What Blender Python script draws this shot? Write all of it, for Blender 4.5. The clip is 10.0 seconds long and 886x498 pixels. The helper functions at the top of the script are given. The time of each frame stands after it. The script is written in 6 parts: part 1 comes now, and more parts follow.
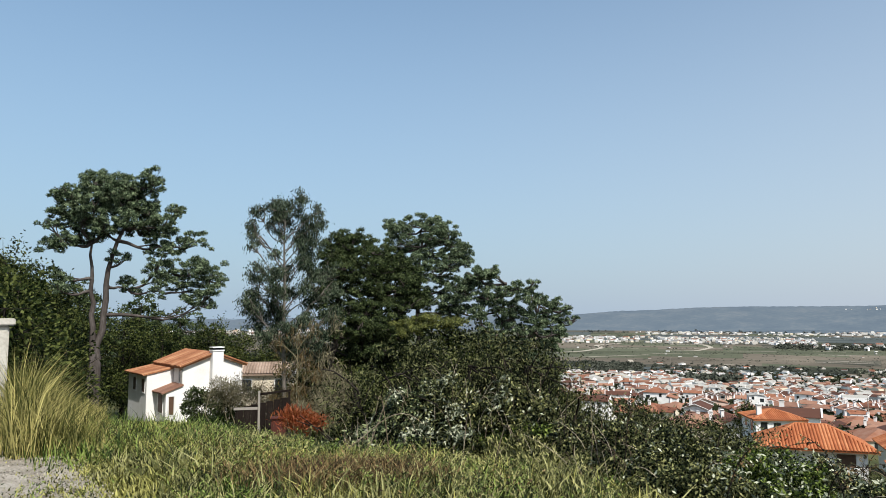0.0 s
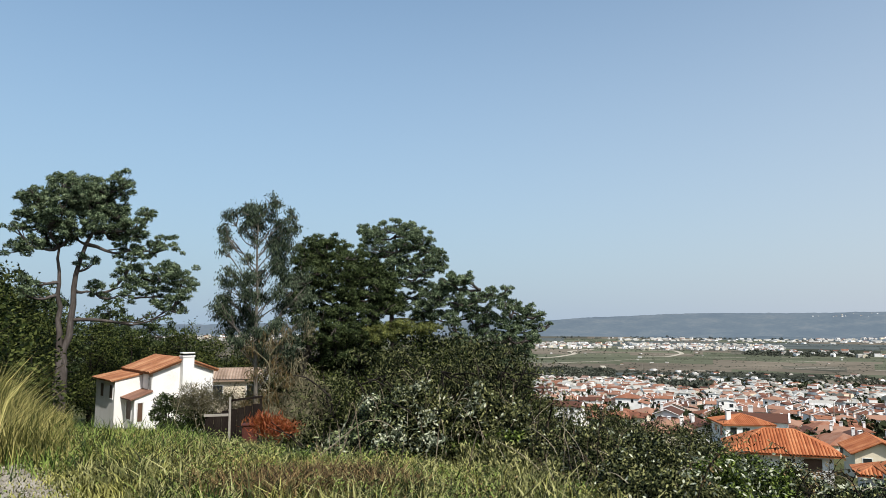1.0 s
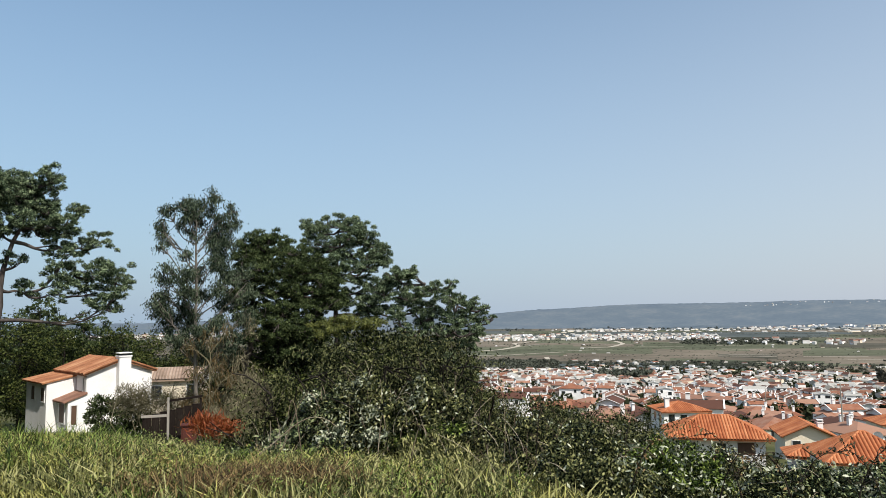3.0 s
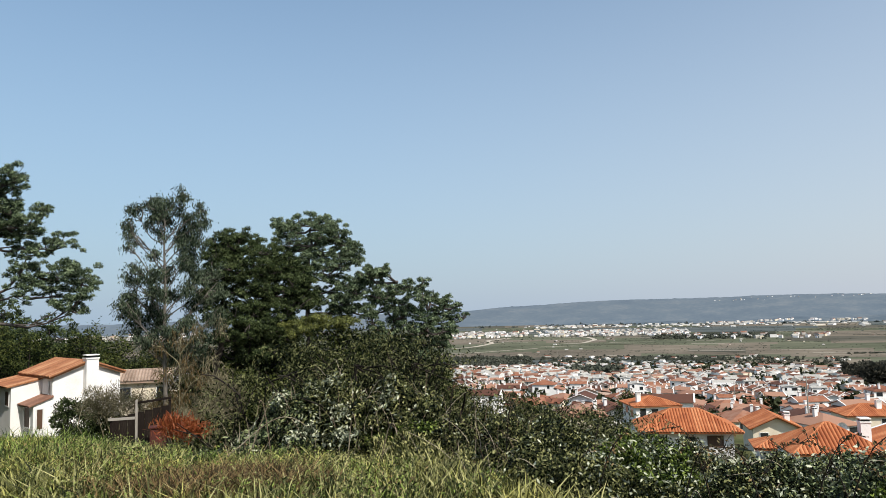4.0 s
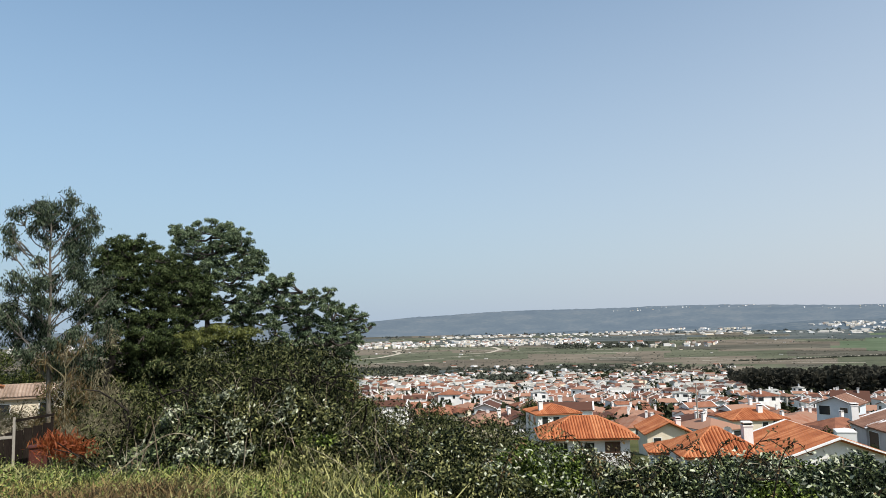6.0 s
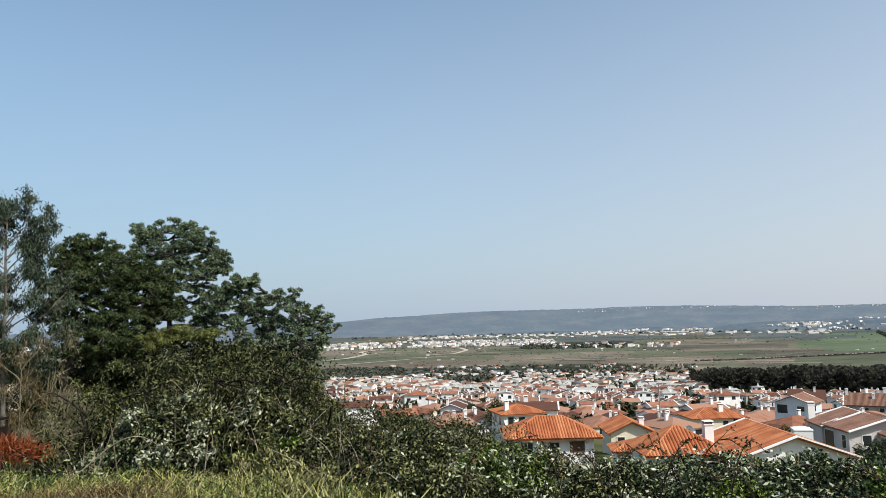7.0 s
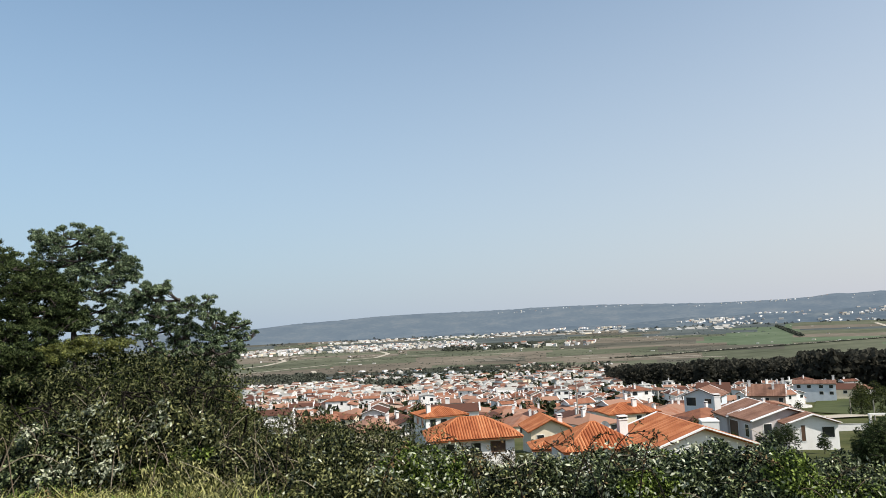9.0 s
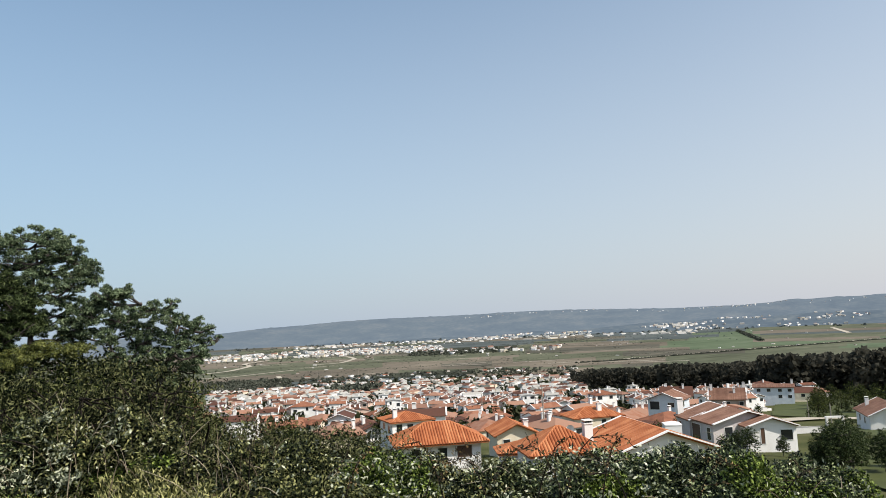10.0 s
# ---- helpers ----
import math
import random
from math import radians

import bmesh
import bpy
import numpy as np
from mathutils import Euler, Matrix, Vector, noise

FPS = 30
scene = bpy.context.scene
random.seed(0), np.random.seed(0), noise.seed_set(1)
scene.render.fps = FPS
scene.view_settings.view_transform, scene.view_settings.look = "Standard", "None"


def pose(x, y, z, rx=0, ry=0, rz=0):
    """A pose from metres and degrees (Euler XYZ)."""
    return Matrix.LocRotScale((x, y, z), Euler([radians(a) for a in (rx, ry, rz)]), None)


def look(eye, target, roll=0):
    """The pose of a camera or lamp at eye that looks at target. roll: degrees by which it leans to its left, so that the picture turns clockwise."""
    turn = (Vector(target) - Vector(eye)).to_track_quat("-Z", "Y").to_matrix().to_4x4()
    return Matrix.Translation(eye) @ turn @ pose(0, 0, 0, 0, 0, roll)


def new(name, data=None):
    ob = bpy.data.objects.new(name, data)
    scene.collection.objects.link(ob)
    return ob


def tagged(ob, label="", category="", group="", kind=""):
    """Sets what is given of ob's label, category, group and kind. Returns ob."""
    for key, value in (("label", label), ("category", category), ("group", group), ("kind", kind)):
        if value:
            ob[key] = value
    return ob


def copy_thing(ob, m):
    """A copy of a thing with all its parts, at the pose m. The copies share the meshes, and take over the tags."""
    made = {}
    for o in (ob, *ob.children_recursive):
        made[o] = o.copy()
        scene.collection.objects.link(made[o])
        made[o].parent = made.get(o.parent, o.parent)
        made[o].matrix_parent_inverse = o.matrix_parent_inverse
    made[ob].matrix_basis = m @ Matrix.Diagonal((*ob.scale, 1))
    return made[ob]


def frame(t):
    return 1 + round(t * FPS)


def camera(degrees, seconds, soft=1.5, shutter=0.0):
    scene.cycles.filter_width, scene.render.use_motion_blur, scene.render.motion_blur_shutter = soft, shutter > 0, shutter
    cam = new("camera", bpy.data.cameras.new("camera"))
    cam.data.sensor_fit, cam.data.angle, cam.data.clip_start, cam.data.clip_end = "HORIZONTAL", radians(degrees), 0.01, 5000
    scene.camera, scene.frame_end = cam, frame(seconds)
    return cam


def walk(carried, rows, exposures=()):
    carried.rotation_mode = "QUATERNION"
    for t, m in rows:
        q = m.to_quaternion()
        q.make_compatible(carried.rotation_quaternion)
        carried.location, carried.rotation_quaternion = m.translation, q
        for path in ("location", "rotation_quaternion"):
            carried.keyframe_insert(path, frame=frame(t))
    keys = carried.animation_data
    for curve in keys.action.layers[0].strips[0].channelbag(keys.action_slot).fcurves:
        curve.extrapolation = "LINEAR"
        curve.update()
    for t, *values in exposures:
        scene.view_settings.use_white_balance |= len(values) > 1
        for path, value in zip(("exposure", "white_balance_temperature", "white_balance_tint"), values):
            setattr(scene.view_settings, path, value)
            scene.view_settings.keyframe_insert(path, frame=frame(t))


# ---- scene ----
cam = camera(63.9, 10.0, soft=0.5)
# seconds, eye in metres, Euler angles in degrees
ROWS = [
    (0.0, 0.000, 0.000, 1.650, 95.20, 0.00, 0.00),
    (0.5, 0.004, 0.012, 1.650, 95.44, -0.02, -1.47),
    (1.0, 0.008, 0.011, 1.652, 95.66, -0.15, -2.08),
    (1.5, 0.017, 0.010, 1.654, 95.58, 0.41, -3.03),
    (2.0, 0.028, 0.012, 1.655, 95.77, 0.20, -4.66),
    (2.5, 0.044, 0.014, 1.655, 95.46, 0.33, -5.58),
    (4.0, 0.108, 0.044, 1.646, 94.98, 1.34, -8.58),
    (4.5, 0.123, 0.044, 1.650, 95.38, 1.33, -9.85),
    (5.0, 0.141, 0.043, 1.649, 95.52, 1.48, -11.81),
    (5.5, 0.161, 0.050, 1.653, 95.58, 1.48, -14.22),
    (7.0, 0.192, 0.052, 1.656, 95.62, 1.37, -18.70),
    (7.5, 0.201, 0.050, 1.657, 95.57, 1.65, -20.55),
    (8.0, 0.216, 0.054, 1.656, 95.68, 1.97, -22.65),
    (8.5, 0.221, 0.047, 1.658, 95.72, 2.10, -23.24),
    (9.0, 0.230, 0.040, 1.652, 95.66, 2.65, -25.02),
    (9.5, 0.240, 0.045, 1.648, 95.78, 2.72, -25.82),
    (10.0, 0.241, 0.036, 1.652, 95.92, 2.61, -27.66),
]
walk(cam, [(t, pose(x, y, z, rx, ry, rz)) for t, x, y, z, rx, ry, rz in ROWS], exposures=[(0.0, 0.1, 6480, 10), (4.0, 0.1, 6580, 11), (7.5, 0.1, 6500, 10), (10.0, 0.12, 6700, 11)])

# ---- light ----
SUN_AZ, SUN_EL = 152.0, 49.0          # degrees from +y towards +x, and above the horizon
world = bpy.data.worlds.new("world")
scene.world = world
world.use_nodes = True
wn = world.node_tree.nodes
sky = wn.new("ShaderNodeTexSky")
sky.sky_type = "NISHITA"
sky.sun_disc = False
sky.sun_elevation, sky.sun_rotation = radians(SUN_EL), radians(SUN_AZ)
sky.altitude, sky.air_density, sky.dust_density, sky.ozone_density = 50, 1.0, 0.8, 0.7
wn["Background"].inputs["Strength"].default_value = 0.15
# haze: the clear sky pales towards the horizon all round
wl = world.node_tree.links
wtc, wsep, wmap, wmix = wn.new("ShaderNodeTexCoord"), wn.new("ShaderNodeSeparateXYZ"), wn.new("ShaderNodeMapRange"), wn.new("ShaderNodeMix")
wl.new(wtc.outputs["Generated"], wsep.inputs[0])
wl.new(wsep.outputs["Z"], wmap.inputs["Value"])
for key, v in (("From Min", 0.0), ("From Max", 0.5), ("To Min", 0.95), ("To Max", 0.15)):
    wmap.inputs[key].default_value = v
wmix.data_type = "RGBA"
wl.new(wmap.outputs[0], wmix.inputs["Factor"])
wclear = wn.new("ShaderNodeMix")
wclear.data_type, wclear.blend_type = "RGBA", "MULTIPLY"
wclear.inputs["Factor"].default_value = 1.0
wl.new(sky.outputs[0], wclear.inputs[6])
wclear.inputs[7].default_value = (0.93, 1.04, 1.02, 1)
wl.new(wclear.outputs[2], wmix.inputs[6])
wmix.inputs[7].default_value = (2.88, 3.31, 4.02, 1)
# the sky brightens and whitens towards the sun's side
wdot, wside, wtint = wn.new("ShaderNodeVectorMath"), wn.new("ShaderNodeMapRange"), wn.new("ShaderNodeMix")
wdot.operation = "DOT_PRODUCT"
wl.new(wtc.outputs["Generated"], wdot.inputs[0])
wdot.inputs[1].default_value = (math.sin(radians(152.0)), math.cos(radians(152.0)), 0)
wl.new(wdot.outputs["Value"], wside.inputs["Value"])
for key, v in (("From Min", -1.0), ("From Max", 0.0), ("To Min", 0.0), ("To Max", 1.0)):
    wside.inputs[key].default_value = v
wtint.data_type = "RGBA"
wl.new(wside.outputs[0], wtint.inputs["Factor"])
wtint.inputs[6].default_value, wtint.inputs[7].default_value = (0.82, 0.94, 0.99, 1), (1.27, 1.16, 1.07, 1)
wmul = wn.new("ShaderNodeMix")
wmul.data_type, wmul.blend_type = "RGBA", "MULTIPLY"
wmul.inputs["Factor"].default_value = 1.0
wl.new(wmix.outputs[2], wmul.inputs[6])
wl.new(wtint.outputs[2], wmul.inputs[7])
wl.new(wmul.outputs[2], wn["Background"].inputs["Color"])
lamp = bpy.data.lights.new("sun", "SUN")
lamp.energy, lamp.angle, lamp.color = 5.0, radians(0.53), (1.0, 0.95, 0.87)
sun = new("sun", lamp)
sun.matrix_world = look((100 * math.sin(radians(SUN_AZ)) * math.cos(radians(SUN_EL)),
                         100 * math.cos(radians(SUN_AZ)) * math.cos(radians(SUN_EL)),
                         100 * math.sin(radians(SUN_EL))), (0, 0, 0))

# ---- materials ----


def material(name, colours, scale=3.0, rough=0.8, bump=0.2, detail=6.0, island=0.0, per_object=0.0, spec=0.3,
             metal=0.0, through_light=0.0, fine=40.0, coords="Object", stretch=(1, 1, 1), glow=None):
    """Noise at two sizes between the colours, with relief; island and per_object vary single pieces."""
    m = bpy.data.materials.new(name)
    m.use_nodes = True
    nt = m.node_tree
    nd, ln = nt.nodes, nt.links
    bsdf = nd["Principled BSDF"]
    bsdf.inputs["Roughness"].default_value = rough
    bsdf.inputs["Specular IOR Level"].default_value = spec
    bsdf.inputs["Metallic"].default_value = metal
    tc = nd.new("ShaderNodeTexCoord")
    mp = nd.new("ShaderNodeMapping")
    mp.inputs["Scale"].default_value = stretch
    ln.new(tc.outputs[coords], mp.inputs["Vector"])
    big, small = nd.new("ShaderNodeTexNoise"), nd.new("ShaderNodeTexNoise")
    for n, s in ((big, scale), (small, fine)):
        n.inputs["Scale"].default_value = s
        n.inputs["Detail"].default_value = detail
        ln.new(mp.outputs[0], n.inputs["Vector"])
    mix = nd.new("ShaderNodeMath")
    mix.operation = "MULTIPLY_ADD"
    mix.inputs[1].default_value = 0.4
    ln.new(small.outputs[0], mix.inputs[0])
    half = nd.new("ShaderNodeMath")
    half.operation = "MULTIPLY"
    half.inputs[1].default_value = 0.6
    ln.new(big.outputs[0], half.inputs[0])
    ln.new(half.outputs[0], mix.inputs[2])
    value = mix.outputs[0]
    for amount, kind in ((island, "ShaderNodeNewGeometry"), (per_object, "ShaderNodeObjectInfo")):
        if amount:
            src = nd.new(kind)
            add = nd.new("ShaderNodeMath")
            add.operation = "MULTIPLY_ADD"
            add.inputs[1].default_value = amount
            ln.new(src.outputs["Random Per Island" if kind.endswith("Geometry") else "Random"], add.inputs[0])
            off = nd.new("ShaderNodeMath")
            off.operation = "SUBTRACT"
            off.inputs[1].default_value = amount / 2
            ln.new(value, off.inputs[0])
            ln.new(off.outputs[0], add.inputs[2])
            value = add.outputs[0]
    ramp = nd.new("ShaderNodeValToRGB")
    el = ramp.color_ramp.elements
    n = len(colours)
    for i, c in enumerate(colours):
        p = 0.28 + 0.44 * i / max(1, n - 1)
        e = el[i] if i < 2 else el.new(p)
        e.position, e.color = p, (*c, 1)
    ln.new(value, ramp.inputs[0])
    ln.new(ramp.outputs[0], bsdf.inputs["Base Color"])
    if bump:
        b = nd.new("ShaderNodeBump")
        b.inputs["Strength"].default_value = bump
        b.inputs["Distance"].default_value = 0.02
        ln.new(small.outputs[0], b.inputs["Height"])
        ln.new(b.outputs[0], bsdf.inputs["Normal"])
    if glow:
        bsdf.inputs["Emission Color"].default_value = (*glow[0], 1)
        bsdf.inputs["Emission Strength"].default_value = glow[1]
    if through_light:
        tr = nd.new("ShaderNodeBsdfTranslucent")
        ms = nd.new("ShaderNodeMixShader")
        ms.inputs[0].default_value = through_light
        ln.new(ramp.outputs[0], tr.inputs["Color"])
        ln.new(bsdf.outputs[0], ms.inputs[1])
        ln.new(tr.outputs[0], ms.inputs[2])
        ln.new(ms.outputs[0], nd["Material Output"].inputs["Surface"])
    return m


M_GROUND = material("soil_and_grass", [(0.028, 0.034, 0.011), (0.065, 0.072, 0.024), (0.125, 0.11, 0.05)], 0.12, 0.95, 0.5, fine=6, spec=0.1)
M_ROAD = material("worn_concrete", [(0.10, 0.085, 0.065), (0.28, 0.25, 0.20), (0.50, 0.46, 0.40)], 3.2, 0.9, 0.9, fine=34)
M_GRIT = material("loose_grit", [(0.13, 0.11, 0.085), (0.27, 0.24, 0.20), (0.42, 0.385, 0.33)], 3.0, 0.95, 0.0, island=0.7)
M_ASPHALT = material("asphalt", [(0.10, 0.10, 0.10), (0.16, 0.16, 0.155), (0.20, 0.19, 0.18)], 0.3, 0.9, 0.2, fine=8)
M_RENDER = material("white_render", [(0.66, 0.63, 0.59), (0.81, 0.795, 0.77), (0.87, 0.86, 0.845)], 0.5, 0.85, 0.15, fine=14)
M_CREAM = material("cream_render", [(0.62, 0.53, 0.40), (0.70, 0.62, 0.48), (0.76, 0.68, 0.55)], 0.6, 0.85, 0.15, fine=14)
M_PALEBLUE = material("pale_blue_render", [(0.48, 0.53, 0.58), (0.58, 0.63, 0.68), (0.66, 0.70, 0.74)], 0.6, 0.85, 0.15, fine=14)
M_MAUVE = material("pale_mauve_render", [(0.42, 0.38, 0.37), (0.52, 0.47, 0.46), (0.60, 0.56, 0.54)], 0.6, 0.85, 0.15, fine=14)
M_PINK = material("pinkish_render", [(0.52, 0.36, 0.28), (0.62, 0.45, 0.36), (0.68, 0.52, 0.43)], 0.6, 0.85, 0.15, fine=14)
M_BROWNWALL = material("brown_render", [(0.30, 0.22, 0.18), (0.38, 0.29, 0.24), (0.44, 0.35, 0.29)], 0.6, 0.85, 0.15, fine=14)
M_TILE = material("terracotta_tiles", [(0.264, 0.0748, 0.0264), (0.3872, 0.1276, 0.0484), (0.4928, 0.2024, 0.088)], 0.9, 0.8, 0.3, fine=9, island=0.3)
M_TILEFLAT = material("terracotta_roof", [(0.08923, 0.03775, 0.02402), (0.1853, 0.07207, 0.03978), (0.2608, 0.1064, 0.05834), (0.302, 0.1647, 0.1098)], 0.5, 0.85, 0.3, fine=7, per_object=0.8)
M_TILEFAR = material("far_terracotta", [(0.07603, 0.03485, 0.02411), (0.1584, 0.06653, 0.03925), (0.2281, 0.09821, 0.05702), (0.2661, 0.1521, 0.1077)], 0.1, 0.85, 0.0, fine=2, island=0.8)
M_WALLFAR = material("far_render", [(0.42, 0.39, 0.35), (0.70, 0.68, 0.65), (0.88, 0.87, 0.86)], 0.1, 0.85, 0.0, fine=2, island=0.7)
M_TILEOLD = material("old_brown_tiles", [(0.14, 0.07, 0.045), (0.21, 0.11, 0.075), (0.28, 0.16, 0.11)], 0.8, 0.85, 0.3, fine=9, island=0.2)
M_TILEWORN = material("worn_terracotta_tiles", [(0.2058, 0.0784, 0.036), (0.3234, 0.1344, 0.062), (0.441, 0.2296, 0.12)], 0.9, 0.85, 0.3, fine=9, island=0.3)
M_TILEPALE = material("faded_pinkish_tiles", [(0.20, 0.14, 0.10), (0.34, 0.25, 0.19), (0.46, 0.36, 0.28)], 0.9, 0.85, 0.3, fine=9, island=0.4)
M_GLASS = material("dark_window_glass", [(0.012, 0.014, 0.016), (0.03, 0.034, 0.038)], 1.0, 0.12, 0.0, spec=0.6)
M_FRAME = material("white_window_frame", [(0.6, 0.6, 0.58), (0.75, 0.75, 0.73)], 2.0, 0.5, 0.0)
M_SHUTTER = material("brown_shutter", [(0.07, 0.04, 0.025), (0.12, 0.07, 0.045)], 3.0, 0.6, 0.1)
M_CONCRETE = material("grey_concrete", [(0.26, 0.25, 0.23), (0.36, 0.35, 0.32), (0.46, 0.44, 0.41)], 1.5, 0.9, 0.4, fine=20)
M_PLASTER = material("stained_plaster", [(0.30, 0.28, 0.24), (0.46, 0.44, 0.39), (0.60, 0.58, 0.52)], 2.2, 0.9, 0.4, fine=25)
M_BARK = material("dark_bark", [(0.010, 0.008, 0.007), (0.024, 0.020, 0.017), (0.05, 0.043, 0.036)], 2.0, 0.95, 0.9, fine=12, spec=0.08, stretch=(1, 1, 0.25))
M_PINEBARK = material("pine_bark", [(0.025, 0.020, 0.018), (0.075, 0.064, 0.058), (0.17, 0.15, 0.14)], 2.0, 0.95, 0.9, fine=12, spec=0.08, stretch=(1, 1, 0.25))
M_PALEBARK = material("pale_bark", [(0.16, 0.14, 0.11), (0.28, 0.25, 0.21), (0.38, 0.34, 0.29)], 2.0, 0.9, 0.5, fine=12, stretch=(1, 1, 0.3))
M_EUCBARK = material("eucalyptus_bark", [(0.06, 0.055, 0.047), (0.14, 0.125, 0.105), (0.25, 0.225, 0.195)], 2.0, 0.9, 0.5, fine=12, stretch=(1, 1, 0.3))
M_PINE = material("pine_needles", [(0.0097, 0.019, 0.00972), (0.05626, 0.086, 0.0432), (0.2425, 0.3, 0.1728)], 1.6, 0.6, 0.0, island=0.5, fine=7, spec=0.08, through_light=0.06)
M_PINEDARK = material("dark_pine_needles", [(0.00583, 0.01, 0.00378), (0.02894, 0.0455, 0.01533), (0.1205, 0.1502, 0.06216)], 1.6, 0.6, 0.0, island=0.4, fine=7, spec=0.08, through_light=0.04)
# Yellow-green needles, the sunlight on them put into the colour.
M_YELLOWPINE = material("sunlit_yellow_needles", [(0.03, 0.04, 0.010), (0.085, 0.10, 0.022), (0.17, 0.18, 0.045)], 1.6, 0.6, 0.0, island=0.5, fine=7, through_light=0.1)
M_DEADNEEDLE = material("dead_needles", [(0.056, 0.04, 0.016), (0.104, 0.068, 0.024), (0.144, 0.096, 0.04)], 0.5, 0.8, 0.0, island=0.35, through_light=0.15)
M_EUC = material("eucalyptus_leaves", [(0.010, 0.018, 0.011), (0.038, 0.056, 0.034), (0.13, 0.16, 0.10)], 0.6, 0.45, 0.0, island=0.55, spec=0.08, through_light=0.12)
M_SHRUB = material("shrub_leaves", [(0.0044, 0.009, 0.003), (0.022, 0.034, 0.009), (0.099, 0.115, 0.034)], 0.5, 0.5, 0.0, island=0.7, spec=0.05, through_light=0.1)
M_SCRUB = material("scrub_leaves", [(0.003465, 0.006143, 0.002363), (0.02772, 0.03598, 0.01339), (0.1429, 0.1492, 0.06458)], 0.9, 0.55, 0.0, island=0.85, spec=0.05, through_light=0.08)
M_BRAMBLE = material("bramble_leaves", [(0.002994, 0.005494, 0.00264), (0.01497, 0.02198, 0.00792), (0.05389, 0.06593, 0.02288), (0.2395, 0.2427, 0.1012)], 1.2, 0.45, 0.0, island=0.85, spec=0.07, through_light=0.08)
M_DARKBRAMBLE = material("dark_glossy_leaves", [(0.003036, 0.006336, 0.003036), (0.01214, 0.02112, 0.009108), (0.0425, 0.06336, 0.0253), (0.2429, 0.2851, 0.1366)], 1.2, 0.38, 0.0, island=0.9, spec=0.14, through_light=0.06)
# Lighter copy of the bramble leaves, sunlight put into the colour.
M_BRAMBLELIGHT = material("sunlit_bramble_leaves", [(0.005702, 0.01246, 0.002244), (0.03802, 0.06438, 0.01047), (0.1901, 0.2492, 0.0561)], 1.2, 0.45, 0.0, island=0.9, spec=0.08, through_light=0.12)
# Silvery leaf colour, brightened to carry the glints of sun.
M_SILVERGLINT = material("silvery_leaves", [(0.03312, 0.04416, 0.02429), (0.1325, 0.1546, 0.09389), (0.4858, 0.5078, 0.3643)], 1.2, 0.45, 0.0, island=0.9, spec=0.25, through_light=0.08)
M_CANE = material("dry_bramble_cane", [(0.10, 0.07, 0.045), (0.24, 0.19, 0.13), (0.44, 0.38, 0.29)], 3.0, 0.8, 0.0, island=0.6)
M_GRASS = material("meadow_grass", [(0.01613, 0.02166, 0.006575), (0.1119, 0.1208, 0.03506), (0.4121, 0.3997, 0.1753)], 1.1, 0.5, 0.0, island=0.95, spec=0.12, through_light=0.2)
M_STRAW = material("dry_grass", [(0.04937, 0.04704, 0.01152), (0.1876, 0.1881, 0.04114), (0.4937, 0.4704, 0.1563)], 1.1, 0.65, 0.0, island=0.9, spec=0.15, through_light=0.25)
M_OLIVESTRAW = material("olive_straw_grass", [(0.0403, 0.0483, 0.0115), (0.1725, 0.1667, 0.0437), (0.483, 0.4255, 0.161)], 1.1, 0.65, 0.0, island=0.9, spec=0.12, through_light=0.25)
M_DARKGRASS = material("dark_meadow_weeds", [(0.01162, 0.02484, 0.0054), (0.05518, 0.0966, 0.01836), (0.2468, 0.3243, 0.0756)], 1.1, 0.5, 0.0, island=0.9, spec=0.15, through_light=0.2)
M_RUST = material("rusty_weeds", [(0.030, 0.019, 0.009), (0.115, 0.072, 0.028), (0.29, 0.20, 0.09)], 0.8, 0.8, 0.0, island=0.8, through_light=0.15)
M_SPRAY = material("dark_spray_leaves", [(0.02, 0.018, 0.008), (0.05, 0.045, 0.018), (0.10, 0.075, 0.03)], 0.8, 0.6, 0.0, island=0.5, through_light=0.15)
M_RED = material("red_leaves", [(0.169, 0.0325, 0.0097), (0.26, 0.065, 0.0195), (0.312, 0.117, 0.039)], 1.0, 0.6, 0.0, island=0.4, through_light=0.25)
M_TWIG = material("grey_twigs", [(0.06375, 0.0561, 0.034), (0.1487, 0.1318, 0.0765), (0.2635, 0.238, 0.1487)], 1.0, 0.9, 0.0, island=0.5)
# Near-black timber: the shade inside the shed is in its colour.
M_WOOD = material("shade_dark_timber", [(0.008, 0.006, 0.005), (0.016, 0.012, 0.010), (0.032, 0.026, 0.02)], 2.0, 0.9, 0.3, spec=0.05, stretch=(1, 1, 0.2))
M_BIN = material("rust_red_paint", [(0.055, 0.015, 0.01), (0.09, 0.025, 0.0175)], 2.0, 0.6, 0.2)
M_FARWOOD = material("far_woodland", [(0.034, 0.041, 0.030), (0.044, 0.051, 0.036), (0.058, 0.064, 0.045)], 0.02, 1.0, 0.0, fine=0.1, spec=0.0)
M_PINEBELT = material("dark_pine_belt", [(0.0459, 0.0459, 0.0378), (0.0594, 0.05805, 0.0459), (0.0729, 0.0702, 0.05535)], 0.02, 1.0, 0.0, fine=0.1, spec=0.0, through_light=0.3)
M_SCRUBLAND = material("dark_scrubland", [(0.030, 0.034, 0.026), (0.048, 0.052, 0.040), (0.085, 0.085, 0.066)], 0.008, 1.0, 0.0, fine=0.06, spec=0.0)
M_TOWNTREE = material("dark_garden_foliage", [(0.016, 0.020, 0.011), (0.028, 0.034, 0.018), (0.05, 0.055, 0.03)], 0.05, 1.0, 0.0, fine=0.3, spec=0.0, island=0.4)
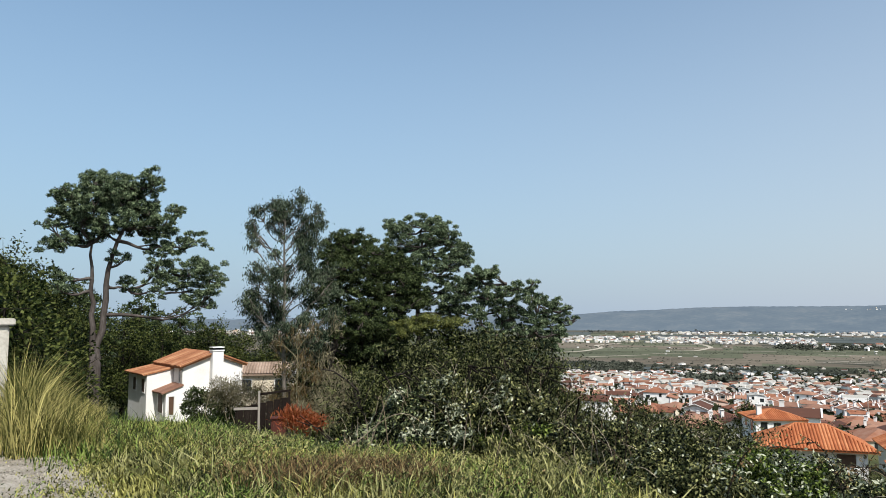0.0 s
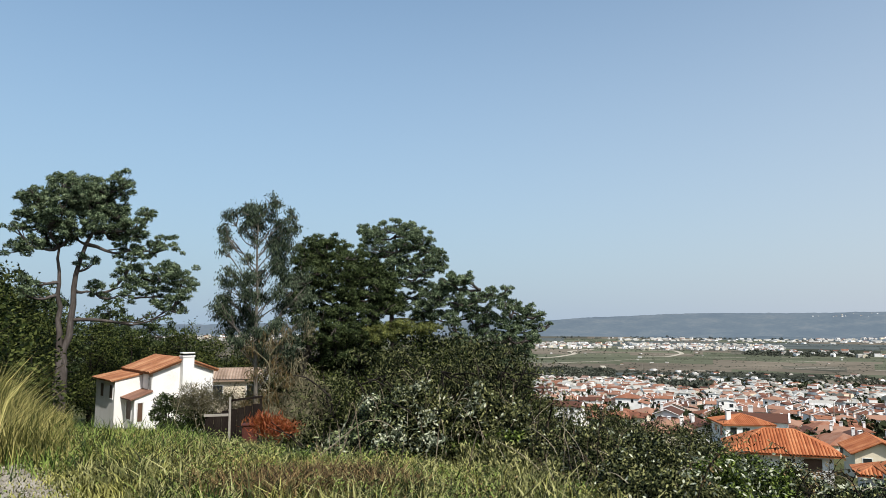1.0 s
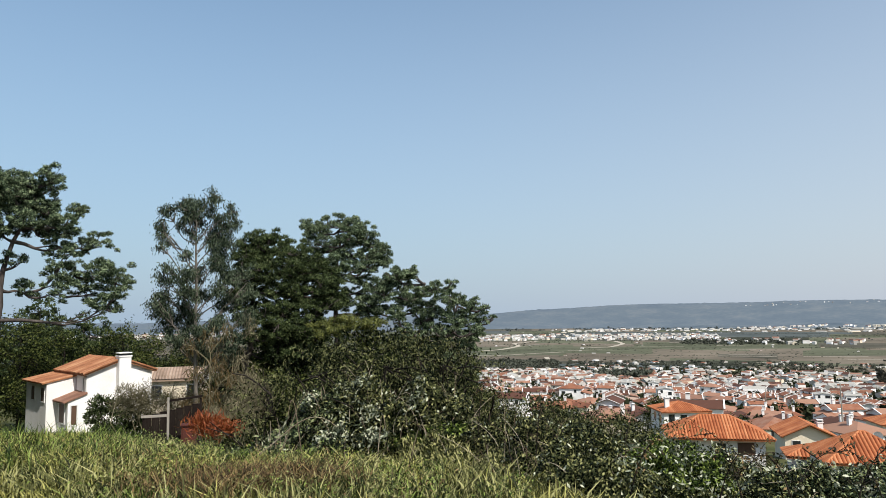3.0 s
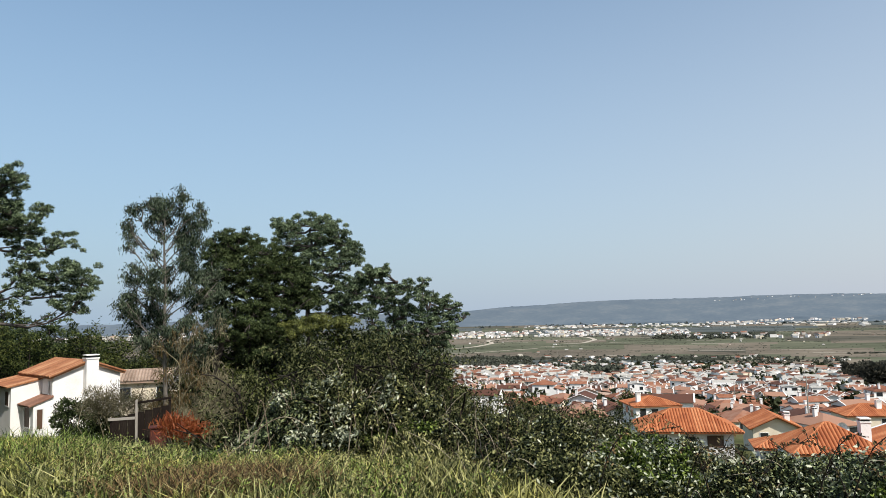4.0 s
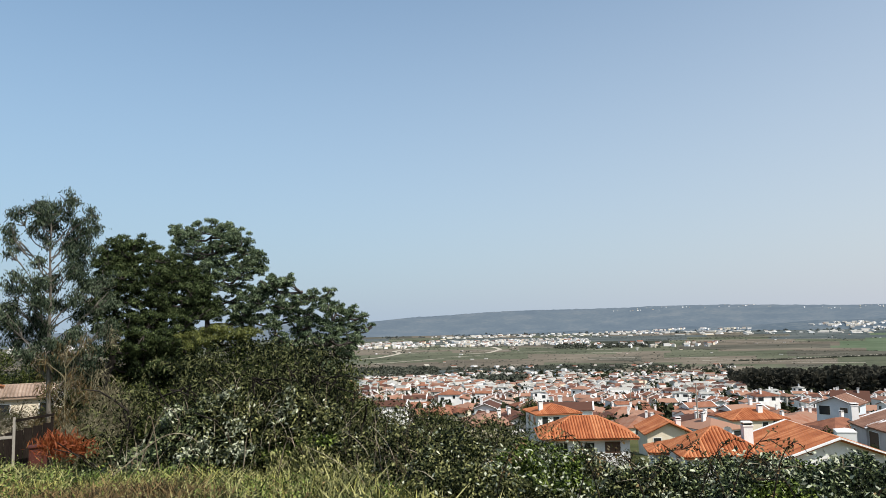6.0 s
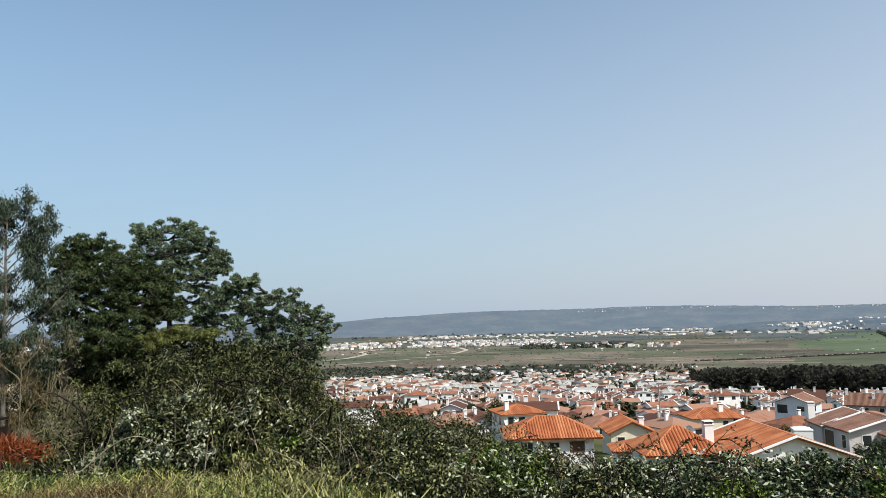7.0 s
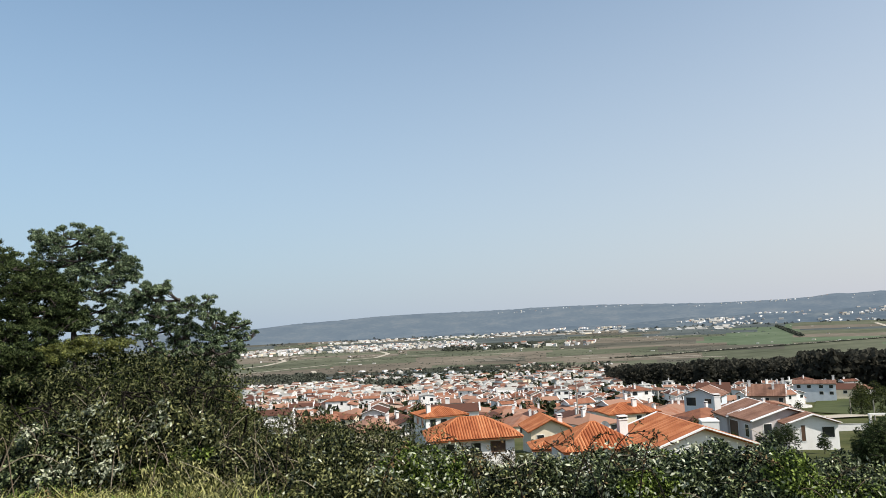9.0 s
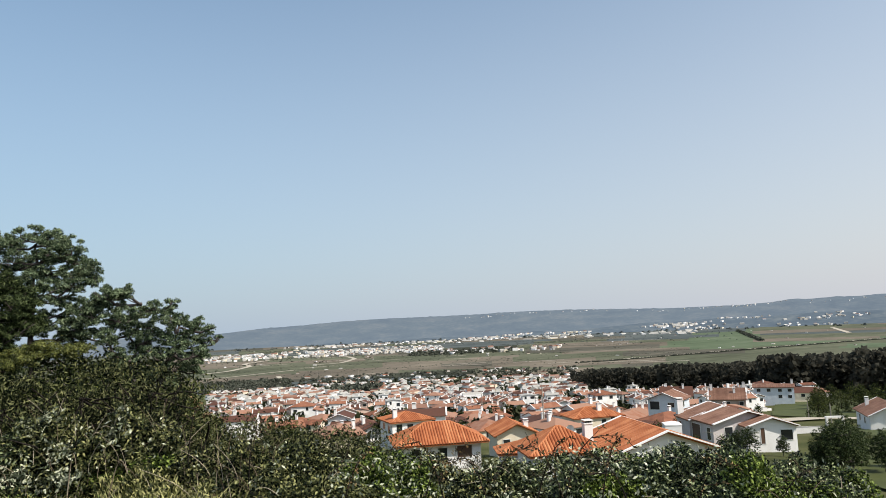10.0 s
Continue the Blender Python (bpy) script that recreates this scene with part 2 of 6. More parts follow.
# Paler, greyer leaf colour: distance haze is mixed into it.
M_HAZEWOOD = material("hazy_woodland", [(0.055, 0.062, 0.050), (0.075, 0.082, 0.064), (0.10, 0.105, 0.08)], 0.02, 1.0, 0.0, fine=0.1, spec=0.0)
M_LAWN = material("mown_lawn", [(0.0315, 0.0405, 0.009), (0.054, 0.0666, 0.0144), (0.081, 0.09, 0.027)], 0.2, 0.9, 0.3, fine=4)
M_FIELDGREEN = material("green_crop_field", [(0.052, 0.070, 0.040), (0.082, 0.110, 0.064), (0.108, 0.138, 0.084), (0.15, 0.165, 0.115)], 0.006, 0.95, 0.0, fine=0.05, spec=0.05, stretch=(0.5, 1.6, 1))
M_FIELDTAN = material("fallow_field", [(0.07383, 0.0622, 0.04687), (0.1198, 0.1025, 0.07812), (0.165, 0.1411, 0.1078), (0.2606, 0.2226, 0.168)], 0.006, 0.95, 0.0, fine=0.05, spec=0.05, stretch=(0.5, 1.6, 1))
M_FIELDDARK = material("ploughed_field", [(0.03281, 0.0336, 0.02552), (0.06972, 0.0672, 0.05103), (0.1067, 0.0991, 0.07646), (0.1723, 0.1554, 0.1195)], 0.006, 0.95, 0.0, fine=0.05, spec=0.05, stretch=(0.5, 1.6, 1))
M_FIELDOLIVE = material("olive_pasture", [(0.04389, 0.04967, 0.0303), (0.0798, 0.08741, 0.05586), (0.1157, 0.12, 0.0798), (0.1835, 0.1799, 0.1277)], 0.006, 0.95, 0.0, fine=0.05, spec=0.05, stretch=(0.5, 1.6, 1))
# Dark plain colour with the blue-grey of distance haze painted in.
M_HAZEPLAIN = material("hazy_wooded_plain", [(0.040, 0.052, 0.052), (0.072, 0.086, 0.086), (0.105, 0.118, 0.114), (0.16, 0.165, 0.15)], 0.006, 1.0, 0.0, fine=0.05, spec=0.0, stretch=(0.5, 1.6, 1))
M_TRACK = material("pale_dirt_track", [(0.36, 0.32, 0.25), (0.46, 0.41, 0.33)], 0.1, 0.95, 0.0)
# Ridge and slopes: distance haze put into the blue colours and the emission.
M_RIDGE = material("hazy_wooded_ridge", [(0.036, 0.050, 0.058), (0.058, 0.074, 0.078), (0.105, 0.112, 0.105)], 0.006, 0.95, 0.0, fine=0.04, stretch=(1, 1, 5), glow=((0.31, 0.42, 0.61), 0.218))
M_FOREHILL = material("hazy_lower_slopes", [(0.026, 0.040, 0.050), (0.045, 0.062, 0.070), (0.12, 0.13, 0.12)], 0.006, 0.95, 0.0, fine=0.03, stretch=(1, 1, 6), glow=((0.31, 0.42, 0.60), 0.165))
# Bluish and paler still, with more distance haze in the base colour.
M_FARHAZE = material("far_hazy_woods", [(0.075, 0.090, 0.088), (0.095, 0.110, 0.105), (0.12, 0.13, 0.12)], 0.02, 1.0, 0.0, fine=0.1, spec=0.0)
M_METAL = material("galvanised_steel", [(0.22, 0.22, 0.21), (0.36, 0.35, 0.33)], 3.0, 0.6, 0.05, metal=0.3)
M_POLE = material("weathered_pole", [(0.22, 0.20, 0.17), (0.34, 0.31, 0.27)], 2.0, 0.85, 0.1, stretch=(1, 1, 0.2))
M_CARWHITE = material("white_car_paint", [(0.68, 0.68, 0.68), (0.76, 0.76, 0.76)], 1.0, 0.25, 0.0, spec=0.5)
M_CARDARK = material("dark_car_paint", [(0.03, 0.035, 0.045), (0.05, 0.055, 0.065)], 1.0, 0.25, 0.0, spec=0.5)
M_RUBBER = material("rubber", [(0.015, 0.015, 0.015), (0.03, 0.03, 0.03)], 3.0, 0.8, 0.0)

# ---- mesh helpers ----


def mesh_of(name, verts, faces, mats, index=None, smooth=False):
    """A mesh from arrays: verts (n, 3), faces (m, k)."""
    me = bpy.data.meshes.new(name)
    verts, faces = np.asarray(verts, float), np.asarray(faces, np.int32)
    k = faces.shape[1]
    me.vertices.add(len(verts))
    me.vertices.foreach_set("co", verts.ravel())
    me.loops.add(faces.size)
    me.loops.foreach_set("vertex_index", faces.ravel())
    me.polygons.add(len(faces))
    me.polygons.foreach_set("loop_start", np.arange(0, faces.size, k, dtype=np.int32))
    if index is not None:
        me.polygons.foreach_set("material_index", np.asarray(index, np.int32))
    if smooth:
        me.polygons.foreach_set("use_smooth", np.ones(len(faces), bool))
    me.update(calc_edges=True)
    for m in (mats if isinstance(mats, (list, tuple)) else [mats]):
        me.materials.append(m)
    return me


def part(name, me, parent=None, label="", at=(0, 0, 0)):
    """Links a mesh as one object under a thing or a part."""
    ob = new(name, me)
    ob.parent = parent
    ob.location = at
    if label:
        ob["label"] = label
    return ob


def thing(name, label, category, at=(0, 0, 0), yaw=0.0, group="", kind=""):
    ob = new(name)
    ob.location, ob.rotation_euler = at, (0, 0, radians(yaw))
    return tagged(ob, label, category, group, kind)


class Mix:
    """Gathers boxes, prisms and plates into one mesh."""

    def __init__(self):
        self.v, self.f, self.i = [], [], []

    def add(self, verts, faces, mat=0):
        o = len(self.v)
        self.v += [tuple(p) for p in verts]
        self.f += [tuple(o + j for j in f) for f in faces]
        self.i += [mat] * len(faces)
        return self

    def box(self, x0, y0, z0, x1, y1, z1, mat=0):
        return self.add([(x0, y0, z0), (x1, y0, z0), (x1, y1, z0), (x0, y1, z0), (x0, y0, z1), (x1, y0, z1), (x1, y1, z1), (x0, y1, z1)],
                        [(0, 3, 2, 1), (4, 5, 6, 7), (0, 1, 5, 4), (1, 2, 6, 5), (2, 3, 7, 6), (3, 0, 4, 7)], mat)

    def plate(self, pts, thick, mat=0):
        """A polygon with thickness straight down."""
        n = len(pts)
        low = [(p[0], p[1], p[2] - thick) for p in pts]
        return self.add(list(pts) + low, [tuple(range(n)), tuple(range(2 * n - 1, n - 1, -1))] +
                        [(k, n + k, n + (k + 1) % n, (k + 1) % n) for k in range(n)], mat)

    def mesh(self, name, mats, bevel=0.0):
        me = bpy.data.meshes.new(name)
        me.from_pydata(self.v, [], self.f)
        me.polygons.foreach_set("material_index", self.i)
        for m in (mats if isinstance(mats, (list, tuple)) else [mats]):
            me.materials.append(m)
        bm = bmesh.new()
        bm.from_mesh(me)
        bmesh.ops.recalc_face_normals(bm, faces=bm.faces)
        if bevel:
            bmesh.ops.bevel(bm, geom=[e for e in bm.edges if e.calc_face_angle(0) > 0.6], offset=bevel, segments=2, affect="EDGES")
        bm.to_mesh(me)
        bm.free()
        me.update()
        return me


def unit(v):
    return v / np.maximum(np.linalg.norm(v, axis=-1, keepdims=True), 1e-9)


def tube(points, radii, sides=6):
    """Verts and quads of a tube along a line of points."""
    pts = np.asarray(points, float)
    n = len(pts)
    tan = unit(np.gradient(pts, axis=0))
    ref = np.where(np.abs(tan[:, 2:3]) > 0.9, [[1.0, 0, 0]], [[0, 0, 1.0]])
    a = unit(np.cross(tan, ref))
    b = np.cross(tan, a)
    ang = np.linspace(0, 2 * np.pi, sides, endpoint=False)
    r = np.broadcast_to(np.asarray(radii, float), (n,))
    v = pts[:, None] + r[:, None, None] * (a[:, None] * np.cos(ang)[None, :, None] + b[:, None] * np.sin(ang)[None, :, None])
    q = [(i * sides + j, i * sides + (j + 1) % sides, (i + 1) * sides + (j + 1) % sides, (i + 1) * sides + j)
         for i in range(n - 1) for j in range(sides)]
    return v.reshape(-1, 3), np.array(q)


def join(parts):
    """Joins (verts, faces) pairs with faces of one size."""
    vs, fs, o = [], [], 0
    for v, f in parts:
        vs.append(v)
        fs.append(f + o)
        o += len(v)
    return np.concatenate(vs), np.concatenate(fs)


def rand_dirs(rng, n):
    return unit(rng.normal(size=(n, 3)))


def leaf_kites(rng, pos, length, width, axis=None, up=0.5, fold=0.25):
    """Small folded leaves, two triangles each, at the places given."""
    n = len(pos)
    d = rand_dirs(rng, n) if axis is None else unit(axis)
    nrm = unit(rand_dirs(rng, n) + np.array([0, 0, up]))
    s = unit(np.cross(d, nrm))
    nrm = np.cross(s, d)
    L = (length * rng.uniform(0.6, 1.25, n))[:, None]
    Wd = (width * rng.uniform(0.7, 1.2, n))[:, None]
    v = np.stack([pos, pos + d * L * 0.45 + s * Wd / 2 + nrm * Wd * fold, pos + d * L, pos + d * L * 0.45 - s * Wd / 2 + nrm * Wd * fold], 1)
    base = np.arange(n)[:, None] * 4
    f = np.concatenate([base + [[0, 1, 2]], base + [[0, 2, 3]]])
    return v.reshape(-1, 3), f


def tufts(rng, pos, out, blades, length, width, spread=0.9):
    """Brushes of thin needles that point outwards."""
    n = len(pos)
    d = unit(np.repeat(unit(out), blades, 0) + spread * rand_dirs(rng, n * blades))
    p = np.repeat(pos, blades, 0)
    s = unit(np.cross(d, rand_dirs(rng, n * blades)))
    L = (length * rng.uniform(0.6, 1.2, n * blades))[:, None]
    v = np.stack([p - s * width / 2, p + s * width / 2, p + d * L], 1)
    return v.reshape(-1, 3), np.arange(n * blades * 3).reshape(-1, 3)


def puffs(rng, centres, radii, fill=1.0, coarse=1.0):
    """Rounded needle clumps: short sprays that lie over each clump's upper face, and loose needles that stand out of it."""
    n = np.maximum((185 * fill * (radii / 0.3) ** 1.6).astype(int), 16)
    c, r = np.repeat(centres, n, 0), np.repeat(radii, n)
    m = len(c)
    d = rand_dirs(rng, m)
    d[:, 2] = np.where(d[:, 2] < -0.35, -0.5 * d[:, 2], d[:, 2])
    d = unit(d)
    pos = c + d * (r * rng.uniform(0.3, 1.0, m) ** 0.5)[:, None] * [1, 1, 0.95]
    nrm = unit(d + 0.4 * rand_dirs(rng, m))
    ax = unit(np.cross(nrm, rand_dirs(rng, m)) + d * 0.35)
    s = unit(np.cross(nrm, ax))
    L = coarse * rng.uniform(0.08, 0.18, m)[:, None]
    w = L * rng.uniform(0.13, 0.26, m)[:, None]
    body = (np.stack([pos - ax * L * 0.4, pos + s * w, pos + ax * L * 0.6, pos - s * w], 1).reshape(-1, 3),
            np.concatenate([np.arange(m)[:, None] * 4 + [[0, 1, 2]], np.arange(m)[:, None] * 4 + [[0, 2, 3]]]))
    k = rng.random(m) < 0.16
    needles = tufts(rng, pos[k], d[k] + [0, 0, 0.35], 3, 0.14 * coarse, 0.02 * coarse, 0.5)
    return join([body, needles])


def blades(rng, pos, height, width, lean=0.35):
    """Grass blades, bent, three triangles each."""
    n = len(pos)
    h = (height * rng.uniform(0.45, 1.3, n))[:, None]
    a = rng.uniform(0, 2 * np.pi, n)
    side = np.stack([np.cos(a), np.sin(a), np.zeros(n)], 1)
    b = rng.uniform(0, 2 * np.pi, n)
    ln = np.stack([np.cos(b), np.sin(b), np.zeros(n)], 1) * h * lean * rng.uniform(0.1, 2.0, n)[:, None]
    w = (width * rng.uniform(0.6, 1.3, n))[:, None]
    upv = np.array([0, 0, 1.0])
    mid = pos + ln * 0.35 + upv * h * 0.6
    v = np.stack([pos - side * w / 2, pos + side * w / 2, mid + side * w * 0.4, mid - side * w * 0.4, pos + ln + upv * h * 0.95], 1)
    base = np.arange(n)[:, None] * 5
    f = np.concatenate([base + [[0, 1, 2]], base + [[0, 2, 3]], base + [[3, 2, 4]]])
    return v.reshape(-1, 3), f


# ---- the lie of the land ----
FALL_U = [-6000, 5.6, 7.0, 8.8, 11.4, 20.0, 40.0, 57.0, 80.0, 118.0, 200.0, 300.0, 450.0, 700.0, 1000.0, 1200.0, 1400.0, 9000.0]
FALL_Z = [0.0, 0.0, -0.15, -0.8, -2.0, -4.8, -9.0, -11.7, -14.4, -19.0, -28.5, -38.0, -50.5, -68.5, -87.0, -94.0, -96.0, -96.0]
DOWN = radians(35.0)


def ground_z(x, y):
    """Height of the hillside, which falls towards the plain."""
    u = np.asarray(x) * math.sin(DOWN) + np.asarray(y) * math.cos(DOWN)
    z = np.interp(u, FALL_U, FALL_Z)
    r = np.hypot(x, y)
    roll = np.sin(np.asarray(x) * 0.11 + 1.3) * np.cos(np.asarray(y) * 0.09) * 0.5 * np.clip((r - 12) / 30, 0, 1) * np.clip((800 - r) / 300, 0, 1)
    return z + roll


def polar(az, dist):
    """Plan place at an azimuth in degrees from +y towards +x."""
    return dist * math.sin(radians(az)), dist * math.cos(radians(az))


def ground_at(x, y):
    return float(ground_z(x, y))


# one sheet to the horizon
rings = np.concatenate([np.linspace(0.0, 14, 29), np.geomspace(15, 4950, 90)])
turns = np.linspace(0, 2 * np.pi, 241)[:-1]
gx, gy = np.outer(rings, np.sin(turns)), np.outer(rings, np.cos(turns))
gv = np.stack([gx, gy, ground_z(gx, gy)], -1).reshape(-1, 3)
nr, na = gx.shape
gf = np.array([(i * na + j, i * na + (j + 1) % na, (i + 1) * na + (j + 1) % na, (i + 1) * na + j) for i in range(nr - 1) for j in range(na)])
ground = part("ground", mesh_of("ground", gv, gf[:, ::-1], M_GROUND, smooth=True))
tagged(ground, "grassy hillside falling to a wide flat plain", "ground", kind="structure")


def drape(name, mat, pts, label, category, lift=0.05, steps=12, kind="structure"):
    """A four-cornered patch laid on the ground."""
    a, b, c, d = [np.array(p, float) for p in pts]
    s = np.linspace(0, 1, steps)
    g = (a[None, None] * (1 - s)[:, None, None] + d[None, None] * s[:, None, None]) * (1 - s)[None, :, None] + \
        (b[None, None] * (1 - s)[:, None, None] + c[None, None] * s[:, None, None]) * s[None, :, None]
    v = np.concatenate([g, (ground_z(g[..., 0], g[..., 1]) + lift)[..., None]], -1).reshape(-1, 3)
    f = np.array([(i * steps + j, i * steps + j + 1, (i + 1) * steps + j + 1, (i + 1) * steps + j) for i in range(steps - 1) for j in range(steps - 1)])
    ob = part(name, mesh_of(name, v, f, mat))
    return tagged(ob, label, category, kind=kind)


def ribbon(name, mat, line, width, label, category, lift=0.06, per=8):
    """A strip of road or track along a line in plan."""
    p = np.array(line, float)
    t = np.linspace(0, len(p) - 1, per * (len(p) - 1) + 1)
    c = np.stack([np.interp(t, range(len(p)), p[:, k]) for k in (0, 1)], 1)
    for _ in range(3):
        c[1:-1] = (c[:-2] + 2 * c[1:-1] + c[2:]) / 4
    d = unit(np.gradient(c, axis=0))
    nrm = np.stack([-d[:, 1], d[:, 0]], 1) * width / 2
    e = np.stack([c - nrm, c + nrm], 1)
    v = np.concatenate([e, (ground_z(e[..., 0], e[..., 1]) + lift)[..., None]], -1).reshape(-1, 3)
    f = np.array([(2 * i, 2 * i + 2, 2 * i + 3, 2 * i + 1) for i in range(len(c) - 1)])
    ob = part(name, mesh_of(name, v, f, mat))
    return tagged(ob, label, category, kind="structure")

# ---- plain and distance ----
rng = np.random.default_rng(11)


def sector(name, mat, a0, a1, r0, r1, label, category, lift=0.6):
    return drape(name, mat, [polar(a0, r0), polar(a1, r0), polar(a1, r1), polar(a0, r1)], label, category, lift)


FIELD_KINDS = {"green": (M_FIELDGREEN, "pale green crop field on the plain"),
               "olive": (M_FIELDOLIVE, "dull olive pasture on the plain"),
               "tan": (M_FIELDTAN, "dry fallow field on the plain"),
               "dark": (M_FIELDDARK, "dark ploughed field on the plain"),
               # Wooded kind: dark scrub near the town, painted haze beyond 2700 m.
               "wood": (M_HAZEPLAIN, "dark wooded stretch of the far plain")}
bands = [1080, 1180, 1270, 1370, 1480, 1600, 1740, 1900, 2080, 2280, 2500, 2760, 3060, 3400, 3800, 4300]
for bi, (r0, r1) in enumerate(zip(bands[:-1], bands[1:])):
    a = -32.0
    while a < 72:
        w = rng.uniform(2.5, 11)
        if r0 > 1850 and a < 51.2 < a + w:
            w = 51.2 - a
        pick = rng.random()
        if a > 42:
            kind = "olive" if r0 < 1850 and pick < 0.8 else "green" if pick < (0.85 if a < 51 else 0.12) else ("tan" if pick < 0.7 else "olive")
        else:
            kind = "tan" if pick < 0.45 else ("olive" if pick < 0.75 else "dark")
        if r0 > 1850 and 42.5 < a < 51 and r0 < 3500:
            kind = "green"
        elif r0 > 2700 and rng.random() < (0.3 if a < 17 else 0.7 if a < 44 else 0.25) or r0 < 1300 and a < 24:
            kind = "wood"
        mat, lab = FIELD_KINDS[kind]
        skew = rng.uniform(-0.03, 0.03)
        drape("field", mat, [polar(a - 0.3, r0 * (0.985 + skew)), polar(a + w + 0.3, r0 * (0.985 - skew)), polar(a + w + 0.3, r1 * (1.015 - skew)), polar(a - 0.3, r1 * (1.015 + skew))], lab, "field", 0.4 + 0.03 * bi + 0.2 * rng.random())
        a += w + rng.uniform(0.0, 0.15)


def clump_mesh(name, centres, sizes, mat, seed, per=26, squash=0.8):
    """Far trees: heaps of small leaf plates round each centre."""
    g = np.random.default_rng(seed)
    n = len(centres)
    d = rand_dirs(g, n * per)
    d[:, 2] = np.abs(d[:, 2]) * squash
    s = np.repeat(sizes, per)
    p = np.repeat(centres, per, 0) + d * (s * g.uniform(0.35, 1.0, n * per))[:, None]
    return mesh_of(name, *kites_sized(g, p, s * 0.75 * math.sqrt(26 / per)), mat)


def kites_sized(g, p, size):
    n = len(p)
    d = unit(rand_dirs(g, n) + np.array([0, 0, 0.3]))
    s = unit(np.cross(d, rand_dirs(g, n)))
    L = (size * g.uniform(0.6, 1.2, n))[:, None]
    v = np.stack([p - d * L * 0.5, p + s * L * 0.35, p + d * L * 0.5, p - s * L * 0.35], 1)
    base = np.arange(n)[:, None] * 4
    return v.reshape(-1, 3), np.concatenate([base + [[0, 1, 2]], base + [[0, 2, 3]]])


def far_woods(name, label, mat, seed, count, a0, a1, r0, r1, size, high, per=26):
    g = np.random.default_rng(seed)
    a, r = np.radians(g.uniform(a0, a1, count)), np.sqrt(g.uniform(r0 ** 2, r1 ** 2, count))
    x, y = r * np.sin(a), r * np.cos(a)
    sz = size * g.uniform(0.7, 1.4, count)
    layers = []
    for k in range(high):
        layers.append(np.stack([x + g.normal(0, 0.6 * sz, count), y + g.normal(0, 0.6 * sz, count), ground_z(x, y) + sz * (0.15 + 0.75 * k)], 1))
    c = np.concatenate(layers)
    ob = part(name, clump_mesh(name, c, np.tile(sz, high), mat, seed + 1, per))
    return tagged(ob, label, "trees", kind="stuff")


for a0_, a1_, r0_, r1_, n_, sd_, sz_ in ((37.6, 39.5, 760, 860, 30, 421, 2.5), (38.8, 45, 690, 800, 420, 21, 2.6), (44.5, 52, 590, 720, 480, 121, 2.9), (51.5, 58, 520, 640, 440, 221, 3.3), (57.5, 72, 450, 580, 560, 321, 3.5)):
    far_woods("woodland_belt", "dense dark pine belt behind the red-roofed houses", M_PINEBELT, sd_, n_, a0_, a1_, r0_, r1_, sz_, 7, 15)
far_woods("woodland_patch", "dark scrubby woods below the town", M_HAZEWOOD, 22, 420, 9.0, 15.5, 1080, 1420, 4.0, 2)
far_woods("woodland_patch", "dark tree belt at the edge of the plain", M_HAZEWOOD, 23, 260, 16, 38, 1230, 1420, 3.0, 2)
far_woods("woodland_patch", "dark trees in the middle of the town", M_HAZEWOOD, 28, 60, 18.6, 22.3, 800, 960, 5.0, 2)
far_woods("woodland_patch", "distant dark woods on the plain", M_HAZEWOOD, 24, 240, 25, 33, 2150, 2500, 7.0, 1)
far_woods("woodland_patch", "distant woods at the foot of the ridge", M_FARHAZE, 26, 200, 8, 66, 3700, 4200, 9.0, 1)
far_woods("town_trees", "dark garden trees scattered through the town", M_TOWNTREE, 29, 1700, 10, 38.5, 220, 1250, 2.3, 2, 18)
far_woods("town_trees", "garden trees among the nearer houses", M_TOWNTREE, 30, 1000, 11, 50, 150, 700, 1.6, 2, 18)
far_woods("woodland_patch", "wooded flank beyond the white house", M_FARWOOD, 27, 160, -22, -11, 120, 420, 3.6, 3)


sector("scrubland", M_SCRUBLAND, 10.2, 14.4, 1170, 1480, "dark scrubland below the town", "scrubland", 1.3)
sector("scrubland", M_SCRUBLAND, 16.8, 21.5, 1180, 1330, "dark scrubland at the edge of the town", "scrubland", 1.3)
sector("scrubland", M_SCRUBLAND, 22.5, 30.0, 1330, 1450, "dark scrubland at the edge of the plain", "scrubland", 1.3)
sector("scrubland", M_SCRUBLAND, 28.0, 33.5, 2250, 2700, "dark wooded patch on the plain", "scrubland", 1.6)


def hedge_line(name, label, line, width, seed, per_metre=0.5, size=2.6):
    g = np.random.default_rng(seed)
    p = np.array(line, float)
    seg = np.hypot(*np.diff(p, axis=0).T)
    total = seg.sum()
    s = np.sort(g.uniform(0, total, int(total * per_metre)))
    cum = np.concatenate([[0], np.cumsum(seg)])
    x, y = np.interp(s, cum, p[:, 0]) + g.normal(0, width, len(s)), np.interp(s, cum, p[:, 1]) + g.normal(0, width, len(s))
    c = np.stack([x, y, ground_z(x, y) + size * 0.5], 1)
    ob = part(name, clump_mesh(name, c, size * g.uniform(0.6, 1.3, len(c)), M_HAZEWOOD, seed + 1, per=12))
    return tagged(ob, label, "hedge", kind="stuff")


hedge_line("dyke_hedge", "long dark hedge along a straight dyke", [polar(38, 1530), polar(40.6, 1561), polar(49.7, 1813), polar(58.4, 2189), polar(66, 2700)], 1.5, 31, 0.9, 2.4)
ribbon("dyke_road", M_TRACK, [polar(40.6, 1590), polar(49.7, 1850), polar(58.4, 2235), polar(66, 2760)], 12, "pale road along the dyke", "road", 1.2)
hedge_line("ditch_hedge", "short dark hedge across a field", [polar(50.0, 3400), polar(51.6, 2294)], 2.0, 33, 0.4, 6.0)
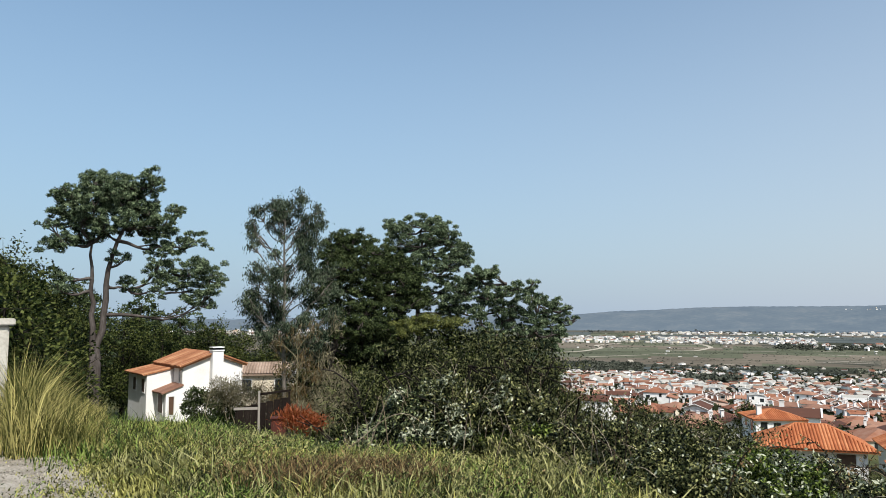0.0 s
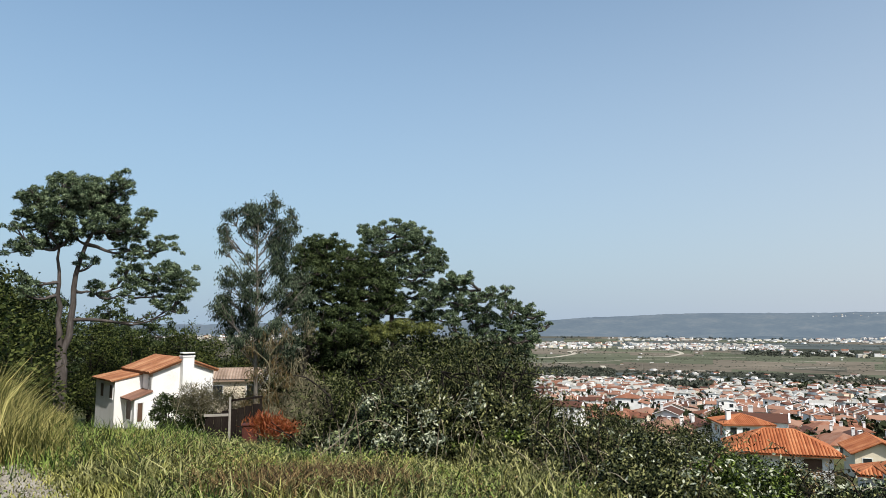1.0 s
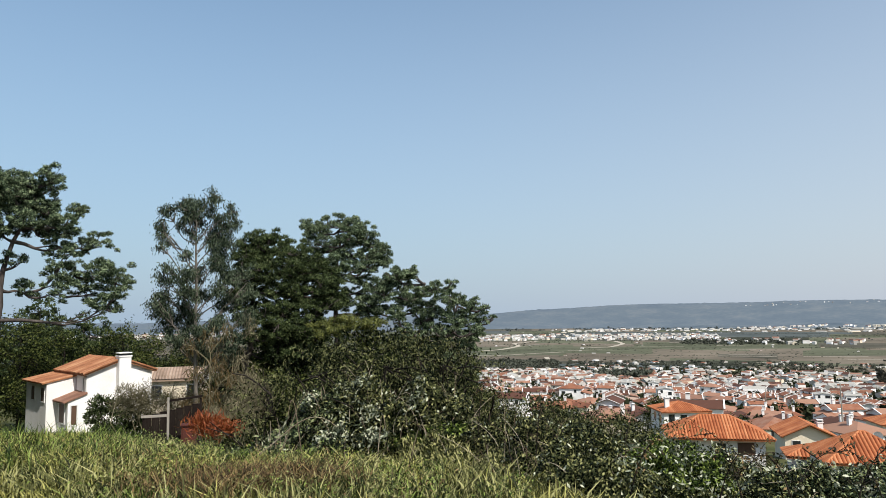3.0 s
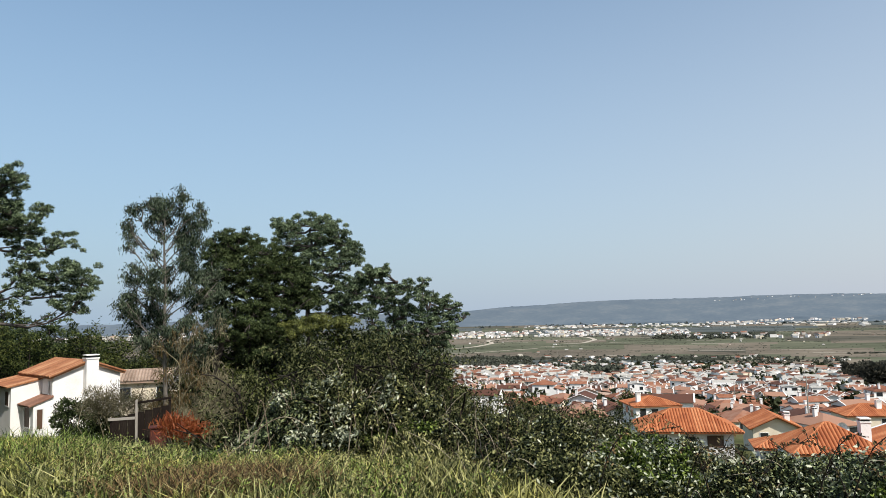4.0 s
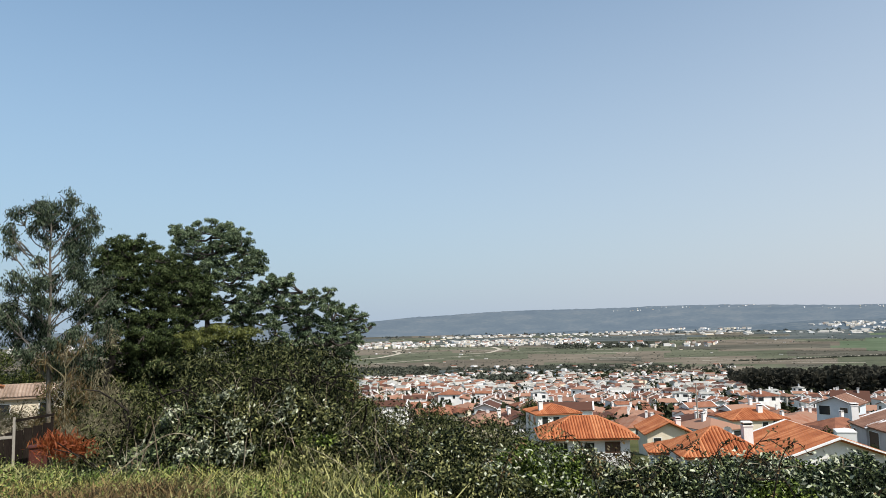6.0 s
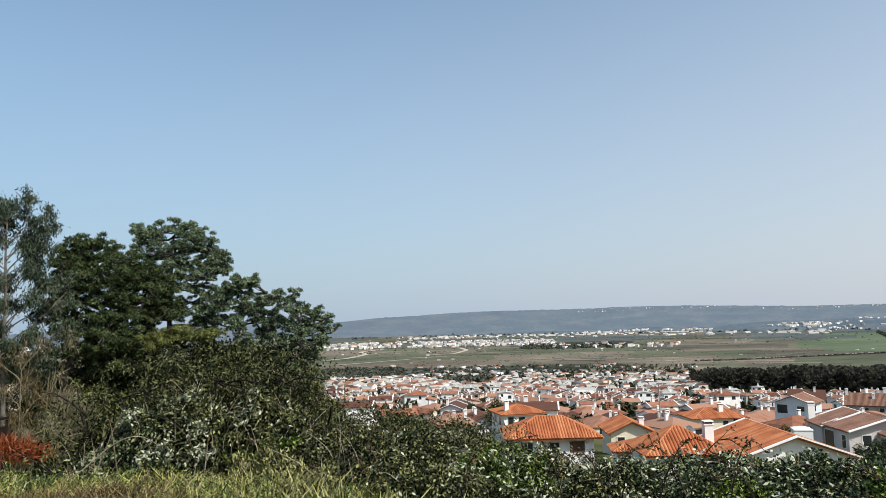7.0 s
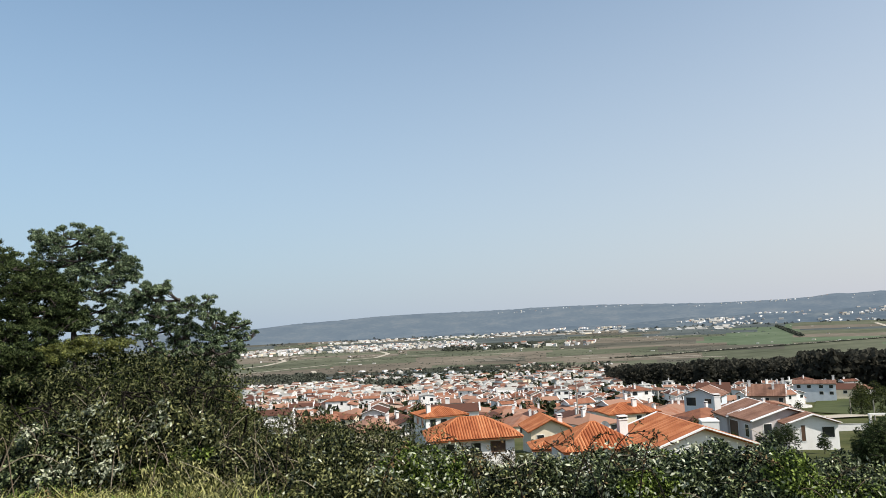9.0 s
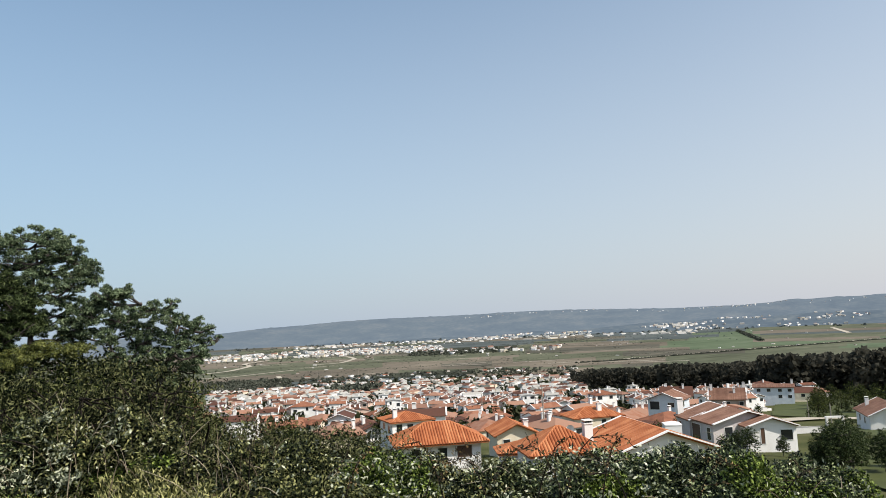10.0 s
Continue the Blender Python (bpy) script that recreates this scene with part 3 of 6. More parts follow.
ribbon("farm_track", M_TRACK, [polar(56.2, 3500), polar(57.2, 2800)], 16, "pale farm track", "road", 1.2)
for k in range(64):
    a0, r0 = rng.uniform(6, 44), rng.uniform(1350, 3600)
    hedge_line("hedge", "dark hedge along a field edge", [polar(a0, r0), polar(a0 + rng.uniform(1.5, 6), r0 * rng.uniform(0.985, 1.02))], 2.0, 300 + k, 0.4, 0.55 + r0 / 2600)
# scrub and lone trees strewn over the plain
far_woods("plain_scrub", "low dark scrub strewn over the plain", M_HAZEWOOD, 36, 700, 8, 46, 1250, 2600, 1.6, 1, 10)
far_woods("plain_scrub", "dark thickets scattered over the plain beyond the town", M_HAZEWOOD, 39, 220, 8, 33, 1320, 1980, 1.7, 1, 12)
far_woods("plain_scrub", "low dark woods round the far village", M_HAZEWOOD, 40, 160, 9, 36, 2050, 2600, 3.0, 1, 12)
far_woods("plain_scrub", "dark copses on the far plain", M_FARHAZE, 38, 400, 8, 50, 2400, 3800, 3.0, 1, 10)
for k in range(34):
    a0, r0 = rng.uniform(8, 42), rng.uniform(1350, 3000)
    ribbon("farm_track", M_TRACK, [polar(a0, r0), polar(a0 + rng.uniform(1.5, 5), r0 * rng.uniform(0.99, 1.02))], 4 + r0 / 500, "pale farm track across the fields", "road", 1.0)
for pts, w in (([polar(9, 1816), polar(11, 1880), polar(12.6, 2080), polar(12.0, 2250), polar(14, 2420)], 16),
               ([polar(8, 1640), polar(10.5, 1620), polar(13, 1680), polar(16, 1760)], 10),
               ([polar(17.4, 1950), polar(19.6, 1990), polar(20.6, 2200), polar(19.9, 2400), polar(17.6, 2360)], 14),
               ([polar(14.6, 1150), polar(15.0, 1350), polar(14.6, 1560)], 10)):
    ribbon("country_road", M_TRACK, pts, w, "pale winding country road", "road", 1.2)

# ridge
ra = np.radians(np.linspace(-45, 110, 620))
crest = np.interp(np.degrees(ra), [-45, -22, -5, 8, 10.4, 14.5, 19.4, 28.4, 37.4, 42, 46, 50, 52, 54, 60, 80, 110], [-46, -34, -20, -8, 0, 20, 38, 48, 50, 38, 26, 27, 33, 44, 50, 48, 36])
crest = crest + np.array([noise.noise((a * 9, 0, 0)) * 8 + noise.noise((a * 40, 3, 0)) * 5.0 + noise.noise((a * 160, 5, 0)) * 4.0 for a in ra])
rows_v = []
for k, (dist, share) in enumerate([(4220, 0.0), (4350, 0.2), (4480, 0.5), (4600, 0.82), (4700, 1.0), (4850, 0.8)]):
    h = -96.5 + (crest + 96.5) * share
    if 0 < k < 4:
        h = h + np.array([noise.noise((a * 25, k * 3.0, 0)) * 4 for a in ra])
    rows_v.append(np.stack([dist * np.sin(ra), dist * np.cos(ra), h], 1))
rv = np.concatenate(rows_v)
n_a = len(ra)
rf = np.array([(i * n_a + j, i * n_a + j + 1, (i + 1) * n_a + j + 1, (i + 1) * n_a + j) for i in range(5) for j in range(n_a - 1)])
fore = np.interp(np.degrees(ra), [-45, 15, 22, 30, 38, 44, 50, 56, 64, 110], [-99, -97, -90, -84, -72, -52, -42, -36, -34, -40])
fore = fore + np.array([noise.noise((a * 14, 7, 0)) * 9 + noise.noise((a * 60, 8, 0)) * 3 for a in ra])
fore_v = np.concatenate([np.stack([d_ * np.sin(ra), d_ * np.cos(ra), -98.5 + np.maximum(fore + 98.5, 0.0) * sh], 1) for d_, sh in ((3980, 0.0), (4040, 0.45), (4100, 0.85), (4150, 1.0), (4260, 0.9))])
tagged(part("backdrop_slope", mesh_of("backdrop_slope", fore_v, rf[:4 * (n_a - 1)], M_FOREHILL, smooth=True)), "lower wooded slopes with haze glow before the ridge", "hill", kind="structure")
tagged(part("backdrop_ridge", mesh_of("backdrop_ridge", rv, rf, M_RIDGE, smooth=True)), "long low wooded ridge, blue haze in its colour", "hill", kind="structure")


def far_houses(name, label, seed, count, a0, a1, r0, r1, size, z=None, low=0.45, red=0.6, groups=0):
    """White houses with shallow red roofs, too far to tell apart singly."""
    g = np.random.default_rng(seed)
    mx = Mix()
    mids = [(g.uniform(a0, a1), g.uniform(r0, r1)) for _ in range(groups)]
    for _ in range(count):
        az, r = g.uniform(a0, a1), g.uniform(r0, r1)
        if groups:
            am, rm = mids[int(g.integers(groups))]
            az, r = am + g.normal(0, 0.9), min(max(rm + g.normal(0, 12), r0), r1)
        x, y = polar(az, r)
        w, d, h = size * g.uniform(0.7, 2.2), size * g.uniform(0.7, 1.2), size * g.uniform(low, low * 2)
        if z is None:
            base = ground_at(x, y)
        else:
            k = int(np.argmin(np.abs(np.degrees(ra) - az)))
            if r < 4200:
                base = -98.5 + max(fore[k] + 98.5, 0.0) * np.interp(r, [3980, 4040, 4100, 4150], [0, 0.45, 0.85, 1.0])
            else:
                base = -96.5 + (crest[k] + 96.5) * np.interp(r, [4220, 4350, 4480, 4600, 4700], [0, 0.2, 0.5, 0.82, 1.0])
        t = g.uniform(0, np.pi)
        c, s = math.cos(t), math.sin(t)
        loc = lambda lx, ly, lz: (x + c * lx - s * ly, y + s * lx + c * ly, base + lz)
        P = [loc(-w / 2, -d / 2, -2), loc(w / 2, -d / 2, -2), loc(w / 2, d / 2, -2), loc(-w / 2, d / 2, -2),
             loc(-w / 2, -d / 2, h), loc(w / 2, -d / 2, h), loc(w / 2, d / 2, h), loc(-w / 2, d / 2, h), loc(-w / 2, 0, h + d * 0.22), loc(w / 2, 0, h + d * 0.22)]
        mx.add(P, [(0, 1, 5, 4), (2, 3, 7, 6), (1, 2, 6, 9, 5), (3, 0, 4, 8, 7)], int(g.choice([0, 2, 3], p=[0.75, 0.15, 0.1])))
        mx.add(P, [(4, 5, 9, 8), (6, 7, 8, 9)], 1 if g.random() < red else 2)
    ob = part(name, mx.mesh(name, [M_WALLFAR, M_TILEFAR, M_CONCRETE, M_CREAM]))
    return tagged(ob, label, "houses", kind="stuff")


far_houses("distant_village", "white village spread over the far plain", 41, 360, 9, 27.5, 2420, 3050, 10, None, 0.4, 0.25)
far_houses("distant_village", "white farm buildings on the plain", 42, 50, 27, 37, 2150, 2500, 10)
far_houses("distant_village", "scattered white farmhouses on the plain", 50, 60, 9, 64, 1600, 3600, 4.5, None, 0.3, 0.5)
far_houses("distant_village", "long pale greenhouses near the ridge", 51, 80, 16, 48, 3300, 3950, 20, None, 0.1, 0.0)
far_houses("distant_village", "long white sheds at the foot of the ridge", 43, 70, 15, 33, 3500, 3960, 13, None, 0.25, 0.1)
far_houses("distant_village", "white village at the foot of the ridge", 44, 170, 29, 38.5, 3800, 4060, 9, "ridge", 0.4, 0.25, 7)
far_houses("distant_village", "long white halls below the ridge", 45, 60, 41, 49, 3985, 4080, 13, "ridge", 0.25, 0.1, 6)
far_houses("distant_village", "white hamlets on the lower slopes", 52, 120, 46, 64, 3990, 4150, 9, "ridge", 0.35, 0.25, 9)
far_houses("ridge_houses", "tiny white houses along the ridge", 46, 90, 31, 62, 4600, 4695, 5, "ridge", 0.35, 0.4, 22)
far_houses("distant_village", "pale buildings far beyond the pines", 47, 90, -22, -8, 3300, 4100, 14)
far_houses("town_outskirts", "crowded white and red-roofed houses at the foot of the hill", 48, 760, 9.5, 38.5, 480, 1180, 6.4, None, 0.46, 0.55)
far_houses("town_outskirts", "scattered houses at the edge of the plain", 49, 70, 12, 38, 1150, 1450, 7, None, 0.28, 0.7)

# ---- houses ----


def tile_columns(eave0, eave1, top1, top0, pitch=0.3, rise=0.14):
    """Rounded tile columns that run up one slope of a roof, cut to its outline."""
    e0, e1, t1, t0 = [np.array(p, float) for p in (eave0, eave1, top1, top0)]
    L = np.linalg.norm(e1 - e0)
    xd = (e1 - e0) / L
    up = (t0 + t1) / 2 - e0
    up = up - xd * (up @ xd)
    Hs = np.linalg.norm(up)
    yd = up / Hs
    nd = np.cross(xd, yd)
    a, b = (t0 - e0) @ xd, (t1 - e0) @ xd
    verts, faces = [], []
    n = int(L / pitch)
    pr = [(-0.5, 0.0), (-0.27, rise), (0.27, rise), (0.5, 0.0)]
    for i in range(n):
        u = (i + 0.5) * L / n
        top = Hs
        if a > 1e-6 and u < a:
            top = Hs * u / a
        elif L - b > 1e-6 and u > b:
            top = Hs * (L - u) / (L - b)
        if top < 0.1:
            continue
        o = len(verts)
        for yy, lift in ((-0.06, 0.012), (top, 0.004)):
            for px, ph in pr:
                verts.append(e0 + xd * (u + px * pitch) + yd * yy + nd * (ph + lift))
        faces += [(o + k, o + k + 1, o + k + 5, o + k + 4) for k in range(3)]
    return np.array(verts), np.array(faces)


def window_mesh(w, h, shutter=False):
    """One connected shape: a proud frame with the glass or shutter set back in it."""
    f, x = 0.08, w / 2
    rect = lambda e, y: [(-x - e, y, -e), (x + e, y, -e), (x + e, y, h + e), (-x - e, y, h + e)]
    v = rect(f, 0.03) + rect(f, -0.05) + rect(0, -0.05) + rect(0, -0.012)
    ring = lambda a, b: [(a + k, a + (k + 1) % 4, b + (k + 1) % 4, b + k) for k in range(4)]
    mx = Mix().add(v, ring(0, 4) + ring(4, 8) + ring(8, 12), 0)
    mx.f.append((12, 13, 14, 15))
    mx.i.append(2 if shutter else 1)
    return mx.mesh("window", [M_FRAME, M_GLASS, M_SHUTTER])


WINDOWS = {}


def window_shared(w, h, shutter=False):
    key = (round(w, 2), round(h, 2), shutter)
    if key not in WINDOWS:
        WINDOWS[key] = window_mesh(*key)
    return WINDOWS[key]


def chimney_mesh(w, d, h):
    mx = Mix()
    mx.box(-w / 2, -d / 2, -0.8, w / 2, d / 2, h)
    mx.box(-w / 2 - 0.06, -d / 2 - 0.06, h, w / 2 + 0.06, d / 2 + 0.06, h + 0.1)
    # Solid dark block in place of the slot's shade below the cap.
    mx.box(-w / 2 + 0.05, -d / 2 + 0.05, h + 0.1, w / 2 - 0.05, d / 2 - 0.05, h + 0.28, 1)
    mx.box(-w / 2 - 0.04, -d / 2 - 0.04, h + 0.28, w / 2 + 0.04, d / 2 + 0.04, h + 0.36)
    return mx.mesh("chimney", [M_RENDER, M_GLASS])


def house(label, cx, cy, ze, yaw, W, D, H, roof, wall=M_RENDER, tiles=M_TILE, over=0.45, chimneys=(), wins=(), zg=None,
          tiled=True, rake=None, group="", name="house", rake_w=0.28):
    """A house whose eaves are W by D; the ridge runs along local x. wins: (side, along, sill height, w, h)."""
    if zg is None:
        zg = min(ground_at(cx + a, cy + b) for a in (-W / 2, W / 2) for b in (-D / 2, D / 2)) - 0.1
    he = ze - zg
    th = thing(name, label, "house", (cx, cy, zg), yaw, group)
    x, y = W / 2 - over, D / 2 - over
    hw = he + (H * over / (D / 2) if roof == "gable" else 0.0) - 0.1
    mx = Mix()
    if roof == "gable":
        top = he + H - 0.14
        mx.add([(-x, -y, -1), (x, -y, -1), (x, y, -1), (-x, y, -1), (-x, -y, hw), (x, -y, hw), (x, y, hw), (-x, y, hw), (-x, 0, top), (x, 0, top)],
               [(0, 1, 5, 4), (2, 3, 7, 6), (1, 2, 6, 9, 5), (3, 0, 4, 8, 7), (4, 5, 9, 8), (6, 7, 8, 9), (0, 3, 2, 1)])
    else:
        mx.box(-x, -y, -1, x, y, he - 0.02)
    part("wall", mx.mesh("wall", wall), th)
    A, B, C, E = (-W / 2, -D / 2, he), (W / 2, -D / 2, he), (W / 2, D / 2, he), (-W / 2, D / 2, he)
    if roof == "gable":
        R1, R2 = (-W / 2, 0, he + H), (W / 2, 0, he + H)
        slopes = [(A, B, R2, R1), (C, E, R1, R2)]
    else:
        m = D / 2
        R1, R2 = (-W / 2 + m, 0, he + H), (W / 2 - m, 0, he + H)
        slopes = [(A, B, R2, R1), (C, E, R1, R2), (B, C, R2, R2), (E, A, R1, R1)]
    base = Mix()
    for s in slopes:
        pts = [s[0], s[1], s[2]] + ([s[3]] if s[3] != s[2] else [])
        base.plate(pts, 0.13)
    rf_ = part("roof", base.mesh("roof", tiles), th)
    if tiled:
        v, f = join([tile_columns(*s) for s in slopes])
        part("tiles", mesh_of("tiles", v, f, tiles), rf_)
        caps = []
        lines = [(R1, R2)]
        if roof != "gable":
            lines += [(A, R1), (E, R1), (B, R2), (C, R2)]
        for p, q in lines:
            if np.linalg.norm(np.array(p) - np.array(q)) > 0.2:
                caps.append(tube([np.array(p) + [0, 0, 0.05], np.array(q) + [0, 0, 0.05]], 0.11, 6))
        v, f = join(caps)
        part("ridge_tiles", mesh_of("ridge_tiles", v, f, tiles), rf_)
    if rake:
        for sx in (-1, 1):
            for p, q in ((A, R1), (E, R1)):
                mr = Mix()
                o = rake_w
                xx = sx * W / 2
                mr.add([(xx - o, p[1], p[2] + 0.02), (xx + 0.03 * sx, p[1], p[2] + 0.02), (xx + 0.03 * sx, q[1], q[2] + 0.06), (xx - o, q[1], q[2] + 0.06),
                        (xx - o, p[1], p[2] + 0.14), (xx + 0.03 * sx, p[1], p[2] + 0.14), (xx + 0.03 * sx, q[1], q[2] + 0.18), (xx - o, q[1], q[2] + 0.18)],
                       [(0, 3, 2, 1), (4, 5, 6, 7), (0, 1, 5, 4), (1, 2, 6, 5), (2, 3, 7, 6), (3, 0, 4, 7)])
                part("verge", mr.mesh("verge", rake), rf_, "white rendered verge")
    for lx, ly, w, d, h in chimneys:
        zz = he + (H * (1 - abs(ly) / (D / 2)) if roof == "gable" else H * min(1, (D / 2 - abs(ly)) / (D / 2), (W / 2 - abs(lx)) / (D / 2)))
        part("chimney", chimney_mesh(w, d, h), th, "", (lx, ly, zz))
    for side, along, sill, w, h, *sh in wins:
        ob = part("window", window_shared(w, h, bool(sh)), th)
        px, py, rot = {"f": (along, -y, 0), "b": (along, y, 180), "r": (x, along, 90), "l": (-x, along, -90)}[side]
        ob.location, ob.rotation_euler = (px, py, he - 2.6 + sill if sill < 2 else he - 5.4 + sill - 2), (0, 0, radians(rot))
    return th


W1 = [("f", -2.8, 1.0, 1.2, 1.1), ("f", 0.1, 0.2, 1.0, 1.9), ("f", 2.5, 1.0, 1.6, 1.2, 1), ("l", -1.5, 1.0, 1.0, 1.1), ("l", 1.6, 1.0, 1.0, 1.1), ("r", 0, 1.0, 1.2, 1.1)]
house("single-storey white house under a hipped terracotta roof", 36.5, 71.9, -11.15, -18.5, 10.2, 7.4, 1.85, "hip", over=0.8, wins=W1)
house("cream house with a hipped terracotta roof", 39.93, 54.14, -10.2, -19.2, 7.3, 6.9, 1.92, "hip", M_RENDER, over=0.5, wins=[("f", -0.6, 1.1, 0.9, 0.5), ("f", 1.4, 1.0, 0.9, 1.1), ("l", 0, 1.0, 0.8, 1.1)],
      chimneys=[(2.4, -1.2, 0.75, 0.75, 1.5)])
house("white gabled wing with a plain terracotta roof", 46.1, 49.8, -10.0, 70.5, 10.0, 10.2, 1.75, "gable", M_RENDER, rake=M_RENDER, rake_w=0.3, wins=[("l", -2, 1.0, 1.0, 1.1)])
house("cream house with a shallow terracotta gable roof", 53.4, 82.9, -13.4, 69.4, 7.1, 6.2, 1.42, "gable", M_CREAM, rake=M_TILE, wins=[("l", -1.2, 1.0, 1.0, 1.1), ("l", 1.4, 1.0, 0.9, 1.1)], chimneys=[(-1.5, -1.6, 0.6, 0.6, 0.8)])
house("two-storey white house with a hipped terracotta roof", 53.4, 117.4, -15.0, -5.8, 8.3, 8.1, 1.25, "hip", over=0.5, wins=[("f", -2.4, 0.6, 1.0, 1.6), ("f", -0.4, 1.0, 1.1, 1.1), ("f", 2.4, 1.0, 1.1, 1.1), ("l", -1.6, 0.6, 1.2, 1.6), ("l", 1.2, 1.0, 1.2, 1.1), ("f", 0, 2.9, 1.1, 1.1)], chimneys=[(-2.6, -1.9, 0.7, 0.6, 1.4)])
house("cream bungalow under a hipped terracotta roof", 99.8, 123.2, -19.5, -16.0, 11.6, 8.6, 1.75, "hip", M_CREAM, wins=[("f", -2.6, 0.6, 1.6, 1.6), ("f", 1.0, 1.0, 1.1, 1.1), ("f", 3.0, 0.6, 0.9, 1.8)], chimneys=[(1.0, -1.6, 0.9, 0.8, 1.2)])
house("two-storey blue-grey house with a dark shallow roof", 129.8, 130.8, -19.2, 29, 9.1, 8.6, 1.75, "gable", M_PALEBLUE, M_TILEOLD, rake=M_RENDER, wins=[("l", 2.2, 0.4, 2.2, 1.9), ("l", -1.7, 1.0, 1.5, 1.1), ("l", 1.9, 2.7, 2.0, 0.9), ("l", -1.6, 2.9, 1.3, 0.8), ("f", -1.4, 0.9, 1.5, 1.2), ("f", 1.6, 2.9, 1.4, 1.0)])
house("white house with a brown tiled roof and broad white verges", 83.8, 67.6, -13.85, 60, 7.2, 6.9, 1.1, "gable", M_RENDER, M_TILEOLD, over=0.25, rake=M_RENDER, rake_w=0.45, wins=[("l", -1.9, 0.8, 1.5, 1.3), ("l", 1.2, 0.4, 0.5, 2.0, 1), ("b", 0, 0.8, 1.2, 1.2)])
house("pale house with a brown tiled roof and white verges", 82.4, 70.8, -13.58, 69.5, 6.6, 10.2, 1.45, "gable", M_MAUVE, M_TILEOLD, over=0.3, rake=M_RENDER, rake_w=0.5, wins=[("b", 1.8, -0.2, 2.4, 2.3, 1), ("b", -1.8, 0.4, 1.0, 1.6), ("l", 2.6, 0.8, 1.1, 1.3)])
house("pale house with a stepped brown roof", 84.2, 75.8, -13.78, 63.7, 5.7, 10.1, 1.71, "gable", M_MAUVE, M_TILEOLD, over=0.3, rake=M_RENDER, rake_w=0.5, wins=[("b", 1.2, 0.8, 1.0, 1.2)], chimneys=[(2.4, 4.3, 0.9, 0.9, 2.0)])
house("rear house of the row with a brown tiled roof", 99.0, 90.0, -15.9, 46, 6.2, 9.4, 1.4, "gable", M_BROWNWALL, M_TILEOLD, over=0.3, rake=M_RENDER, rake_w=0.4, wins=[("l", 2.6, 0.8, 1.2, 1.2), ("b", 1.2, 0.8, 1.2, 1.2)])
house("low house with a brown gable roof beside the lawn", 141.0, 85.0, -19.6, 44, 12.0, 9.0, 2.2, "gable", M_RENDER, M_TILEOLD, rake=M_RENDER, rake_w=0.35, wins=[("l", -2, 0.8, 1.1, 1.2), ("b", -1.5, 0.8, 1.1, 1.2), ("b", 2.5, 0.8, 1.1, 1.2)], chimneys=[(3, 2.5, 0.6, 0.6, 1.4)])

# the white house among the trees
WH = house("white-rendered house with an orange tiled gable roof", -21.9, 64.55, -2.8, 128.8, 7.4, 5.8, 1.05, "gable", M_RENDER, M_TILEWORN, over=0.3, zg=-9.6, rake=M_TILEWORN, rake_w=0.12,
           wins=[("f", -2.6, 1.0, 0.9, 1.3, 1), ("b", -2.95, 1.05, 0.65, 1.2)], name="white_house")


def lean_to(name, label, left, L, depth, zl, zr, zg, tiles, yaw=38.83, wins=()):
    """A block under one slope that falls to its left; local x runs along the front, y to the back."""
    th = thing(name, label, "house", (left[0], left[1], zg), yaw)
    a, b = zl - zg, zr - zg
    part("wall", Mix().add([(0, 0, -1), (L, 0, -1), (L, depth, -1), (0, depth, -1), (0, 0, a), (L, 0, b), (L, depth, b), (0, depth, a)],
                           [(0, 3, 2, 1), (4, 5, 6, 7), (0, 1, 5, 4), (1, 2, 6, 5), (2, 3, 7, 6), (3, 0, 4, 7)]).mesh("wall", M_RENDER), th)
    k = (b - a) / L
    e0, e1, t1, t0 = (-0.35, depth, a - 0.35 * k + 0.1), (-0.35, -0.12, a - 0.35 * k + 0.1), (L, -0.12, b + 0.1), (L, depth, b + 0.1)
    rf_ = part("roof", Mix().plate([e0, e1, t1, t0], 0.1).mesh("roof", tiles), th)
    part("tiles", mesh_of("tiles", *tile_columns(e0, e1, t1, t0, 0.25, 0.07), tiles), rf_)
    for side, along, sill, w, h in wins:
        ob = part("window", window_shared(w, h, True), th)
        ob.location, ob.rotation_euler = ((along, 0, sill), (0, 0, 0)) if side == "f" else ((0, along, sill), (0, 0, radians(-90)))
    return th


lean_to("house_wing", "lower white wing under a lean-to tiled roof", (-25.0, 60.7), 2.2, 5.3, -3.5, -3.06, -10.0, M_TILEWORN, wins=[("l", 0.9, 5.0, 0.9, 1.1), ("l", 3.4, 5.0, 0.9, 1.1)])
lean_to("porch", "small white porch under a lean-to brown tiled roof", (-22.85, 59.42), 1.4, 2.9, -4.86, -4.37, -9.8, M_TILEOLD, wins=[("f", 0.45, 3.1, 0.4, 1.5), ("l", 1.3, 3.2, 1.2, 1.5)])
part("chimney", chimney_mesh(0.7, 0.95, 7.25), WH, "white chimney stack with a dark slot under its cap", (-3.72, -0.12, 0.8))
house("pale stone house half hidden by trees", -19.0, 78.0, -4.6, 10, 9.0, 7.0, 0.9, "gable", M_CREAM, M_TILEPALE, zg=-11, wins=[("f", -2, 0.8, 1.1, 1.2), ("f", 1.5, 0.8, 1.1, 1.2)])
house("low white house behind the pines", -10.5, 72.0, -4.2, 5, 10.0, 7.0, 0.35, "gable", M_CREAM, M_CONCRETE, zg=-11.5, wins=[("f", -2, 0.8, 1.1, 1.2), ("f", 1.5, 0.8, 1.1, 1.2)])
house("low annex with a terracotta roof among the houses", 40.2, 61.2, -11.35, -25, 4.6, 4.2, 0.8, "hip", M_RENDER, M_TILE)
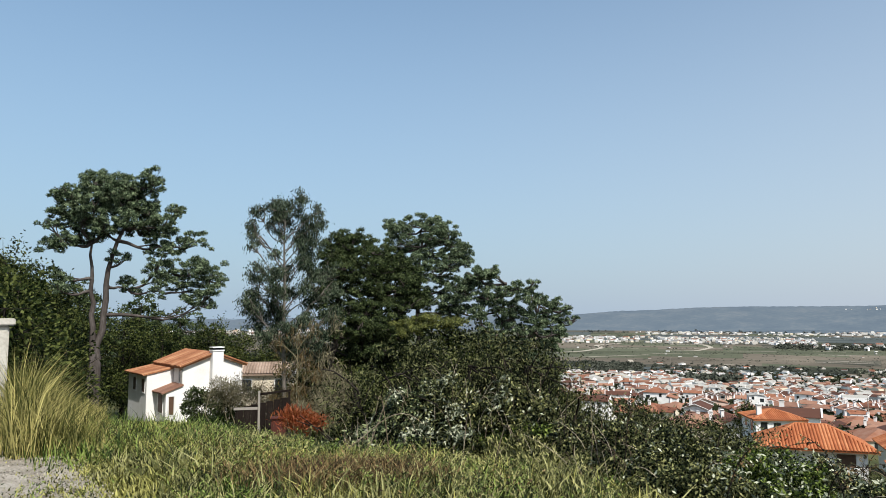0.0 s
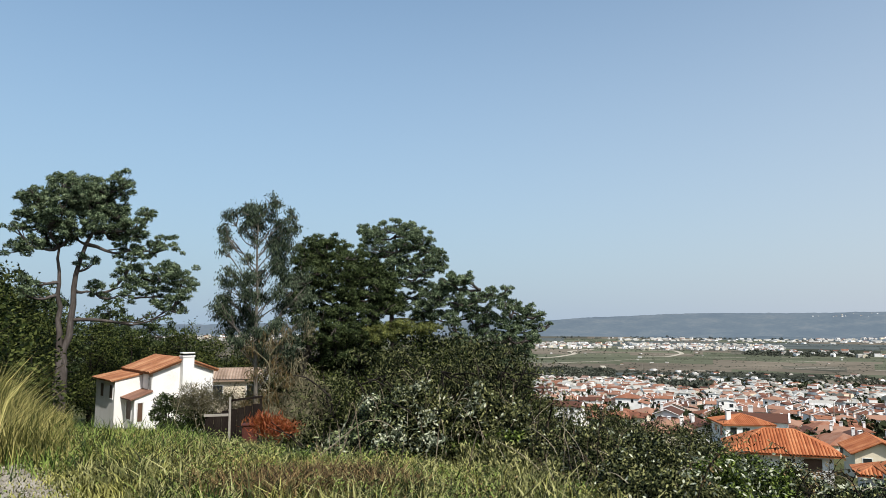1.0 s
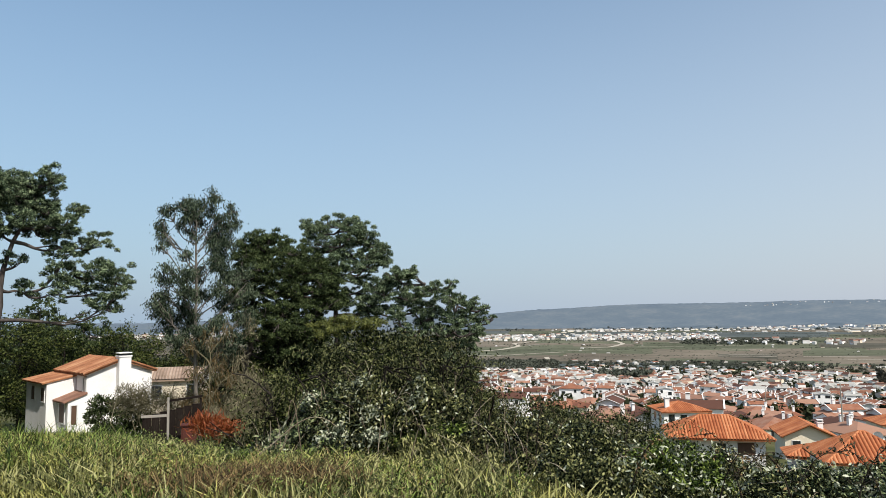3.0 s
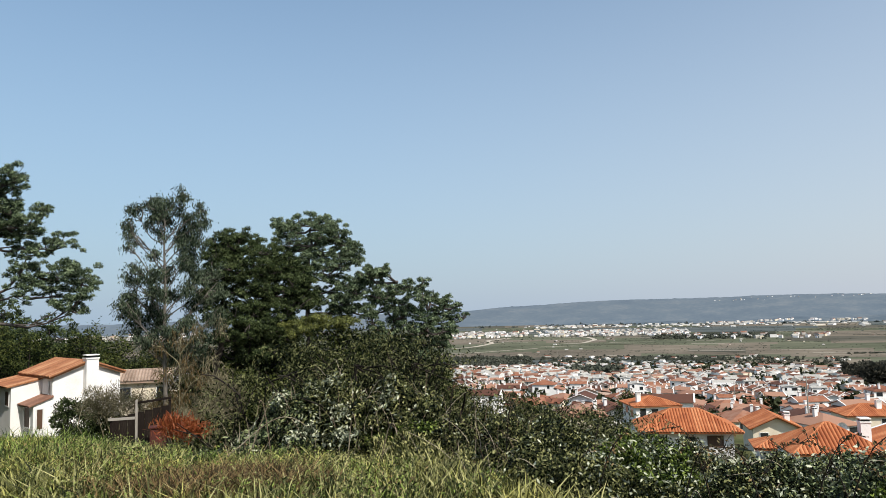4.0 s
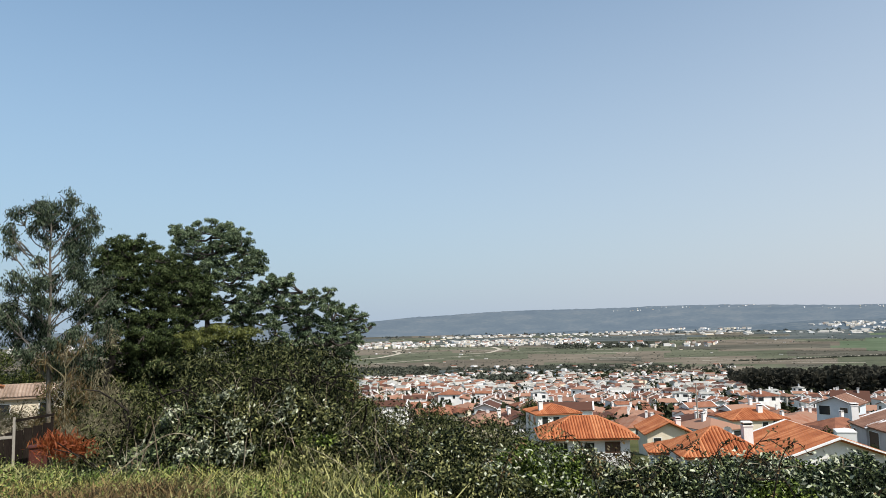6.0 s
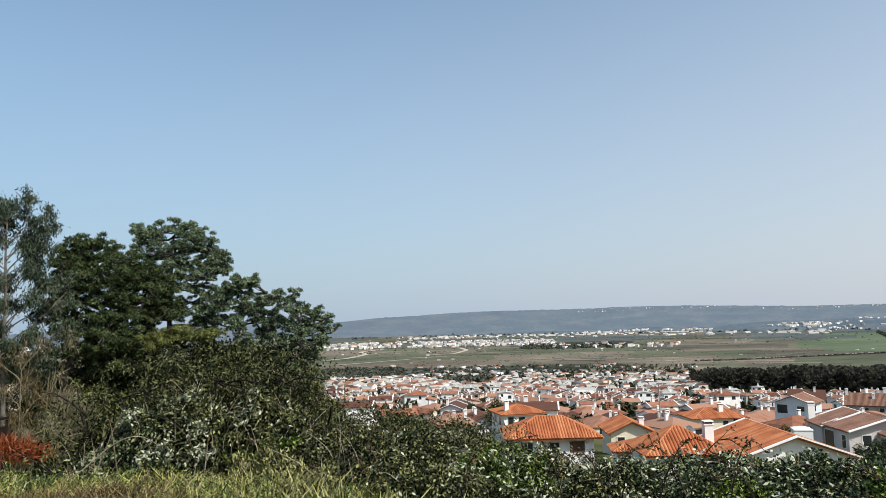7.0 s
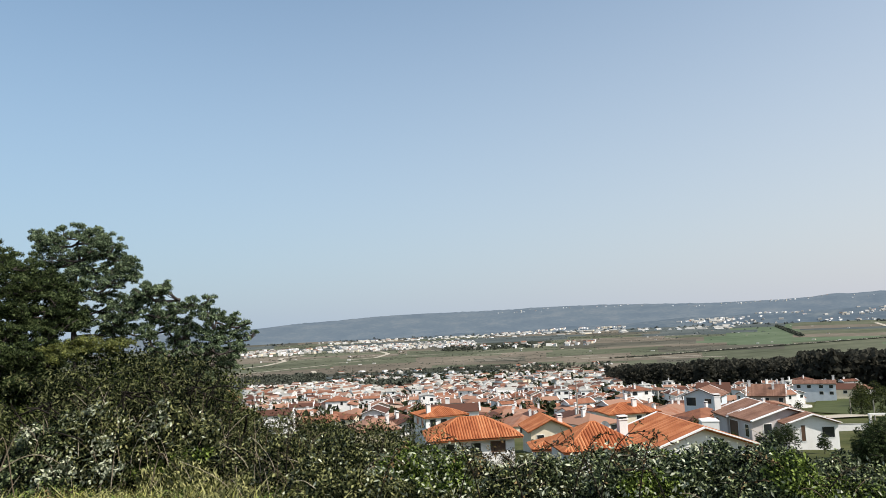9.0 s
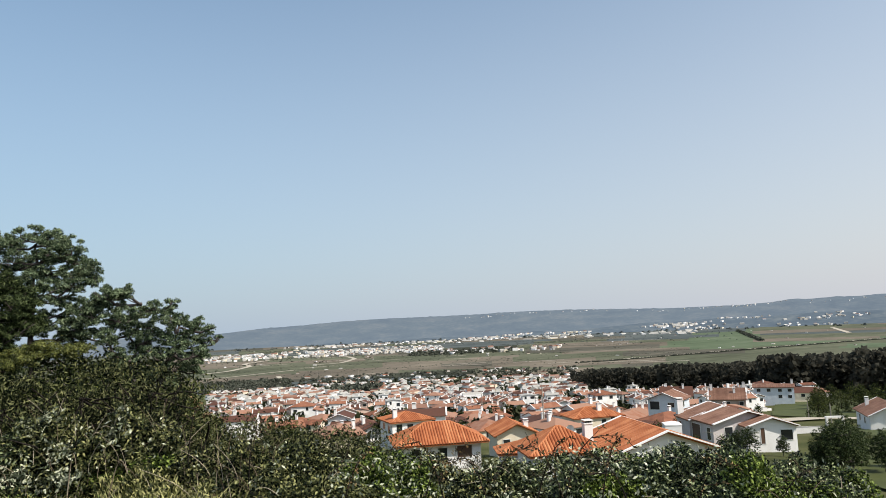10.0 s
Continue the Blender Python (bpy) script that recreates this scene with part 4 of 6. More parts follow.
house("small white flat-topped outbuilding", 70.7, 70.9, -12.9, 55, 2.4, 2.2, 0.3, "hip", M_RENDER, M_RENDER, over=0.05, tiled=False)
# town of repeated houses, each placed on its own plot
PROTOS = []
SPECS = [
    ("white house with a terracotta hipped roof", 10, 8.5, 1.5, "hip", M_RENDER, M_TILEFLAT, 1),
    ("white house with a terracotta gable roof", 10, 8.5, 1.5, "gable", M_RENDER, M_TILEFLAT, 1),
    ("two-storey white house with a terracotta roof", 8, 7, 1.2, "gable", M_RENDER, M_TILEFLAT, 2),
    ("cream house with a terracotta hipped roof", 11, 9, 1.7, "hip", M_CREAM, M_TILEFLAT, 1),
    ("tall white house with a hipped roof", 9, 8, 1.4, "hip", M_RENDER, M_TILEFLAT, 3),
    ("white house with an old brown roof", 8, 7, 1.2, "gable", M_RENDER, M_TILEOLD, 2),
    ("pink house with a terracotta roof", 8, 7, 1.3, "gable", M_PINK, M_TILEFLAT, 2),
    ("white house with broad white verges", 10, 6.5, 1.2, "gable", M_RENDER, M_TILEFLAT, 2),
    ("grey house with a dark brown hipped roof", 9, 7, 1.2, "hip", M_CONCRETE, M_TILEOLD, 2),
    ("long low cream house with a terracotta roof", 13, 6, 1.1, "gable", M_CREAM, M_TILEFLAT, 1),
    ("tall narrow white house with a flat-pitched roof", 6.5, 6.5, 0.5, "gable", M_RENDER, M_CONCRETE, 3),
]


def town_house(spec, seed):
    """A house of the town: a main block, and by its seed a wing, a balcony, a terrace or a garage beside it."""
    label, W, D, H, roof, wall, tiles, storeys = spec
    g = random.Random(seed)
    wins = []
    for side, span in (("f", W), ("b", W), ("l", D), ("r", D)):
        wins.append((side, -0.27 * span, g.choice([0.2, 0.9, 1.0]), g.choice([1.1, 1.4, 1.9]), g.choice([1.1, 1.3])))
        if side in "fl":
            wins.append((side, 0.22 * span, 1.0, g.choice([0.9, 1.3]), 1.2))
        if storeys >= 2 and side in "fl":
            wins.append((side, g.uniform(-0.2, 0.2) * span, 2.9, g.choice([1.4, 2.2]), 1.2))
    he = {1: 3.0, 2: 5.6, 3: 8.2}[storeys]
    spot = [(W * g.uniform(-0.3, 0.3), D * g.uniform(-0.3, 0.3), g.uniform(0.5, 0.9), 0.6, g.uniform(0.7, 1.5)) for _ in range(g.choice([1, 1, 2]))]
    th = house(label, 0, 0, he, 0, W, D, H, roof, wall, tiles, 0.4, spot, wins, zg=0.0, tiled=False,
               rake=M_RENDER if "verges" in label or roof == "gable" and storeys == 2 else None, group="houses of the town")
    x, y = W / 2 - 0.4, D / 2 - 0.4
    sx = g.choice([-1, 1])
    if seed % 3 != 1:
        # a lower wing under its own lean-to roof
        w, d, h = g.uniform(2.5, 4.5), D * g.uniform(0.5, 0.8), he - g.uniform(0.8, 2.4)
        a, b = sorted((sx * x, sx * (x + w)))
        part("wing_wall", Mix().box(a, -y, -1, b, -y + d, max(h, 2.3)).mesh("wing_wall", wall), th)
        e0, e1 = (a - 0.25, b) if sx < 0 else (a, b + 0.25)
        za, zb = (max(h, 2.3) + 0.05, max(h, 2.3) + 0.9) if sx < 0 else (max(h, 2.3) + 0.9, max(h, 2.3) + 0.05)
        part("wing_roof", Mix().plate([(e0, -y - 0.25, za), (e1, -y - 0.25, zb), (e1, -y + d + 0.25, zb), (e0, -y + d + 0.25, za)], 0.14).mesh("wing_roof", tiles), th)
    if storeys >= 2:
        # balcony with its parapet, and the dark door behind it
        fx = g.uniform(-0.25, 0.1) * W
        z = he - 2.75
        for fy, q in ((-y, -1), (y, 1)):
            lo, hi = sorted((fy, fy + q * 1.2))
            part("balcony", Mix().box(fx - 1.7, lo, z - 0.15, fx + 1.7, hi, z).box(fx - 1.7, min(fy + q * 1.1, fy + q * 1.2), z, fx + 1.7, max(fy + q * 1.1, fy + q * 1.2), z + 0.85).mesh("balcony", M_RENDER), th)
    if seed % 3 == 1:
        # walled terrace in front
        part("terrace", Mix().box(-x, -y - 3.2, -1.2, x * 0.4, -y - 3.0, 1.0).box(-x, -y - 3.0, -1.2, -x + 0.2, -y, 1.0).box(x * 0.4 - 0.2, -y - 3.0, -1.2, x * 0.4, -y, 1.0).mesh("terrace", M_RENDER), th)
    return th


town = np.random.default_rng(7)
placed = [(37, 72), (40, 54), (46, 50), (53, 83), (53, 116), (100, 123), (130, 131), (83, 67), (82, 72), (85, 77), (99, 90), (141, 85), (193, 168), (235, 232), (276, 215), (290, 211)]
spots = []
tries = 0
while len(spots) < 270 and tries < 40000:
    tries += 1
    az = town.uniform(9.5, 62)
    r = math.sqrt(town.uniform(130 ** 2, 500 ** 2))
    if az < 18 and r < 190 or az > 40 and r < 160 or az > 46 and r < 205 or az > 50.5 and r < 430 or az > 55 or 28 < az < 36 and r < 165:
        continue
    x, y = polar(az, r)
    gap = 12.0 + r * 0.006
    if any((x - a) ** 2 + (y - b) ** 2 < gap * gap for a, b in placed):
        continue
    placed.append((x, y))
    spots.append((x, y, r))
spots.sort(key=lambda s: s[2])
for i, (x, y, r) in enumerate(spots):
    k = int(town.choice(11, p=[0.12, 0.16, 0.13, 0.1, 0.05, 0.1, 0.06, 0.1, 0.07, 0.06, 0.05]))
    if r < 270:
        k = (0, 1, 3, 9, 1, 3, 7)[int(town.integers(7))]
    k = k * 2 + int(town.integers(2))
    yaw = town.choice([0, 90]) + town.normal(-18, 14)
    z = min(ground_at(x + a, y + b) for a in (-4, 4) for b in (-4, 4)) + 0.2
    while len(PROTOS) <= k:
        PROTOS.append(None)
    if PROTOS[k] is None:
        PROTOS[k] = town_house(SPECS[k // 2], k)
        PROTOS[k].location, PROTOS[k].rotation_euler = (x, y, z), (0, 0, radians(yaw))
    else:
        copy_thing(PROTOS[k], pose(x, y, z, 0, 0, yaw))
# white garden walls between the plots
for i, (x, y, r) in enumerate(spots[:110:2]):
    yaw = math.degrees(math.atan2(x, y))
    wx, wy = x - 7.5 * math.sin(radians(yaw)), y - 7.5 * math.cos(radians(yaw))
    L = town.uniform(4, 9)
    gw = thing("plot_wall", "low white rendered wall round a house plot", "wall", (wx, wy, ground_at(wx, wy)), -yaw + town.normal(0, 20), group="garden walls of the town")
    part("wall", Mix().box(-L, -0.1, -0.8, L, 0.1, 1.3).mesh("wall", M_RENDER), gw)
    part("coping", Mix().box(-L - 0.04, -0.14, 1.3, L + 0.04, 0.14, 1.37).mesh("coping", M_CONCRETE), gw)

# ---- trees ----


def limb_line(p, q, g, sag=0.12, n=6):
    """A crooked branch from p to q."""
    p, q = np.array(p, float), np.array(q, float)
    t = np.linspace(0, 1, n)[:, None]
    L = np.linalg.norm(q - p)
    line = p + (q - p) * t
    line[:, 2] += (np.sin(t[:, 0] * np.pi) * -sag * L * 0.5)
    line[1:-1] += g.normal(0, 0.075 * L, (n - 2, 3))
    line[1:-1] = (line[:-2] + 2 * line[1:-1] + line[2:]) / 4
    return line


def pine(label, x, y, height, pads, seed, needles=M_PINE, trunks=((0, 0, 0, 1.0),), trunk_r=0.24, flat=0.62, density=1.0, dead=(), bark=M_PINEBARK, name="pine_tree",
         yaw=0.0, puff=(0.15, 0.3), limb_r=1.0, bend=1.3, fill=1.0, coarse=1.0, spread=0.72):
    """A pine: crooked trunks, limbs to each pad of needles. pads: (x, y, z above the base, radius)."""
    g = np.random.default_rng(seed)
    z0 = ground_at(x, y) - 0.2
    th = thing(name, label, "tree", (x, y, z0), yaw)
    wood, twigs = [], []
    lines = []
    for bx, by, tx, frac in trunks:
        n = 17
        t = np.linspace(0, 1, n)
        top = height * frac
        line = np.stack([bx + (tx - bx) * t ** bend + g.normal(0, 0.06, n) * (t > 0), by + g.normal(0, 0.06, n), t * top], 1)
        wood.append(tube(line, trunk_r * (1 - 0.8 * t), 8))
        lines.append(line)
    PC_, PR_ = [], []
    grown = np.concatenate([l[2:] for l in lines])
    grown = np.concatenate([grown, (grown[:-1] + grown[1:]) / 2]) if len(lines) == 1 else grown
    steps = np.zeros(len(grown))
    for i, (px, py, pz, pr) in enumerate(sorted(pads, key=lambda p: min(math.hypot(p[0] - l[-1, 0], p[1]) for l in lines))):
        c, first = np.array([px, py, pz]), len(PC_)
        # a limb leaves the nearest wood that lies lower: a stem, or a limb already grown
        gap_ = np.linalg.norm((grown - c) * [1, 1, 1.15], axis=1) + np.where(grown[:, 2] > pz + 0.1, 3.0, 0.0) + 0.35 * steps
        at_ = int(np.argmin(gap_))
        bl = limb_line(grown[at_], c - [0, 0, pr * 0.2], g, 0.2)
        grown, steps = np.concatenate([grown, bl[2:]]), np.concatenate([steps, np.full(len(bl) - 2, steps[at_] + 1.0)])
        r0 = (0.03 + 0.03 * pr + 0.035 / (1 + steps[at_])) * limb_r
        part("limb", mesh_of("limb", *tube(bl, np.linspace(r0, 0.025, len(bl)), 5), bark, smooth=True), th)
        for _ in range(int(3 + 4 * pr)):
            e = c + rand_dirs(g, 1)[0] * pr * g.uniform(0.55, 0.95) * [1, 1, flat]
            sl = limb_line(bl[g.integers(2, 6)], e, g, 0.05, 4)
            twigs.append(tube(sl, np.linspace(0.035, 0.012, 4), 4))
        # clumps that keep clear of one another, so that each stays a rounded tuft
        for _ in range(int((8 + 30 * pr ** 2) * density)):
            sd = rand_dirs(g, 1)[0]
            reach = g.uniform(1.15, 1.5) if g.random() < 0.16 else 1.0
            q = c + sd * (reach * pr * g.uniform(0.15, 1.0) ** 0.4) * np.array([1, 1, flat])
            rq = g.uniform(*puff)
            if all((q[0] - o[0]) ** 2 + (q[1] - o[1]) ** 2 + (q[2] - o[2]) ** 2 > (spread * (rq + ro)) ** 2 for o, ro in zip(PC_[first:], PR_[first:])):
                PC_.append(q)
                PR_.append(rq)
    PC_, PR_ = np.array(PC_), np.array(PR_)
    part("trunk", mesh_of("trunk", *join(wood), bark, smooth=True), th)
    part("twig_mass", mesh_of("twig_mass", *join(twigs), bark), th)["kind"] = "stuff"
    part("crown", mesh_of("crown", *puffs(g, PC_, PR_, fill, coarse), needles), th)
    for dx, dy, dz, dr in dead:
        n = int(11 * dr ** 1.6)
        d = rand_dirs(g, n)
        part("dead_branch", mesh_of("dead_branch", *puffs(g, np.array([dx, dy, dz]) + d * dr * g.uniform(0.2, 1, n)[:, None] * [1, 1, 0.3], g.uniform(0.2, 0.36, n)), M_YELLOWPINE), th, "yellowing needles with sunlight in their colour")
    return th


def leafy(label, x, y, pads, seed, mat, leaf=(0.12, 0.05), per=520, trunk=None, bark=M_PALEBARK, name="tree", droop=0.0, category="tree", z0=None, lump_k=2.5, shell=0.45, twig_r=0.012, yaw=0.0, tuft=0.0):
    """A broad-leaved tree or shrub of leaf pads on branches. pads: (x, y, z, radius, flatness)."""
    g = np.random.default_rng(seed)
    z0 = ground_at(x, y) - 0.1 if z0 is None else z0
    th = thing(name, label, category, (x, y, z0), yaw)
    twigs = []
    tl = None
    if trunk:
        n = 8
        t = np.linspace(0, 1, n)
        tl = np.stack([trunk[0] * t + g.normal(0, 0.05, n) * t, trunk[1] * t + g.normal(0, 0.05, n) * t, t * trunk[2]], 1)
        part("trunk", mesh_of("trunk", *tube(tl, trunk[3] * (1 - 0.8 * t), 7), bark, smooth=True), th)
    P, A = [], []
    for i, (px, py, pz, pr, fl) in enumerate(pads):
        c = np.array([px, py, pz])
        if tl is not None:
            hz = np.clip(pz - 0.9 * math.hypot(px, py) - 0.3, 0.2 * trunk[2], trunk[2])
            st = np.array([np.interp(hz, tl[:, 2], tl[:, k]) for k in (0, 1)] + [hz])
        else:
            st = np.array([px * 0.3, py * 0.3, 0.0])
        bl = limb_line(st, c, g, 0.0)
        part("branch", mesh_of("branch", *tube(bl, np.linspace(0.02 + 0.02 * pr, twig_r, 6), 5), bark, smooth=True), th)
        for _ in range(int(5 + 4 * pr)):
            e = c + rand_dirs(g, 1)[0] * pr * 0.9 * [1, 1, fl]
            twigs.append(tube(limb_line(bl[g.integers(3, 6)], e, g, 0.0, 4), np.linspace(twig_r * 1.6, twig_r * 0.5, 4), 4))
        n = int(per * pr ** 2)
        d = rand_dirs(g, n)
        lump = 0.75 + 0.5 * np.array([noise.noise((*(v * lump_k + i * 5.0),)) for v in d])
        pos = c + d * (pr * lump * g.uniform(shell ** 2, 1.0, n) ** 0.5)[:, None] * [1, 1, fl]
        if tuft:
            mids = pos[:max(5, n // 55)]
            pos = mids[g.integers(0, len(mids), n)] + g.normal(0, 1, (n, 3)) * [tuft, tuft, tuft * 0.8]
        P.append(pos)
        A.append(d + np.array([0, 0, -droop]) + rand_dirs(g, n) * 0.8)
    P, A = np.concatenate(P), np.concatenate(A)
    keep = P[:, 2] > 0.03
    part("twig_mass", mesh_of("twig_mass", *join(twigs), bark), th)["kind"] = "stuff"
    part("crown", mesh_of("crown", *leaf_kites(g, P[keep], leaf[0], leaf[1], A[keep]), mat), th)
    return th


def layered(pads, depth, copies, seed, grow=1.2, drop=0.0):
    """Crown pads (across, above the foot, radius) set at several depths through a rounded crown."""
    g = random.Random(seed)
    mid = sum(p[0] for p in pads) / len(pads)
    half = max(abs(p[0] - mid) for p in pads) + 0.4
    out = []
    for x, z, r in pads:
        room = depth * math.sqrt(max(0.15, 1 - ((x - mid) / half) ** 2))
        for k in range(copies):
            y = room * (-0.9 + 1.8 * (k + g.random()) / copies)
            out.append((x + g.gauss(0, 0.12), y, z - drop + g.gauss(0, 0.08) - 0.1 * k, r * grow * (1.0 if k == 0 else g.uniform(0.75, 1.0))))
    return out


# crown pads in metres: across, above the foot, radius
LONE_CROWN = [(-0.6, 13.7, 0.63), (-0.2, 14.1, 0.34), (-2.0, 13.1, 0.56), (-2.0, 12.2, 0.48), (-1.4, 13.0, 0.7), (-0.5, 12.7, 0.77), (0.4, 13.2, 0.73), (1.4, 13.5, 0.63), (2.3, 13.9, 0.63),
    (1.9, 12.8, 0.7), (0.8, 12.5, 0.77), (-0.2, 12.0, 0.77), (-1.2, 11.8, 0.67), (1.1, 11.8, 0.63), (2.3, 12.3, 0.7), (3.7, 12.5, 0.39), (3.0, 11.7, 0.59), (2.1, 11.4, 0.49), (0.2, 13.8, 0.5), (0.9, 13.8, 0.45), (0.5, 12.9, 0.6), (0.2, 11.3, 0.5), (-2.4, 11.5, 0.4)]
LONE_LIMBS = [(-2.5, 10.2, 0.42), (-1.9, 10.4, 0.53), (-1.1, 10.5, 0.59), (-0.2, 10.7, 0.45), (2.9, 10.3, 0.63), (3.8, 10.5, 0.67), (4.7, 10.6, 0.56), (3.3, 9.9, 0.36), (2.6, 9.0, 0.67), (3.6, 8.9, 0.7),
    (4.6, 8.9, 0.73), (5.6, 8.9, 0.67), (6.2, 8.5, 0.31), (4.5, 8.1, 0.63), (5.3, 7.9, 0.49), (4.9, 7.3, 0.59), (5.6, 7.1, 0.35), (1.6, 8.0, 0.5), (2.7, 8.0, 0.5), (1.2, 9.6, 0.36), (-1.8, 8.5, 0.39), (-1.9, 7.9, 0.39)]
LONE = layered(LONE_CROWN, 1.8, 2, 1, 1.08, 0.35) + layered(LONE_LIMBS, 1.0, 1, 2, 1.3, 0.1)
DARK = layered([(1.9, 14.1, 0.4), (0.9, 13.9, 0.5), (0.3, 13.7, 0.5), (2.6, 13.5, 0.65), (1.3, 13.2, 0.79), (0.2, 12.9, 0.79), (3.4, 13.2, 0.57), (2.6, 12.3, 0.86), (1.2, 12.0, 0.86), (0.1, 11.9, 0.72), (3.7, 11.9, 0.79),
    (2.0, 11.0, 0.86), (0.7, 10.9, 0.86), (-0.2, 10.5, 0.72), (3.3, 10.8, 0.79), (1.2, 9.6, 0.86), (2.6, 9.6, 0.86), (0.3, 9.3, 0.72), (1.9, 8.5, 0.86), (3.2, 8.5, 0.79), (0.7, 8.2, 0.72), (2.0, 7.3, 0.9), (3.4, 7.2, 0.8), (4.4, 9.6, 0.8), (4.6, 11.0, 0.7), (4.6, 8.2, 0.8), (4.6, 12.4, 0.7), (5.2, 11.6, 0.8), (5.4, 10.2, 0.8)], 2.4, 3, 3, 0.95, 0.1)
TALL = layered([(-1.5, 16.0, 0.57), (-1.8, 16.4, 0.41), (-0.7, 16.3, 0.65), (0.4, 16.7, 0.65), (1.3, 16.3, 0.73), (0.8, 15.8, 0.81), (2.1, 15.6, 0.73), (2.6, 15.0, 0.65), (3.1, 14.6, 0.57), (3.2, 14.0, 0.49), (2.4, 14.0, 0.81),
    (1.4, 14.6, 0.89), (0.3, 15.1, 0.81), (-0.9, 15.1, 0.89), (-1.5, 14.3, 0.81), (0.0, 13.8, 0.98), (1.3, 13.2, 0.98), (-1.5, 13.1, 0.81), (-0.4, 12.7, 0.8), (2.2, 12.2, 0.9), (0.6, 11.6, 0.9), (3.2, 12.6, 0.6), (-0.8, 11.2, 0.9), (1.8, 10.8, 0.9), (-2.2, 11.8, 0.8), (-1.6, 10.0, 0.9), (0.4, 9.9, 0.9)], 2.2, 2, 4, 0.95)
LOW_TOP = [(-0.4, 13.9, 0.34), (-0.8, 13.4, 0.47), (-0.3, 13.3, 0.34), (-1.4, 13.4, 0.55), (-1.8, 13.0, 0.55), (-1.1, 12.7, 0.62), (-2.2, 12.2, 0.7), (-0.9, 11.9, 0.7), (-2.9, 12.5, 0.7), (-2.5, 11.4, 0.62), (-1.4, 11.1, 0.62), (-3.4, 11.6, 0.62)]
LOW_SIDE = [(1.0, 12.5, 0.47), (0.3, 12.3, 0.55), (-0.3, 11.9, 0.55), (2.0, 12.5, 0.39), (2.5, 11.9, 0.55), (1.7, 11.9, 0.62), (0.9, 11.4, 0.55), (3.3, 11.4, 0.55), (3.6, 11.7, 0.28), (4.1, 11.2, 0.28), (3.9, 10.5, 0.55),
    (2.9, 10.6, 0.62), (2.3, 10.0, 0.7), (3.2, 9.7, 0.62), (3.8, 9.7, 0.39), (1.7, 10.8, 0.62), (0.2, 10.3, 0.62), (-0.8, 10.0, 0.62), (1.5, 9.4, 0.55), (4.6, 10.6, 0.16), (0.6, 10.8, 0.5), (-0.1, 11.2, 0.5), (1.0, 10.2, 0.5), (0.2, 9.5, 0.55), (2.6, 9.1, 0.45), (1.0, 8.8, 0.5), (-0.7, 9.2, 0.55), (3.4, 8.9, 0.4), (2.0, 8.3, 0.5)]
LOW = layered(LOW_TOP, 1.6, 2, 5, 0.95) + layered(LOW_SIDE, 1.6, 2, 8, 0.9)
EUC_TOP = [(-0.5, 14.7, 0.52), (0.4, 14.8, 0.5), (-1.0, 14.5, 0.33), (-1.6, 14.0, 0.46), (-1.8, 13.4, 0.42), (-1.9, 12.9, 0.37), (-1.5, 12.4, 0.26), (-2.0, 12.3, 0.29), (-0.6, 14.1, 0.59), (0.4, 14.2, 0.46), (-0.1, 13.5, 0.59),
    (-0.9, 13.3, 0.39), (0.8, 13.7, 0.52), (1.8, 14.3, 0.39), (1.9, 13.7, 0.39), (1.4, 13.3, 0.52), (0.6, 12.9, 0.59), (-0.5, 12.8, 0.39), (1.5, 12.4, 0.59)]
EUC_LOW = [(0.7, 12.1, 0.59), (-0.6, 11.6, 0.33), (-1.5, 10.9, 0.33), (-1.6, 10.3, 0.52), (-1.8, 9.6, 0.52), (-1.9, 9.0, 0.52), (-1.4, 8.5, 0.59), (-0.7, 10.4, 0.59), (-0.7, 9.5, 0.59), (-0.8, 8.7, 0.59), (0.1, 10.6, 0.52),
    (0.7, 11.2, 0.52), (0.3, 9.5, 0.52), (1.2, 11.5, 0.52), (-1.5, 7.9, 0.52), (0.0, 8.5, 0.46), (-0.5, 7.8, 0.59), (0.4, 7.5, 0.65), (1.6, 10.4, 0.6), (1.5, 9.2, 0.6), (-0.6, 6.8, 0.6), (0.5, 6.4, 0.6), (2.2, 10.8, 0.5), (2.3, 9.6, 0.55), (2.2, 8.4, 0.55), (1.2, 8.0, 0.6), (1.6, 7.2, 0.6), (0.9, 9.9, 0.5), (-1.0, 7.2, 0.5), (1.4, 6.4, 0.6)]
EUC = [(*p, 1.0) for p in layered(EUC_TOP, 1.4, 1, 6, 1.15, 0.3) + layered(EUC_LOW, 1.4, 1, 7, 1.3, 0.2)]
DBUSH = [(-0.5, 0.1, 2.5, 0.64, 0.9), (0.3, 0.3, 2.3, 0.72, 0.9), (-0.8, 0.1, 2.0, 0.5, 0.9), (0.8, -0.5, 1.9, 0.64, 0.9), (-0.3, 0.0, 1.3, 0.75, 0.9), (0.6, -0.2, 1.2, 0.75, 0.9), (1.4, -0.3, 1.6, 0.55, 0.9), (1.6, -0.2, 1.0, 0.6, 0.9)]
SHRUB = [(-0.1, 0.1, 3.6, 0.73, 1.0), (-0.4, 0.2, 3.2, 0.87, 1.0), (0.3, 0.1, 3.3, 0.73, 1.0), (-0.6, -0.4, 4.0, 0.47, 1.0)]
pine("tall lone pine with two crooked stems and layered crown", -18.2, 37.8, 12.9, LONE, 101, trunks=((-0.3, 0, -0.5, 0.79), (-0.1, 0.1, 1.6, 0.99)), trunk_r=0.27, yaw=25.7, flat=0.75, density=1.25, limb_r=1.3, bend=3.1)
